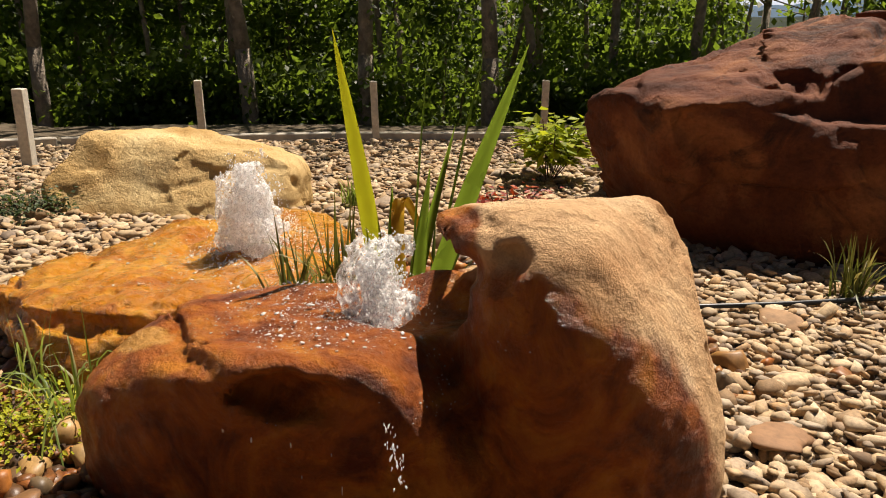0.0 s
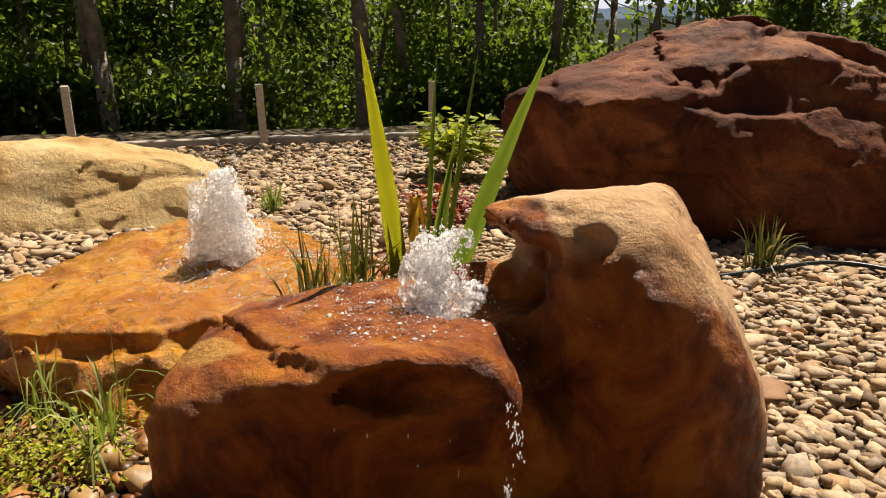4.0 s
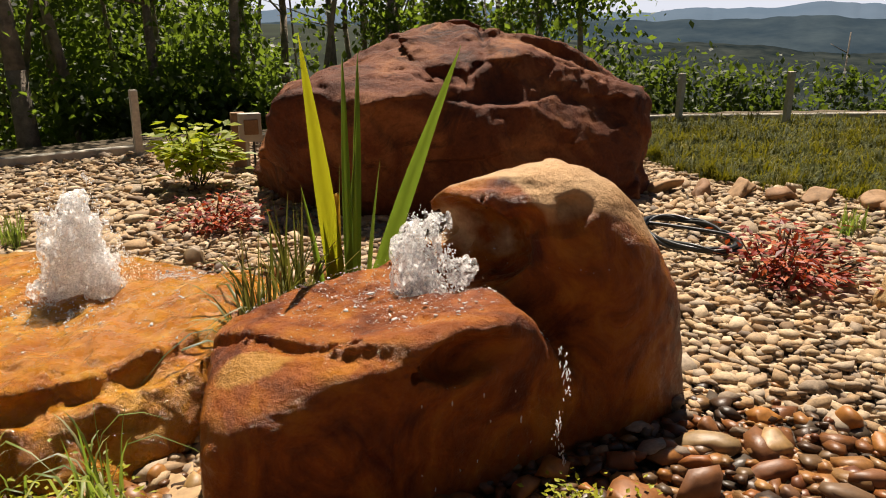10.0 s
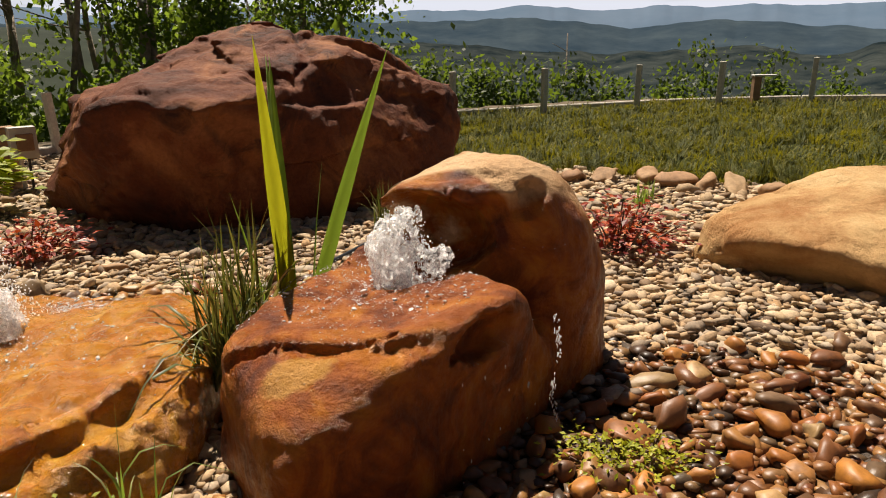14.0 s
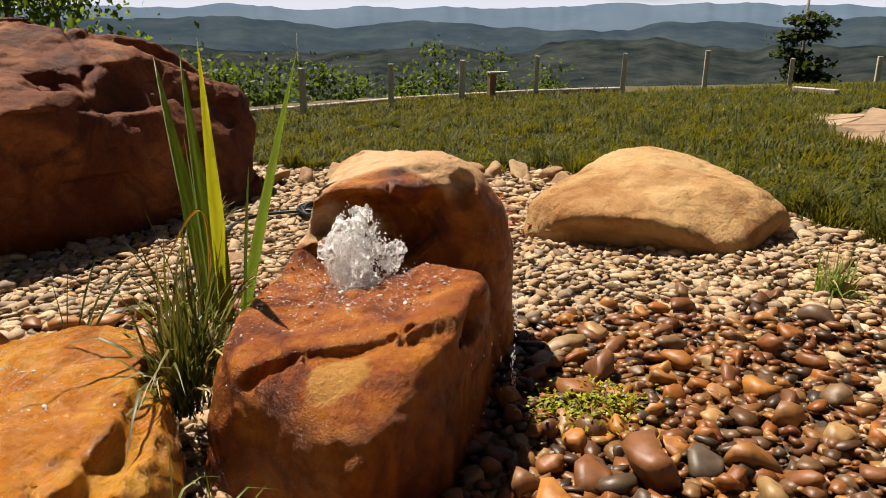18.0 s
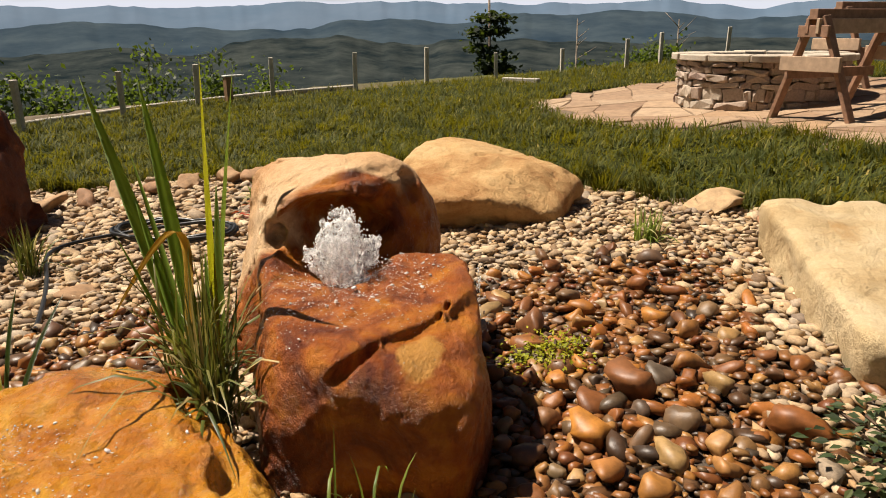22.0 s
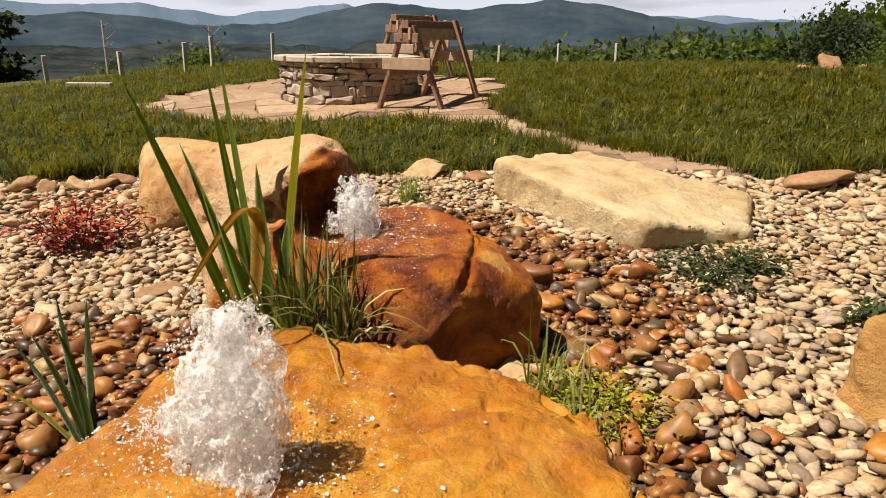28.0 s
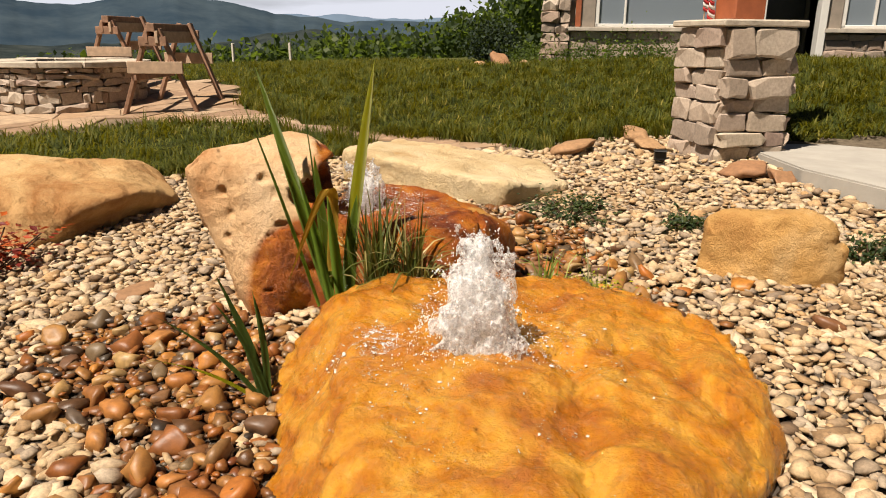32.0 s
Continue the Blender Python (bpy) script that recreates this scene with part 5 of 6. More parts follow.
# ---- house ----
H0, HT = (4.3, -9.7), 205.0     # left end of the front seen from the terrace, and the way it runs
hm = pose(*H0, 0.72, 0, 0, HT)
house = thing("house", "stone-based house with white framed windows and cedar trim", "house", (*H0, 0.72), HT)
M_WALL = plain_mat("house_siding", (0.234, 0.195, 0.156), 0.85, 0.15, 8, 0.3)
M_WHITE = plain_mat("white_trim", (0.585, 0.5694, 0.5304), 0.6, 0.05, 8, 0.05)
M_SILL = plain_mat("sill_stone", (0.39, 0.3432, 0.2808), 0.85, 0.2, 8, 0.4)
M_ROOF = plain_mat("roof_shingle", (0.0624, 0.0546, 0.0507), 0.9, 0.3, 12, 0.4)
mg, ng, lg, bg = mat("window_glass")
bg.inputs["Base Color"].default_value = (0.16, 0.19, 0.22, 1)
bg.inputs["Roughness"].default_value, bg.inputs["Metallic"].default_value = 0.08, 0.0
bg.inputs["Specular IOR Level"].default_value = 0.9
M_GLASS = mg


def hpart(name, lo, hi, material, label="", parent=None, bevel=0.008):
    bm = bmesh.new()
    box(bm, lo, hi, bevel)
    ob = new(name, bm_mesh(name, bm, material))
    ob.parent = parent or house
    ob.matrix_world = hm
    if label:
        tagged(ob, label)
    return ob


# its own x runs along the front, +y lies inside
hpart("wall_base", (0.0, 0.06, -0.3), (3.2, 0.36, 0.52), M_MORTAR)
hpart("wall_base", (3.2, 1.2, -0.3), (4.3, 1.5, 2.6), M_WALL)
hpart("wall_base", (4.3, 0.06, -0.3), (9.5, 0.36, 0.5), M_MORTAR)
for x0, x1 in ((0.0, 0.45), (2.75, 3.2), (4.3, 4.55), (6.9, 7.3), (9.2, 9.5)):
    hpart("wall", (x0, 0.08, 0.5), (x1, 0.36, 2.6), M_WALL)
hpart("wall", (0.0, 0.08, 2.05), (9.5, 0.36, 2.7), M_WALL)
for x0, x1 in ((-0.02, 3.22), (4.28, 9.55)):
    hpart("sill", (x0, -0.06, 0.52), (x1, 0.12, 0.59), M_SILL)
for x0, x1 in ((0.45, 2.75), (4.55, 6.9), (7.3, 9.2)):
    win = hpart("window", (x0, 0.16, 0.59), (x1, 0.17, 2.05), M_GLASS, "dark reflecting window pane in a white frame")
    for a, b in (((x0, 0.59), (x0 + 0.07, 2.05)), ((x1 - 0.07, 0.59), (x1, 2.05)), ((x0 + 0.5, 0.62), (x0 + 0.54, 2.0)), ((x0, 0.59), (x1, 0.65)), ((x0, 1.99), (x1, 2.05))):
        hpart("window_frame", (a[0], 0.1, a[1]), (b[0], 0.2, b[1]), M_WHITE, parent=win)
for x in (3.2, 4.18):
    hpart("trim", (x, 0.0, 0.0), (x + 0.12, 0.3, 2.6), M_WHITE)
hpart("trim", (0.1, 0.04, 0.59), (0.2, 0.12, 2.6), M_CEDAR)
hpart("door", (3.35, 1.12, 0.0), (4.2, 1.2, 2.05), plain_mat("dark_door", (0.05, 0.045, 0.045), 0.5, 0.2, 5, 0.1), "dark recessed door")
hpart("back_wall", (0.0, 5.7, -0.3), (9.5, 6.0, 2.7), M_WALL)
hpart("side_wall", (-0.0, 0.36, -0.3), (0.3, 5.7, 2.7), M_WALL)
hpart("side_wall", (9.2, 0.36, -0.3), (9.5, 5.7, 2.7), M_WALL)
bm = bmesh.new()
rf = [(-0.4, -0.5, 2.65), (9.9, -0.5, 2.65), (9.9, 3.0, 4.4), (-0.4, 3.0, 4.4), (9.9, 6.5, 2.65), (-0.4, 6.5, 2.65)]
vs = [bm.verts.new(p) for p in rf]
for q in ((0, 1, 2, 3), (3, 2, 4, 5), (0, 3, 5), (1, 4, 2), (0, 5, 4, 1)):
    bm.faces.new([vs[k] for k in q])
bmesh.ops.recalc_face_normals(bm, faces=bm.faces)
roof = part("roof", bm, M_ROOF, house)
roof.matrix_world = hm
rng = np.random.default_rng(51)
stone_face(house, hm @ Vector((0.0, 0.06, -0.12)), HT, 3.2, 0.64, (0.11, 0.2), (0.2, 0.5), 0.12)
stone_face(house, hm @ Vector((4.3, 0.06, -0.12)), HT, 3.6, 0.62, (0.11, 0.2), (0.2, 0.5), 0.12)
stone_face(house, hm @ Vector((-0.5, -0.02, -0.12)), HT, 0.5, 2.6, (0.14, 0.24), (0.2, 0.35), 0.3)
hpart("corner_pier", (-0.47, 0.06, -0.2), (0.0, 0.5, 2.5), M_MORTAR)
slab("porch_walk", [tuple((hm @ Vector((x, y, 0)))[:2]) for x, y in ((1.6, -0.9), (9.5, -2.2), (9.5, -0.02), (1.6, -0.02))], 0.80, 0.3, M_CONC, "pale concrete walk along the house front", "walkway")

# boulders at the flower bed by the house
for k, (x, y, s) in enumerate(((4.85, -8.35, 0.5), (5.25, -8.2, 0.3), (4.5, -8.6, 0.26))):
    ob = new("stone", edge_shapes[(k + 2) % 6])
    ob.matrix_world = pose(x, y, gz(x, y) + 0.2 * s, 0, 0, 30 * k) @ Matrix.Scale(s, 4)
    tagged(ob, "pale stone in a heap at the lawn's far side", "stone", "heap of pale stones")

# ---- electric box on its post ----
M_PBOX = plain_mat("box_plastic", (0.4836, 0.4524, 0.39), 0.5, 0.08, 20, 0.05)
M_BROWNP = plain_mat("box_post", (0.273, 0.156, 0.078), 0.8, 0.25, 15, 0.3)
eb = thing("electric_box", "pale outdoor socket box on a short brown post", "electric box", (-0.76, 5.12, gz(-0.76, 5.12)), 12)
for name, lo, hi, mm in (("post", (-0.07, -0.05, -0.1), (0.05, 0.05, 0.50), M_BROWNP), ("box", (-0.02, -0.14, 0.26), (0.17, -0.055, 0.50), M_PBOX), ("cover", (0.02, -0.152, 0.32), (0.14, -0.142, 0.45), M_BROWNP), ("conduit", (0.03, -0.11, -0.05), (0.06, -0.08, 0.26), M_PBOX), ("conduit", (0.09, -0.11, -0.05), (0.11, -0.09, 0.26), plain_mat("black_conduit", (0.02, 0.02, 0.02), 0.5, 0.1, 10, 0.0))):
    bm = bmesh.new()
    box(bm, lo, hi, 0.008, None, 2)
    part(name, bm, mm, eb)
ub = thing("utility_stand", "short brown utility stand with a pale flat top", "utility stand", (8.35, 5.3, gz(8.35, 5.3)), -30)
for name, lo, hi, mm in (("post", (-0.05, -0.05, -0.1), (0.05, 0.05, 0.42), M_BROWNP), ("top_plate", (-0.06, -0.06, 0.42), (0.26, 0.06, 0.445), M_WHITE), ("bracket", (0.09, -0.01, 0.25), (0.11, 0.01, 0.42), M_WHITE)):
    bm = bmesh.new()
    box(bm, lo, hi, 0.004)
    part(name, bm, mm, ub)

bm = bmesh.new()
bmesh.ops.create_cone(bm, cap_ends=True, segments=16, radius1=0.028, radius2=0.028, depth=0.13, matrix=pose(0, 0, 0, 0, 90, 0))
bmesh.ops.bevel(bm, geom=[e for e in bm.edges if e.calc_face_angle(0) > 1.0], offset=0.004, segments=1, affect="EDGES")
pipe = new("pipe", bm_mesh("pipe", bm, M_WHITE))
pipe.matrix_world = pose(-0.49, 2.89, gz(-0.49, 2.89) + 0.06, 0, 8, 20)
tagged(pipe, "short white plastic pipe stub lying on the gravel", "pipe")
lamp = thing("garden_light", "small black ground spotlight among the edging stones", "garden light", (-0.08, -2.77, gz(-0.08, -2.77)), 25)
M_BLACKP = plain_mat("black_plastic", (0.012, 0.012, 0.012), 0.45, 0.2, 30, 0.1)
for name, lo, hi in (("stake", (-0.012, -0.012, -0.08), (0.012, 0.012, 0.04)), ("housing", (-0.045, -0.035, 0.03), (0.045, 0.035, 0.095)), ("visor", (-0.05, -0.04, 0.095), (0.05, 0.06, 0.105))):
    bm = bmesh.new()
    box(bm, lo, hi, 0.006)
    part(name, bm, M_BLACKP, lamp)

# ---- garden hose ----
def tube(name, points, r, material, cyclic=False, res=6):
    c = bpy.data.curves.new(name, "CURVE")
    c.dimensions, c.bevel_depth, c.bevel_resolution, c.resolution_u = "3D", r, 2, res
    s = c.splines.new("NURBS")
    s.points.add(len(points) - 1)
    for p, q in zip(s.points, points):
        p.co = (*q, 1)
    s.use_endpoint_u, s.order_u = True, 4
    c.materials.append(material)
    return c


M_HOSE = plain_mat("hose_rubber", (0.00936, 0.01092, 0.01248), 0.4, 0.2, 40, 0.1)
rng = np.random.default_rng(61)
pts = []
for i in range(70):
    a = i * 0.36
    r = 0.27 + 0.035 * math.sin(i * 0.7) + 0.04 * (i % 17) / 17
    x, y = 1.83 + r * 0.8 * math.cos(a), 2.08 + r * 1.25 * math.sin(a)
    pts.append((x, y, gz(x, y) + 0.055 + 0.006 * (i % 5) + 0.01 * math.sin(i * 1.7)))
for x, y in ((1.7, 2.5), (1.4, 2.6), (1.1, 2.3), (0.75, 2.0), (0.4, 1.75)):
    pts.append((x, y, gz(x, y) + 0.05))
hose = new("garden_hose", tube("garden_hose", pts, 0.011, M_HOSE))
tagged(hose, "coiled black garden hose lying on the gravel", "hose")


# ---- plants ----
def blade_strip(bm, base, tip, width, sag=0.0, droop=0.0, twist=0.0, n=7, fold=0.25, face=None):
    """A long leaf from base to tip, bowed, creased along its middle, with a pointed end."""
    base, tip = Vector(base), Vector(tip)
    d = tip - base
    flat = Vector((d.x, d.y, 0))
    out = flat.normalized() if flat.length > 1e-4 else Vector((1, 0, 0))
    sidev = face if face is not None else Vector((-out.y, out.x, 0))
    rows = []
    for i in range(n + 1):
        t = i / n
        p = base + d * t + Vector((0, 0, 1)) * (sag * math.sin(math.pi * t)) - Vector((0, 0, 1)) * droop * t * t + out * (-sag * 0.4 * math.sin(math.pi * t))
        w = width * (0.75 + 0.25 * math.sin(math.pi * min(1, t * 1.4))) * (1 if t < 0.55 else max(0.0, 1 - ((t - 0.55) / 0.45) ** 2.0))
        s = (Matrix.Rotation(twist * t, 3, d.normalized()) @ sidev) * w * 0.5
        up = d.normalized().cross(sidev) * w * fold
        rows.append((bm.verts.new(p - s), bm.verts.new(p + up), bm.verts.new(p + s)))
    for a, b in zip(rows, rows[1:]):
        for k in range(2):
            bm.faces.new((a[k], a[k + 1], b[k + 1], b[k]))


def plant_leaf(name, material, parent, fn, label=""):
    bm = bmesh.new()
    fn(bm)
    bmesh.ops.solidify(bm, geom=bm.faces[:], thickness=0.0012)
    return part(name, bm, material, parent, label, smooth=True)


M_IRIS = leaf_mat("iris_leaf", [(0.0, (0.1014, 0.156, 0.0195)), (1.0, (0.1248, 0.1872, 0.0234))], 0.45, 0.4)
# brighter yellow copy of the leaf: sunlight through it is put into the colour
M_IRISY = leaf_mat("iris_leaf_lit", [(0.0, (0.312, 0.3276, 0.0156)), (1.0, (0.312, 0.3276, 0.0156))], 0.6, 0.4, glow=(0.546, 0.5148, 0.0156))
M_DEADL = leaf_mat("iris_leaf_yellow", [(0.0, (0.429, 0.2808, 0.039)), (1.0, (0.39, 0.234, 0.0312))], 0.4, 0.5, glow=(0.624, 0.39, 0.0234))
iris_at = (-0.08, 0.70)
iris = thing("iris", "tall green iris leaves growing beside the fountain stone", "plant", (*iris_at, gz(*iris_at)))
ii = iris.matrix_world.inverted()
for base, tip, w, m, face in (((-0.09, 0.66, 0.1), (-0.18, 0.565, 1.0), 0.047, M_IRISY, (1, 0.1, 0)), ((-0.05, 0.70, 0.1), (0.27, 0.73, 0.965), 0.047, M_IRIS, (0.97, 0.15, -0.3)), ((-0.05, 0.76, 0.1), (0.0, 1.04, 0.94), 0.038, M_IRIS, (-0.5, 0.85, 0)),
                              ((-0.07, 0.72, 0.1), (-0.06, 0.82, 0.95), 0.036, M_IRIS, (-0.5, 0.85, 0)), ((-0.03, 0.68, 0.1), (0.03, 0.68, 0.66), 0.037, M_IRIS, (0.5, 0.8, 0)), ((-0.09, 0.72, 0.1), (-0.02, 0.9, 0.74), 0.033, M_IRIS, (0.5, 0.8, 0)),
                              ((-0.11, 0.66, 0.1), (-0.14, 0.63, 0.52), 0.044, M_IRIS, (0.7, 0.7, 0)), ((-0.13, 0.72, 0.1), (-0.2, 0.84, 0.56), 0.033, M_IRIS, (0.6, 0.8, 0)), ((-0.1, 0.74, 0.1), (-0.08, 0.86, 0.62), 0.03, M_IRIS, (0.3, 0.95, 0))):
    plant_leaf("leaf", m, iris, lambda bm: blade_strip(bm, ii @ Vector(base), ii @ Vector(base).lerp(Vector(tip), 1.04), 1.2 * w, 0.012, 0, 0.25, 12, 0.1, Vector(face).normalized()))
plant_leaf("leaf", M_DEADL, iris, lambda bm: blade_strip(bm, ii @ Vector((-0.1, 0.74, 0.25)), ii @ Vector((-0.13, 0.98, 0.27)), 0.045, 0.31, 0.0, 0.2, 16, 0.1, Vector((0.4, 0.9, 0)).normalized()), "withered yellow leaf hanging over")

iris2_at = (-0.30, 1.23)
iris2 = thing("iris", "young dark green iris leaves among wet cobbles", "plant", (*iris2_at, gz(*iris2_at)))
i2 = iris2.matrix_world.inverted()
M_IRIS2 = leaf_mat("young_iris_leaf", [(0.0, (0.039, 0.0663, 0.0117)), (1.0, (0.0546, 0.0858, 0.0156))], 0.3, 0.4, glow=(0.156, 0.195, 0.0234))
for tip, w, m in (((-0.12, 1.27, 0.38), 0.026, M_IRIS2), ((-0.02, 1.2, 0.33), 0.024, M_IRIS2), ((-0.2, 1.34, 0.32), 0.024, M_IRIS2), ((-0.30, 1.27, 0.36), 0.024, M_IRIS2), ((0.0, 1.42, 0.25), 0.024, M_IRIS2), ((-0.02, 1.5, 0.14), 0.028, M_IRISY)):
    plant_leaf("leaf", m, iris2, lambda bm: blade_strip(bm, i2 @ Vector((iris2_at[0] + random.uniform(-0.02, 0.02), iris2_at[1] + random.uniform(-0.02, 0.02), -0.05)), i2 @ Vector(tip), w, 0.03, 0, 0.3, 8, 0.12, Vector((0.45, 0.85, 0.2)).normalized()))



def tuft(name, label, x, y, n, length, width, spread, material, seed, z=None, arch=0.35, group=""):
    """A clump of thin arching blades."""
    r = random.Random(seed)
    bm = bmesh.new()
    for _ in range(n):
        a, q = r.uniform(0, 2 * math.pi), abs(r.gauss(0, 0.5))
        ln = length * r.uniform(0.5, 1.15)
        o = min(1.3, q) * spread
        b = Vector((r.gauss(0, 0.03), r.gauss(0, 0.03), 0))
        tip = b + Vector((math.cos(a) * o * ln, math.sin(a) * o * ln, ln * math.sqrt(max(0.1, 1 - min(0.85, o * o)))))
        blade_strip(bm, b, tip, width * r.uniform(0.7, 1.2), arch * o * ln * 0.5, arch * o * ln * 0.8, r.uniform(-1, 1), 5, 0.2)
    ob = thing(name, label, "grass", (x, y, (gz(x, y) if z is None else z)), group=group)
    tagged(part("foliage", bm, material, ob, smooth=True), kind="stuff")
    return ob


M_SEDGE = leaf_mat("sedge", [(0.0, (0.039, 0.0585, 0.01248)), (0.4, (0.0858, 0.1092, 0.02184)), (0.66, (0.1716, 0.156, 0.0468)), (1.0, (0.468, 0.3588, 0.156))], 0.25, 0.45, glow=(0.273, 0.273, 0.0312))
M_SEDGEV = leaf_mat("variegated_sedge", [(0.0, (0.078, 0.1248, 0.0312)), (0.4, (0.195, 0.2496, 0.0468)), (0.75, (0.39, 0.39, 0.1248)), (1.0, (0.429, 0.39, 0.234))], 0.4, 0.45)
tuft("sweet_flag", "clump of thin dark green blades between the fountain stones", -0.33, 0.53, 95, 0.40, 0.009, 1.1, M_SEDGE, 1, 0.12, arch=0.5)
tuft("sweet_flag", "clump of thin dark green blades between the fountain stones", -0.23, 0.62, 80, 0.47, 0.009, 1.1, M_SEDGE, 2, 0.12, arch=0.5)
tuft("sedge", "arching variegated sedge at the foot of the fountain stone", -0.66, 0.02, 30, 0.34, 0.0065, 1.05, M_SEDGEV, 3, arch=0.9)
tuft("sedge", "arching variegated sedge at the foot of the fountain stone", -0.88, 0.06, 20, 0.38, 0.0065, 1.0, M_SEDGEV, 12, arch=0.9)
tuft("sedge", "small yellow-green sedge tuft in the gravel", 1.82, -0.6, 70, 0.2, 0.009, 0.95, M_SEDGEV, 4, arch=0.5)
tuft("sedge", "small yellow-green sedge tuft in the gravel", 2.81, 2.03, 60, 0.2, 0.009, 0.95, M_SEDGEV, 5, arch=0.5)
tuft("sedge", "pale green sedge tuft in the gravel by the red boulder", 1.07, 2.38, 55, 0.3, 0.011, 0.9, M_SEDGE, 6, arch=0.5)
tuft("sedge", "small yellow-green sedge tuft in the gravel", -1.78, 2.7, 60, 0.22, 0.009, 0.9, M_SEDGEV, 7, arch=0.4)


def leaf_quad(bm, c, d, w, l, up):
    """One small pointed leaf."""
    d = d.normalized()
    s = d.cross(up)
    s = s.normalized() if s.length > 1e-4 else Vector((1, 0, 0))
    n = s.cross(d)
    a, b = bm.verts.new(c), bm.verts.new(c + d * l)
    m1 = bm.verts.new(c + d * l * 0.45 + s * w * 0.5 + n * w * 0.12)
    m2 = bm.verts.new(c + d * l * 0.45 - s * w * 0.5 + n * w * 0.12)
    bm.faces.new((a, m1, b))
    bm.faces.new((a, b, m2))


def shrub(name, label, category, x, y, height, radius, n, leaf, material, stem, seed, flat=0.5):
    r = random.Random(seed)
    ob = thing(name, label, category, (x, y, gz(x, y)))
    bm = bmesh.new()
    tips = []
    for k in range(max(5, n // 28)):
        a, q = r.uniform(0, 2 * math.pi), math.sqrt(r.random())
        tip = Vector((math.cos(a) * q * radius, math.sin(a) * q * radius, height * (0.35 + 0.6 * (1 - q * flat)) * r.uniform(0.7, 1.05)))
        tips.append(tip)
        beam(bm, Vector((r.gauss(0, 0.015), r.gauss(0, 0.015), -0.03)), tip, 0.006, 0.006, 0.0, (0.3, 0.9, 0.1))
    tagged(part("stems", bm, stem, ob), kind="stuff")
    bm = bmesh.new()
    for k in range(n):
        t = tips[k % len(tips)]
        c = t * r.uniform(0.45, 1.05) + Vector((r.gauss(0, 1), r.gauss(0, 1), r.gauss(0, 0.6))) * radius * 0.22
        c.z = max(c.z, 0.015)
        d = Vector((c.x + r.gauss(0, radius * 0.5), c.y + r.gauss(0, radius * 0.5), r.gauss(-0.02, 0.06)))
        leaf_quad(bm, c, d, leaf * r.uniform(0.5, 0.8), leaf * r.uniform(0.8, 1.5), Vector((r.gauss(0, 0.3), r.gauss(0, 0.3), 1)))
    tagged(part("leaves", bm, material, ob), kind="stuff")
    return ob


M_STEM = plain_mat("stem", (0.0936, 0.0546, 0.0312), 0.8, 0.2, 30, 0.1)
M_LIME = leaf_mat("lime_leaf", [(0.0, (0.16, 0.2, 0.008)), (0.6, (0.33, 0.34, 0.015)), (1.0, (0.46, 0.42, 0.03))], 0.35, 0.5, glow=(0.5, 0.5, 0.02))
M_BROAD = leaf_mat("broad_leaf", [(0.0, (0.16, 0.23, 0.01)), (0.6, (0.28, 0.33, 0.018)), (1.0, (0.40, 0.41, 0.035))], 0.45, 0.5, glow=(0.5, 0.56, 0.02))
M_REDL = leaf_mat("red_leaf", [(0.0, (0.078, 0.0078, 0.00624)), (0.5, (0.2808, 0.02808, 0.01092)), (1.0, (0.4524, 0.1014, 0.0156))], 0.25, 0.5, glow=(0.312, 0.0312, 0.0078))
M_JUN = leaf_mat("juniper", [(0.0, (0.0117, 0.0234, 0.0078)), (0.7, (0.0273, 0.0468, 0.01404)), (1.0, (0.0702, 0.0858, 0.0273))], 0.15, 0.6)
shrub("hydrangea", "young broad-leaved shrub with bright green leaves", "shrub", -1.02, 4.22, 0.60, 0.27, 420, 0.10, M_BROAD, M_STEM, 1)
shrub("barberry", "low dark red shrub growing in the gravel", "shrub", -0.75, 2.87, 0.26, 0.26, 420, 0.04, M_REDL, M_STEM, 2)
shrub("barberry", "low dark red shrub growing in the gravel", "shrub", 1.82, 1.25, 0.30, 0.30, 520, 0.045, M_REDL, M_STEM, 3)
shrub("creeping_jenny", "lime-green creeping plant among wet cobbles", "ground cover", 0.40, -0.26, 0.075, 0.15, 1100, 0.015, M_LIME, M_STEM, 4)
shrub("creeping_jenny", "lime-green creeping plant among wet cobbles", "ground cover", -0.77, -0.06, 0.085, 0.22, 1800, 0.016, M_LIME, M_STEM, 5)
shrub("juniper", "low dark green creeping juniper in the gravel", "shrub", -0.12, -1.2, 0.11, 0.27, 900, 0.03, M_JUN, M_STEM, 6)
shrub("juniper", "low dark green creeping juniper in the gravel", "shrub", -0.78, -1.32, 0.09, 0.15, 400, 0.03, M_JUN, M_STEM, 7)
shrub("juniper", "low dark green creeping juniper in the gravel", "shrub", -1.66, -1.36, 0.1, 0.16, 400, 0.03, M_JUN, M_STEM, 8)
shrub("juniper", "low dark green creeping juniper in the gravel", "shrub", -3.2, 1.42, 0.14, 0.28, 900, 0.03, M_JUN, M_STEM, 9)


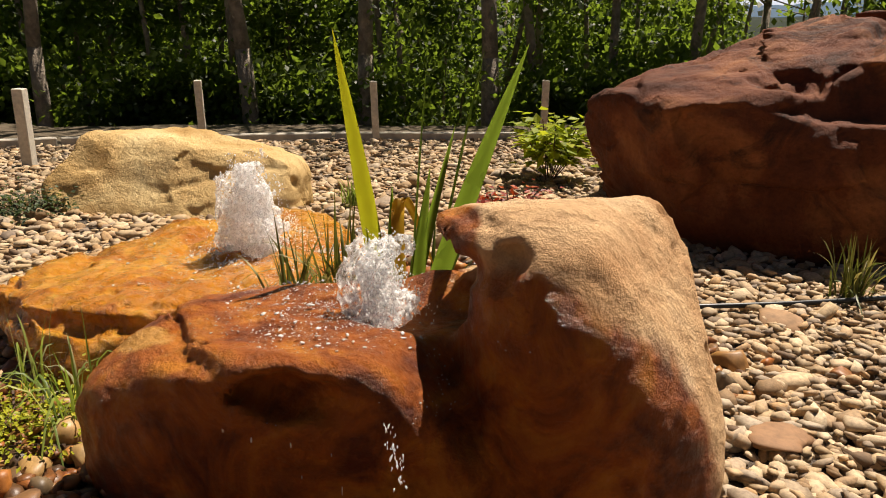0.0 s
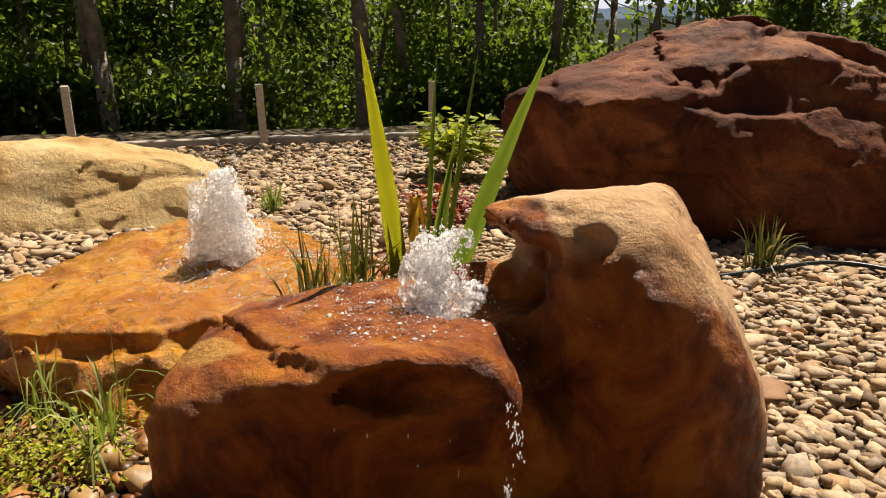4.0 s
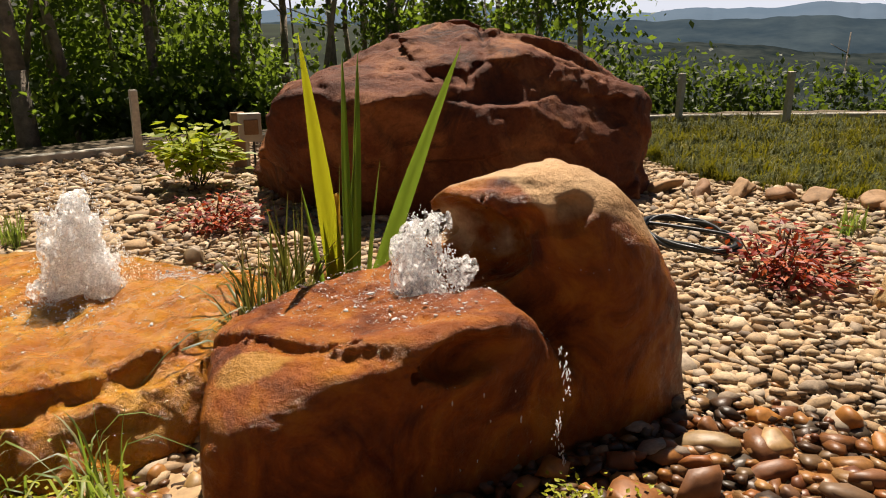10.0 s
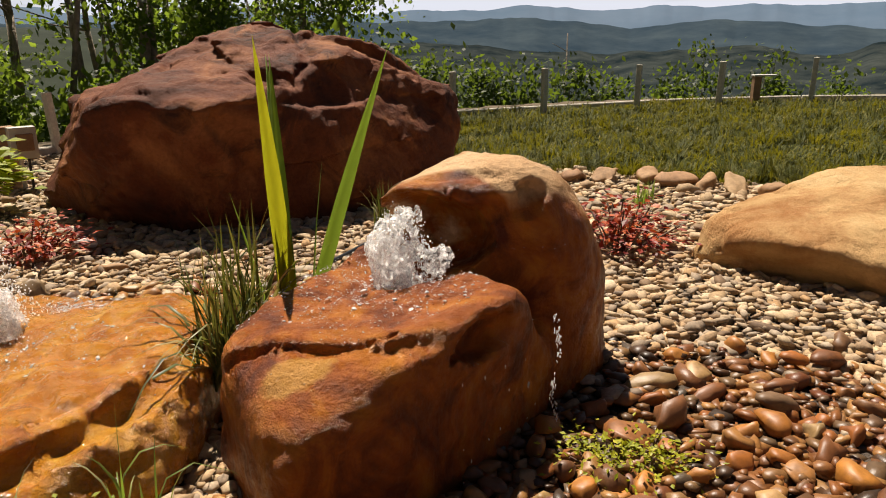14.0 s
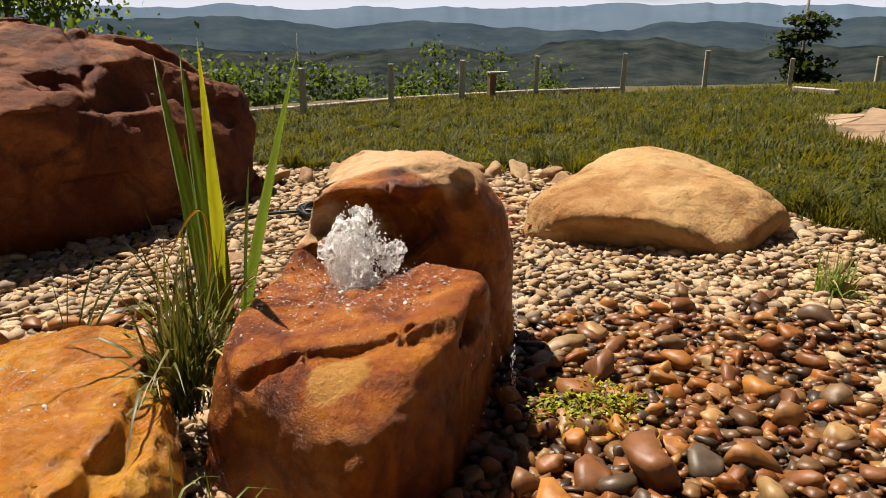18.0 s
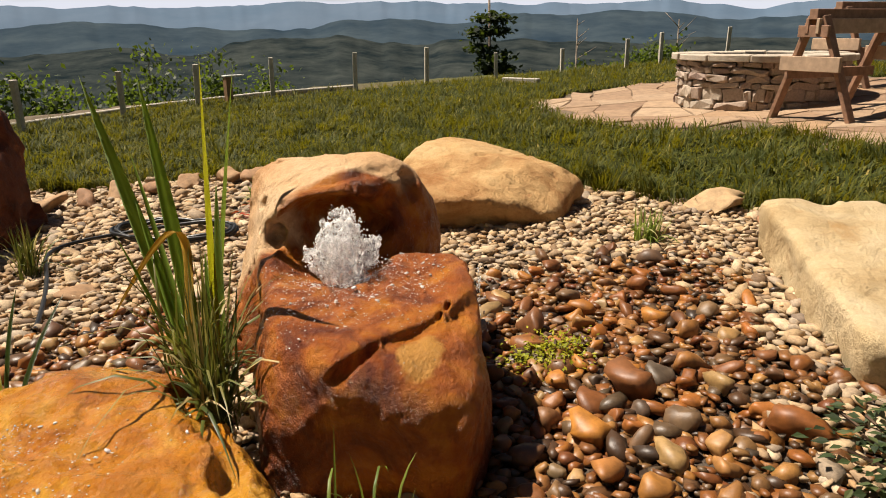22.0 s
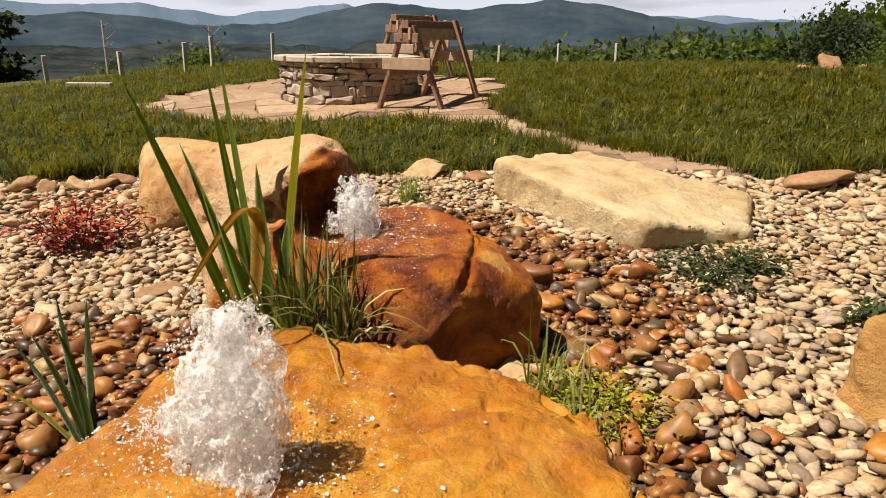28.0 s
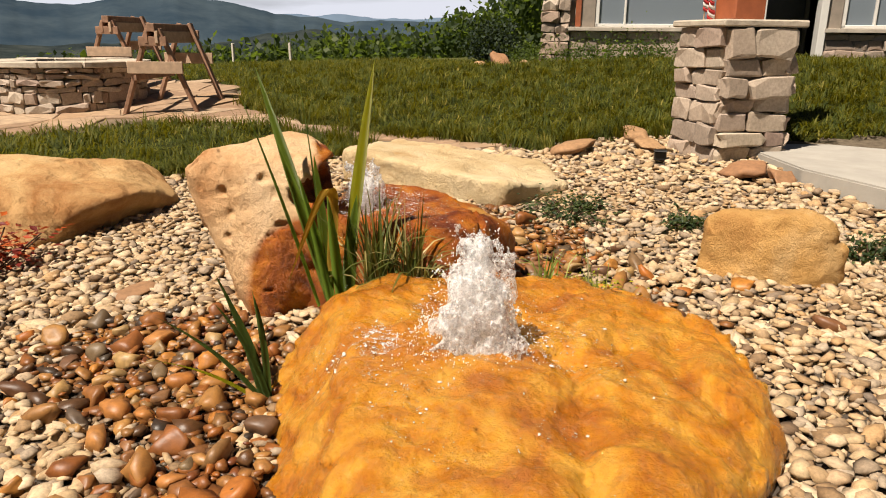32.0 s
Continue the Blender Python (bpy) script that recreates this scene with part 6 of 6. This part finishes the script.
# ---- water ----
def water_mat(name, lo, hi, scale):
    """Broken white water: bright films and beads with clear gaps between them."""
    m, n, links, b = mat(name)
    b.inputs["Base Color"].default_value = (0.95, 0.95, 0.95, 1)
    b.inputs["Roughness"].default_value = 0.1
    b.inputs["IOR"].default_value = 1.33
    v = coords(n)
    f = noise_tex(n, links, v, scale * 0.7, 5, 0.7, 0.6)
    links.new(ramp(n, links, f, [(0.42, (0.0, 0.0, 0.0)), (0.66, (0.5, 0.5, 0.5))]), b.inputs["Transmission Weight"])
    bump(n, links, b, noise_tex(n, links, v, scale * 1.6, 4, 0.65), 0.6, 0.006)
    t = n.new("ShaderNodeBsdfTranslucent")
    t.inputs[0].default_value = (0.95, 0.95, 0.95, 1)
    s = n.new("ShaderNodeMixShader")
    s.inputs[0].default_value = 0.6
    links.new(b.outputs[0], s.inputs[1])
    links.new(t.outputs[0], s.inputs[2])
    gap = n.new("ShaderNodeBsdfTransparent")
    lace = ramp(n, links, noise_tex(n, links, v, scale, 6, 0.75, 0.3), [(lo, (0, 0, 0)), (hi, (1, 1, 1))])
    e = n.new("ShaderNodeMixShader")
    links.new(lace, e.inputs[0])
    links.new(gap.outputs[0], e.inputs[1])
    links.new(s.outputs[0], e.inputs[2])
    links.new(e.outputs[0], n["Material Output"].inputs[0])
    return m


M_WATER = water_mat("foaming_water", 0.22, 0.36, 55)
M_SPRAY = water_mat("water_spray", 0.44, 0.56, 75)
M_DROP = water_mat("water_drops", 0.0, 0.05, 90)
mf, nf, lf, bf = mat("foam_beads")
bf.inputs["Base Color"].default_value, bf.inputs["Roughness"].default_value = (0.9, 0.9, 0.9, 1), 0.08
bf.inputs["Transmission Weight"].default_value = 0.45
M_FOAM = mf


def jet(x0, y0, z0, lobes, seed, label, drops, fall):
    """A plume of broken water made of several lobes, a veil of spray round it, and loose drops."""
    ob = thing("water_jet", label, "water jet", (x0, y0, z0))

    def field(grow, rough):
        def f(x, y, z):
            d = None
            for cx, cy, h, r0, r1 in lobes:
                t = np.clip((z - z0) / h, 0, 1)
                rr = r0 + (r1 - r0) * t ** 0.9 + grow
                ax, ay = x - x0 - cx * (0.4 + 0.6 * t), y - y0 - cy * (0.4 + 0.6 * t)
                up = np.maximum(z - z0 - h + r1, 0)
                k = np.sqrt(ax ** 2 + ay ** 2 + up ** 2) - rr
                d = k if d is None else smin(d, k, 0.025)
            d = d + local(np.abs(d) < 0.1, x, y, z, lambda a, b, c: rough * fbm(a, b, c * 0.55, 13, 3, 0.55, seed) + 0.45 * rough * fbm(a, b, c * 0.7, 50, 3, 0.6, seed + 3))
            return smax(d, z0 - 0.03 - z, 0.01)
        return f
    hi = max(q[2] for q in lobes)
    pad = max(max(abs(q[0]), abs(q[1])) + q[3] for q in lobes) + 0.07
    for name, grow, rough, m in (("plume", -0.018, 0.03, M_WATER), ("spray", 0.006, 0.045, M_SPRAY)):
        v, fc = nets(field(grow, rough), (x0 - pad, y0 - pad, z0 - 0.05), (x0 + pad, y0 + pad, z0 + hi + 0.07), 0.006)
        part(name, raw_mesh(name, v - np.array((x0, y0, z0)), fc, m), None, ob)
    r = np.random.default_rng(int(seed * 10))
    k = drops
    q = r.integers(0, len(lobes), k)
    lb = np.array(lobes)[q]
    a, hh = r.uniform(0, 2 * np.pi, k), r.uniform(0, 1.05, k) ** 1.4
    rad = lb[:, 3] * (1 - 0.4 * hh) + np.abs(r.normal(0, 1, k)) * (0.008 + fall * (1 - hh) ** 2)
    vv, ff = pebbles(lb[:, 0] + np.cos(a) * rad, lb[:, 1] + np.sin(a) * rad, 0.006 + hh * lb[:, 2] * 1.02, r.uniform(0.0018, 0.006, k), tiny, r, (0.7, 1.6), 0.0)
    tagged(part("mist", raw_mesh("mist", vv, ff, M_DROP), None, ob), kind="stuff")
    return ob


jet(0.10, 0.34, 0.415, [(0.0, 0.0, 0.165, 0.05, 0.026), (0.03, -0.02, 0.135, 0.04, 0.02), (0.05, -0.035, 0.07, 0.034, 0.018)], 1.3, "small white bubbling jet of water on the rust-brown stone", 900, 0.035)
jet(-0.90, 0.94, 0.215, [(0.0, 0.0, 0.35, 0.098, 0.036), (0.03, 0.05, 0.27, 0.08, 0.03), (-0.03, -0.02, 0.2, 0.1, 0.03), (0.06, 0.10, 0.12, 0.07, 0.03)], 2.7, "taller white foaming jet of water on the golden stone", 1800, 0.07)


SPLASH = (-0.66, 1.02)


def splashes(name, label, f, centre, spread, n, seed, low, high):
    """Beads and ripples of water lying on a stone: each is set down on its skin."""
    r = np.random.default_rng(seed)
    x, y = centre[0] + r.normal(0, spread[0], n), centre[1] + r.normal(0, spread[1], n)
    zs = np.linspace(high, low, 60)
    inside_at = np.stack([f(x, y, np.full(n, q)) < 0 for q in zs], 1)
    hit = inside_at.any(1)
    z = zs[inside_at.argmax(1)]
    x, y, z = x[hit], y[hit], z[hit]
    v, fc = pebbles(x, y, z + 0.001, r.uniform(0.002, 0.006, len(x)) * (1 + 1.6 * (r.random(len(x)) > 0.94)), tiny, r, (0.2, 0.5), 0.2)
    ob = new(name, raw_mesh(name, v, fc, M_FOAM))
    tagged(ob, label, "water", kind="stuff")


splashes("splashing_water", "beads and ripples of water on the golden stone", yellow_stone, (-0.86, 0.98), (0.24, 0.24), 3200, 5, 0.1, 0.36)
splashes("splashing_water", "beads and ripples of water on the rust-brown stone", fountain_stone, (0.02, 0.25), (0.2, 0.15), 2200, 6, 0.3, 0.47)

splashes("splashing_water", "white patch of splashed water on the golden stone", yellow_stone, (SPLASH[0], SPLASH[1]), (0.055, 0.07), 1300, 8, 0.1, 0.36)
# water dripping off the south side of the fountain stone
r = np.random.default_rng(77)
k = 110
dz = r.uniform(0.0, 0.37, k)
dx = 0.37 + 0.012 * np.sin(dz * 30) + r.normal(0, 0.006, k)
dx[:14] = r.uniform(0.0, 0.3, 14)
dy = 0.27 * dx - 0.085 - r.uniform(0, 0.012, k)
v, fc = pebbles(dx, dy - 0.02, dz, r.uniform(0.002, 0.0045, k), tiny, r, (1.5, 5.0), 0.0)
drip = new("falling_drops", raw_mesh("falling_drops", v, fc, M_DROP))
tagged(drip, "clear drops falling from the fountain stone", "water", kind="stuff")


# ---- woods and trees ----
M_BARK = plain_mat("bark", (0.234, 0.1911, 0.1482), 0.95, 0.45, 7, 0.9, dist=0.03)
M_LEAF = leaf_mat("leaves", [(0.0, (0.005, 0.011, 0.003)), (0.4, (0.017, 0.034, 0.006)), (0.68, (0.062, 0.098, 0.014)), (1.0, (0.22, 0.28, 0.04))], 0.45, 0.5, 0.7, 1.0)
M_WOODS = leaf_mat("slope_leaves", [(0.0, (0.008, 0.016, 0.005)), (0.55, (0.024, 0.042, 0.009)), (1.0, (0.085, 0.11, 0.02))], 0.3, 0.6, 0.6, 0.25)
# darker leaf copy for the deep woods: their shade is put into the colour
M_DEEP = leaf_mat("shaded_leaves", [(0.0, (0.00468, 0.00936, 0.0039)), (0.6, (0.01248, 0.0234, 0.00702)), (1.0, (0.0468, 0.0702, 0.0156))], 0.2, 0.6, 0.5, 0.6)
M_PINE = leaf_mat("pine_needles", [(0.0, (0.00624, 0.01404, 0.0078)), (1.0, (0.0195, 0.0351, 0.0156))], 0.1, 0.7)
LEAF_V = np.array([(0, 0, 0), (0.32, 0.45, 0.06), (0, 1, 0), (-0.32, 0.45, 0.06)])


def leaves_at(points, size, rng, tilt=0.9):
    """A pointed leaf at each point, turned at random, as arrays of quads."""
    k = len(points)
    s = size * rng.uniform(0.6, 1.35, k)[:, None, None]
    a, e, o = rng.uniform(0, 2 * np.pi, k), rng.normal(0, tilt, k), rng.normal(0, 0.7, k)
    p = np.repeat(LEAF_V[None], k, 0) * s
    x, y, z = p[:, :, 0], p[:, :, 1], p[:, :, 2]
    co, so = np.cos(o)[:, None], np.sin(o)[:, None]
    x, z = x * co - z * so, x * so + z * co
    ce, se = np.cos(e)[:, None], np.sin(e)[:, None]
    y, z = y * ce - z * se, y * se + z * ce
    ca, sa = np.cos(a)[:, None], np.sin(a)[:, None]
    x, y = x * ca - y * sa, x * sa + y * ca
    v = np.stack([x, y, z], -1) + points[:, None, :]
    return v.reshape(-1, 3), np.arange(4 * k).reshape(-1, 4)


def clumps(centres, radii, per, rng, flat=0.7):
    """Points spread round clump centres."""
    k = len(centres)
    d = rng.normal(0, 1, (k, per, 3)) * np.asarray(radii)[:, None, None] * (1, 1, flat)
    return (centres[:, None, :] + d).reshape(-1, 3)


def limb(bm, p, q, r0, r1, n=7):
    p, q = Vector(p), Vector(q)
    d = (q - p)
    m = d.to_track_quat("Z", "Y").to_matrix().to_4x4()
    m.translation = (p + q) / 2
    bmesh.ops.create_cone(bm, cap_ends=True, segments=n, radius1=r0, radius2=r1, depth=d.length, matrix=m)


def spot(yaw, r, eye=(0.0, -1.0)):
    a = radians(-yaw)
    return eye[0] + math.sin(a) * r, eye[1] + math.cos(a) * r


def in_gap(x, y, z, rg):
    """Where the woods open on the sky: ragged gaps between the crowns."""
    yaw = np.degrees(np.arctan2(-(x - 0.2), y + 1.2))
    open_sky = np.zeros(len(x), bool)
    for mid, half, low in ((3.6, 2.0, 0.75), (-6.6, 1.2, 0.95), (-12.8, 1.0, 1.0), (-19.5, 1.0, 1.3)):
        open_sky |= (np.abs(yaw - mid) < half * rg.uniform(0.5, 1.15, len(x))) & (z > low + rg.uniform(-0.2, 0.2, len(x)))
    return open_sky


def tree(yaw, r, girth, height, seed, lean=0.0, crown=True, low=2.2):
    rr = random.Random(seed)
    rg = np.random.default_rng(seed)
    x, y = spot(yaw, r)
    z = float(land_z(np.array(x), np.array(y))) - 0.2
    ob = thing("tree", "tall woodland tree with a grey-brown trunk and green crown", "tree", (x, y, z), group="trees behind the terrace")
    bm = bmesh.new()
    p, rad = Vector((0, 0, 0)), girth / 2
    n = 6
    tops = []
    for i in range(n):
        q = p + Vector((lean + rr.gauss(0, 0.04), rr.gauss(0, 0.04), 1)) * (height / n)
        limb(bm, p, q, rad * 1.02, rad * 0.84, 10)
        rad *= 0.84
        if i >= 1:
            for _ in range(2):
                a = rr.uniform(0, 2 * math.pi)
                tip = q + Vector((math.cos(a), math.sin(a), rr.uniform(0.1, 0.7))) * rr.uniform(0.8, 1.9)
                limb(bm, q, tip, rad * 0.35, rad * 0.1, 6)
                tops.append(tip)
        p = q
    tops.append(p)
    part("trunk", bm, M_BARK, ob, smooth=True)
    c = np.array([t[:] for t in tops])
    c = np.concatenate([c, c + rg.normal(0, 0.6, c.shape), c + rg.normal(0, 0.8, c.shape)])
    c[:, 2] = np.maximum(c[:, 2], low)
    pts = clumps(c, rg.uniform(0.2, 0.5, len(c)), 85, rg)
    pts = pts[(pts[:, 2] < 3.0) | (rg.random(len(pts)) < 0.35)]
    pts = pts[~in_gap(pts[:, 0] + x, pts[:, 1] + y, pts[:, 2] + z, rg)]
    v, f = leaves_at(pts, 0.115, rg)
    part("crown", raw_mesh("crown", v, f, M_LEAF), None, ob)
    return ob


TREES = [(62, 9.6, 0.16, 7), (55.4, 9.9, 0.2, 7.5), (52, 12.5, 0.16, 8), (48, 11, 0.1, 6.5), (41.8, 10.4, 0.16, 7.5), (40.3, 9.9, 0.25, 8), (38, 12.5, 0.13, 8), (31.2, 10.0, 0.26, 8), (30, 13, 0.16, 8), (28.5, 11, 0.11, 6.5), (21, 10.2, 0.28, 8), (18, 13, 0.15, 7.5), (17.2, 10.8, 0.17, 7.5), (12.5, 11.2, 0.17, 7), (6.6, 11.0, 0.18, 8), (2.5, 12.5, 0.16, 7.5),
         (-1.5, 11.6, 0.14, 7.5), (-3.5, 12.6, 0.12, 7), (-5.5, 11.5, 0.2, 8), (-8, 12.5, 0.11, 6.5), (-9.6, 13.2, 0.12, 6.5), (-11, 11.6, 0.18, 7.5), (-14.5, 12.5, 0.12, 6.5), (-16, 13.5, 0.12, 6.5), (-17.5, 11.8, 0.16, 7), (-21.5, 12.5, 0.15, 6.5)]
for k, (yw, rd, gi, he) in enumerate(TREES):
    tree(yw, rd, gi, he, 100 + k, random.Random(k).gauss(0, 0.05), low=1.5 if yw > -4 else 0.7)

# low boughs hanging at the edge of the woods
rg = np.random.default_rng(87)


BOUGHS = [(-8, 11.5, 1.25, 0.8), (-11, 11.8, 1.1, 0.9), (-13.5, 11.2, 1.35, 0.8), (-15.5, 12.2, 0.9, 0.9), (-17.5, 11.5, 1.4, 0.7), (-21.5, 11.8, 1.6, 0.5), (-14, 13.5, 0.6, 0.8), (-5, 12, 1.4, 0.6)]


def bough(x, y, z, reach, seed):
    rr = np.random.default_rng(seed)
    ob = thing("bough", "leafy bough reaching out from the edge of the woods", "bough", (x, y, z), group="boughs at the woods' edge")
    bm = bmesh.new()
    tips = []
    for k in range(7):
        a, q = rr.uniform(0, 2 * np.pi), rr.uniform(0.3, 1.0) * reach
        tip = (math.cos(a) * q, math.sin(a) * q * 0.6, rr.normal(0.05, 0.22))
        limb(bm, (0, 0.3, 0.5), tip, 0.02, 0.006, 5)
        tips.append(tip)
    tagged(part("twigs", bm, M_BARK, ob), kind="stuff")
    c = np.array(tips)
    c = np.concatenate([c, c * 0.7 + rr.normal(0, 0.12, c.shape), c + rr.normal(0, 0.15, c.shape)])
    v, f = leaves_at(clumps(c, rr.uniform(0.08, 0.2, len(c)), 34, rr), 0.095, rr)
    tagged(part("leaves", raw_mesh("leaves", v, f, M_LEAF), None, ob), kind="stuff")


for k, (yw, rd, zz, re) in enumerate(BOUGHS):
    bough(*spot(yw, rd), zz, re, 500 + k)

# undergrowth and saplings behind the kerb
rg = np.random.default_rng(88)


def thicket(n, yaw, rad, height, keep):
    """Clump centres in a belt of woods, bunched into bushes and boughs with gaps between."""
    yw, r0, h = rg.uniform(*yaw, n), rg.uniform(*rad, n), rg.uniform(0, 1, n)
    a = np.radians(-yw)
    x, y = np.sin(a) * r0, -1.0 + np.cos(a) * r0
    z = land_z(x, y) + h * height
    ok = fbm(x, y, z, 0.75, 3, 0.55, 12.0) > keep
    return np.stack([x, y, z], 1)[ok]


c = np.concatenate([thicket(4700, (3, 68), (11.0, 16.0), 3.6, 0.2), thicket(900, (-7, 68), (9.9, 11.5), 0.9, 0.05), thicket(420, (-25, -6), (11.5, 15), 2.4, 0.15), thicket(300, (-30, -6), (11, 15), 1.0, 0.0)])
pts = clumps(c, rg.uniform(0.1, 0.34, len(c)), 62, rg)
v, f = leaves_at(pts[~in_gap(pts[:, 0], pts[:, 1], pts[:, 2], rg)], 0.118, rg)
tagged(new("undergrowth", raw_mesh("undergrowth", v, f, M_LEAF)), "dense green undergrowth and saplings in front of the woods", "undergrowth", kind="stuff")
bm = bmesh.new()
for k in range(60):
    x, y = spot(rg.uniform(-10, 68), rg.uniform(11, 19))
    z = float(land_z(np.array(x), np.array(y))) - 0.1
    limb(bm, (x, y, z), (x + rg.normal(0, 0.5), y + rg.normal(0, 0.5), z + rg.uniform(4, 6)), rg.uniform(0.03, 0.07), 0.02, 7)
tagged(new("saplings", bm_mesh("saplings", bm, M_BARK, True)), "thin dark sapling stems in the woods", "saplings", kind="stuff")
# the deep woods behind, thick, with their shade put into the dark leaf colour
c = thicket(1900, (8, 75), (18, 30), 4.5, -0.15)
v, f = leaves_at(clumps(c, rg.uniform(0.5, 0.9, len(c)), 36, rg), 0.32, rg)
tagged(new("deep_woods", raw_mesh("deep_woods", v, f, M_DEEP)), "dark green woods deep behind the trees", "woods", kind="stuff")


def bush(yaw, r, top, radius, n, seed, material=M_WOODS, size=0.15, eye=(-1.0, -0.8), label="green bush growing on the slope below the fence"):
    rg = np.random.default_rng(seed)
    x, y = spot(yaw, r, eye)
    z = float(land_z(np.array(x), np.array(y)))
    ob = thing("bush", label, "bush", (x, y, z), group="bushes below the fence")
    h = max(0.25, top - z)
    bm = bmesh.new()
    c = []
    for k in range(n):
        a, q = rg.uniform(0, 2 * np.pi), math.sqrt(rg.random()) * radius
        tip = (math.cos(a) * q, math.sin(a) * q, h * (1 - 0.5 * (q / radius) ** 2) * rg.uniform(0.45, 1.0))
        if k % 2 == 0:
            limb(bm, (0, 0, -0.1), tip, 0.02, 0.006, 5)
        c.append(tip)
    part("stems", bm, M_BARK, ob)
    c = np.array(c)
    v, f = leaves_at(clumps(c, rg.uniform(0.12, 0.3, len(c)), 90, rg), size * 0.72, rg)
    part("leaves", raw_mesh("leaves", v, f, material), None, ob)


for k, (yw, rd, tp, ra) in enumerate(((-29, 12.5, 0.62, 0.6), (-32.5, 13, 0.55, 0.8), (-36, 13.5, 0.45, 0.7), (-39.5, 13.5, 0.5, 0.8), (-43, 14.5, 0.5, 0.8), (-46, 15, 0.6, 0.6), (-50, 15, 0.5, 0.9), (-53, 15.5, 1.0, 1.1), (-57, 16, 0.75, 0.7), (-61, 17, 0.4, 0.7), (-90, 19, 0.55, 0.6), (-91.8, 18, 0.75, 0.5), (-86, 21, 0.3, 0.8), (-83, 22, 0.25, 0.8))):
    bush(yw, rd, tp, ra, 95, 200 + k)

# the lone pine and bare snags
px, py = spot(-79.2, 22, (-1.39, -0.86))
pz = float(land_z(np.array(px), np.array(py)))
pine = thing("pine_tree", "dark ragged pine tree standing alone below the lawn", "tree", (px, py, pz))
bm = bmesh.new()
ptop = 2.05 - pz
limb(bm, (0, 0, -0.2), (0.05, 0, ptop * 0.6), 0.14, 0.09, 9)
limb(bm, (0.05, 0, ptop * 0.6), (0, 0.05, ptop), 0.09, 0.03, 9)
rg = np.random.default_rng(9)
c = []
for k in range(46):
    h = rg.uniform(0.15, 1.0)
    a = rg.uniform(0, 2 * np.pi)
    l = (1.35 - 0.95 * h) * rg.uniform(0.5, 1.0) * (0.75 if h > 0.9 else 1.0)
    tip = np.array((math.cos(a) * l, math.sin(a) * l, ptop * h + rg.uniform(-0.1, 0.1)))
    limb(bm, (0, 0, ptop * h - 0.05), tip, 0.025, 0.008, 5)
    for s in (0.55, 0.8, 1.0):
        c.append(tip * (s, s, 1))
part("trunk", bm, M_BARK, pine, smooth=True)
c = np.array(c)
v, f = leaves_at(clumps(c, np.full(len(c), 0.2), 80, rg, 0.35), 0.17, rg, 0.5)
part("crown", raw_mesh("crown", v, f, M_PINE), None, pine)
for yw, top, sd in ((-85.8, 1.35, 1), (-93.2, 1.3, 2), (-42.5, 1.0, 3)):
    x, y = spot(yw, 21, (-1.4, -0.86))
    z = float(land_z(np.array(x), np.array(y)))
    sn = new("bare_tree")
    bm = bmesh.new()
    rr = random.Random(sd)
    limb(bm, (0, 0, -0.2), (0.05, 0.03, top - z), 0.06, 0.015, 7)
    for k in range(14):
        h = rr.uniform(0.5, 0.98) * (top - z)
        a = rr.uniform(0, 2 * math.pi)
        l = rr.uniform(0.15, 0.55)
        limb(bm, (0.03, 0.02, h), (math.cos(a) * l, math.sin(a) * l, h + l * rr.uniform(0.3, 1.1)), 0.014, 0.005, 5)
    bpy.data.objects.remove(sn)
    sn = new("bare_tree", bm_mesh("bare_tree", bm, M_BARK, True))
    sn.matrix_world = pose(x, y, z)
    tagged(sn, "bare dead tree with thin twigs below the lawn", "tree")

# wooded slope beyond the lawn, towards the house
c, per = [], 30
for k in range(2400):
    yw = rg.uniform(-153, -108)
    top = np.interp(yw, [-153, -149, -146, -142, -138, -132, -124, -116, -108], [4.4, 3.6, 2.3, 1.1, 0.5, 0.1, -0.3, -0.8, -1.8]) + 0.5 * math.sin(yw * 2.3) * math.sin(yw * 0.9)
    r0 = rg.uniform(38, 60)
    x, y = spot(yw, r0, (-2.0, 2.0))
    c.append((x, y, top - (r0 - 38) * 0.03 - 3.5 * rg.uniform(0.0, 1.0) ** 1.5))
c = np.array(c)
v, f = leaves_at(clumps(c, rg.uniform(0.3, 0.8, len(c)), per, rg), 0.4, rg)
tagged(new("far_woods", raw_mesh("far_woods", v, f, M_WOODS)), "green wooded slope beyond the lawn", "woods", kind="stuff")
bush(-147.2, 15.5, 1.4, 0.3, 50, 300, M_PINE, 0.1, (-2.0, 2.59), "dark green conifer bush beside the house")
for k, (yw, rd, tp) in enumerate(((-149.5, 14.2, 0.8), (-151.5, 13.8, 0.74), (-154, 13.2, 0.72), (-156.5, 12.9, 0.7), (-159, 12.8, 0.7))):
    bush(yw, rd, tp, 0.3, 14, 310 + k, M_LEAF if k % 2 else M_WOODS, 0.06, (-2.0, 2.59), "leafy flower bed plants by the house wall")
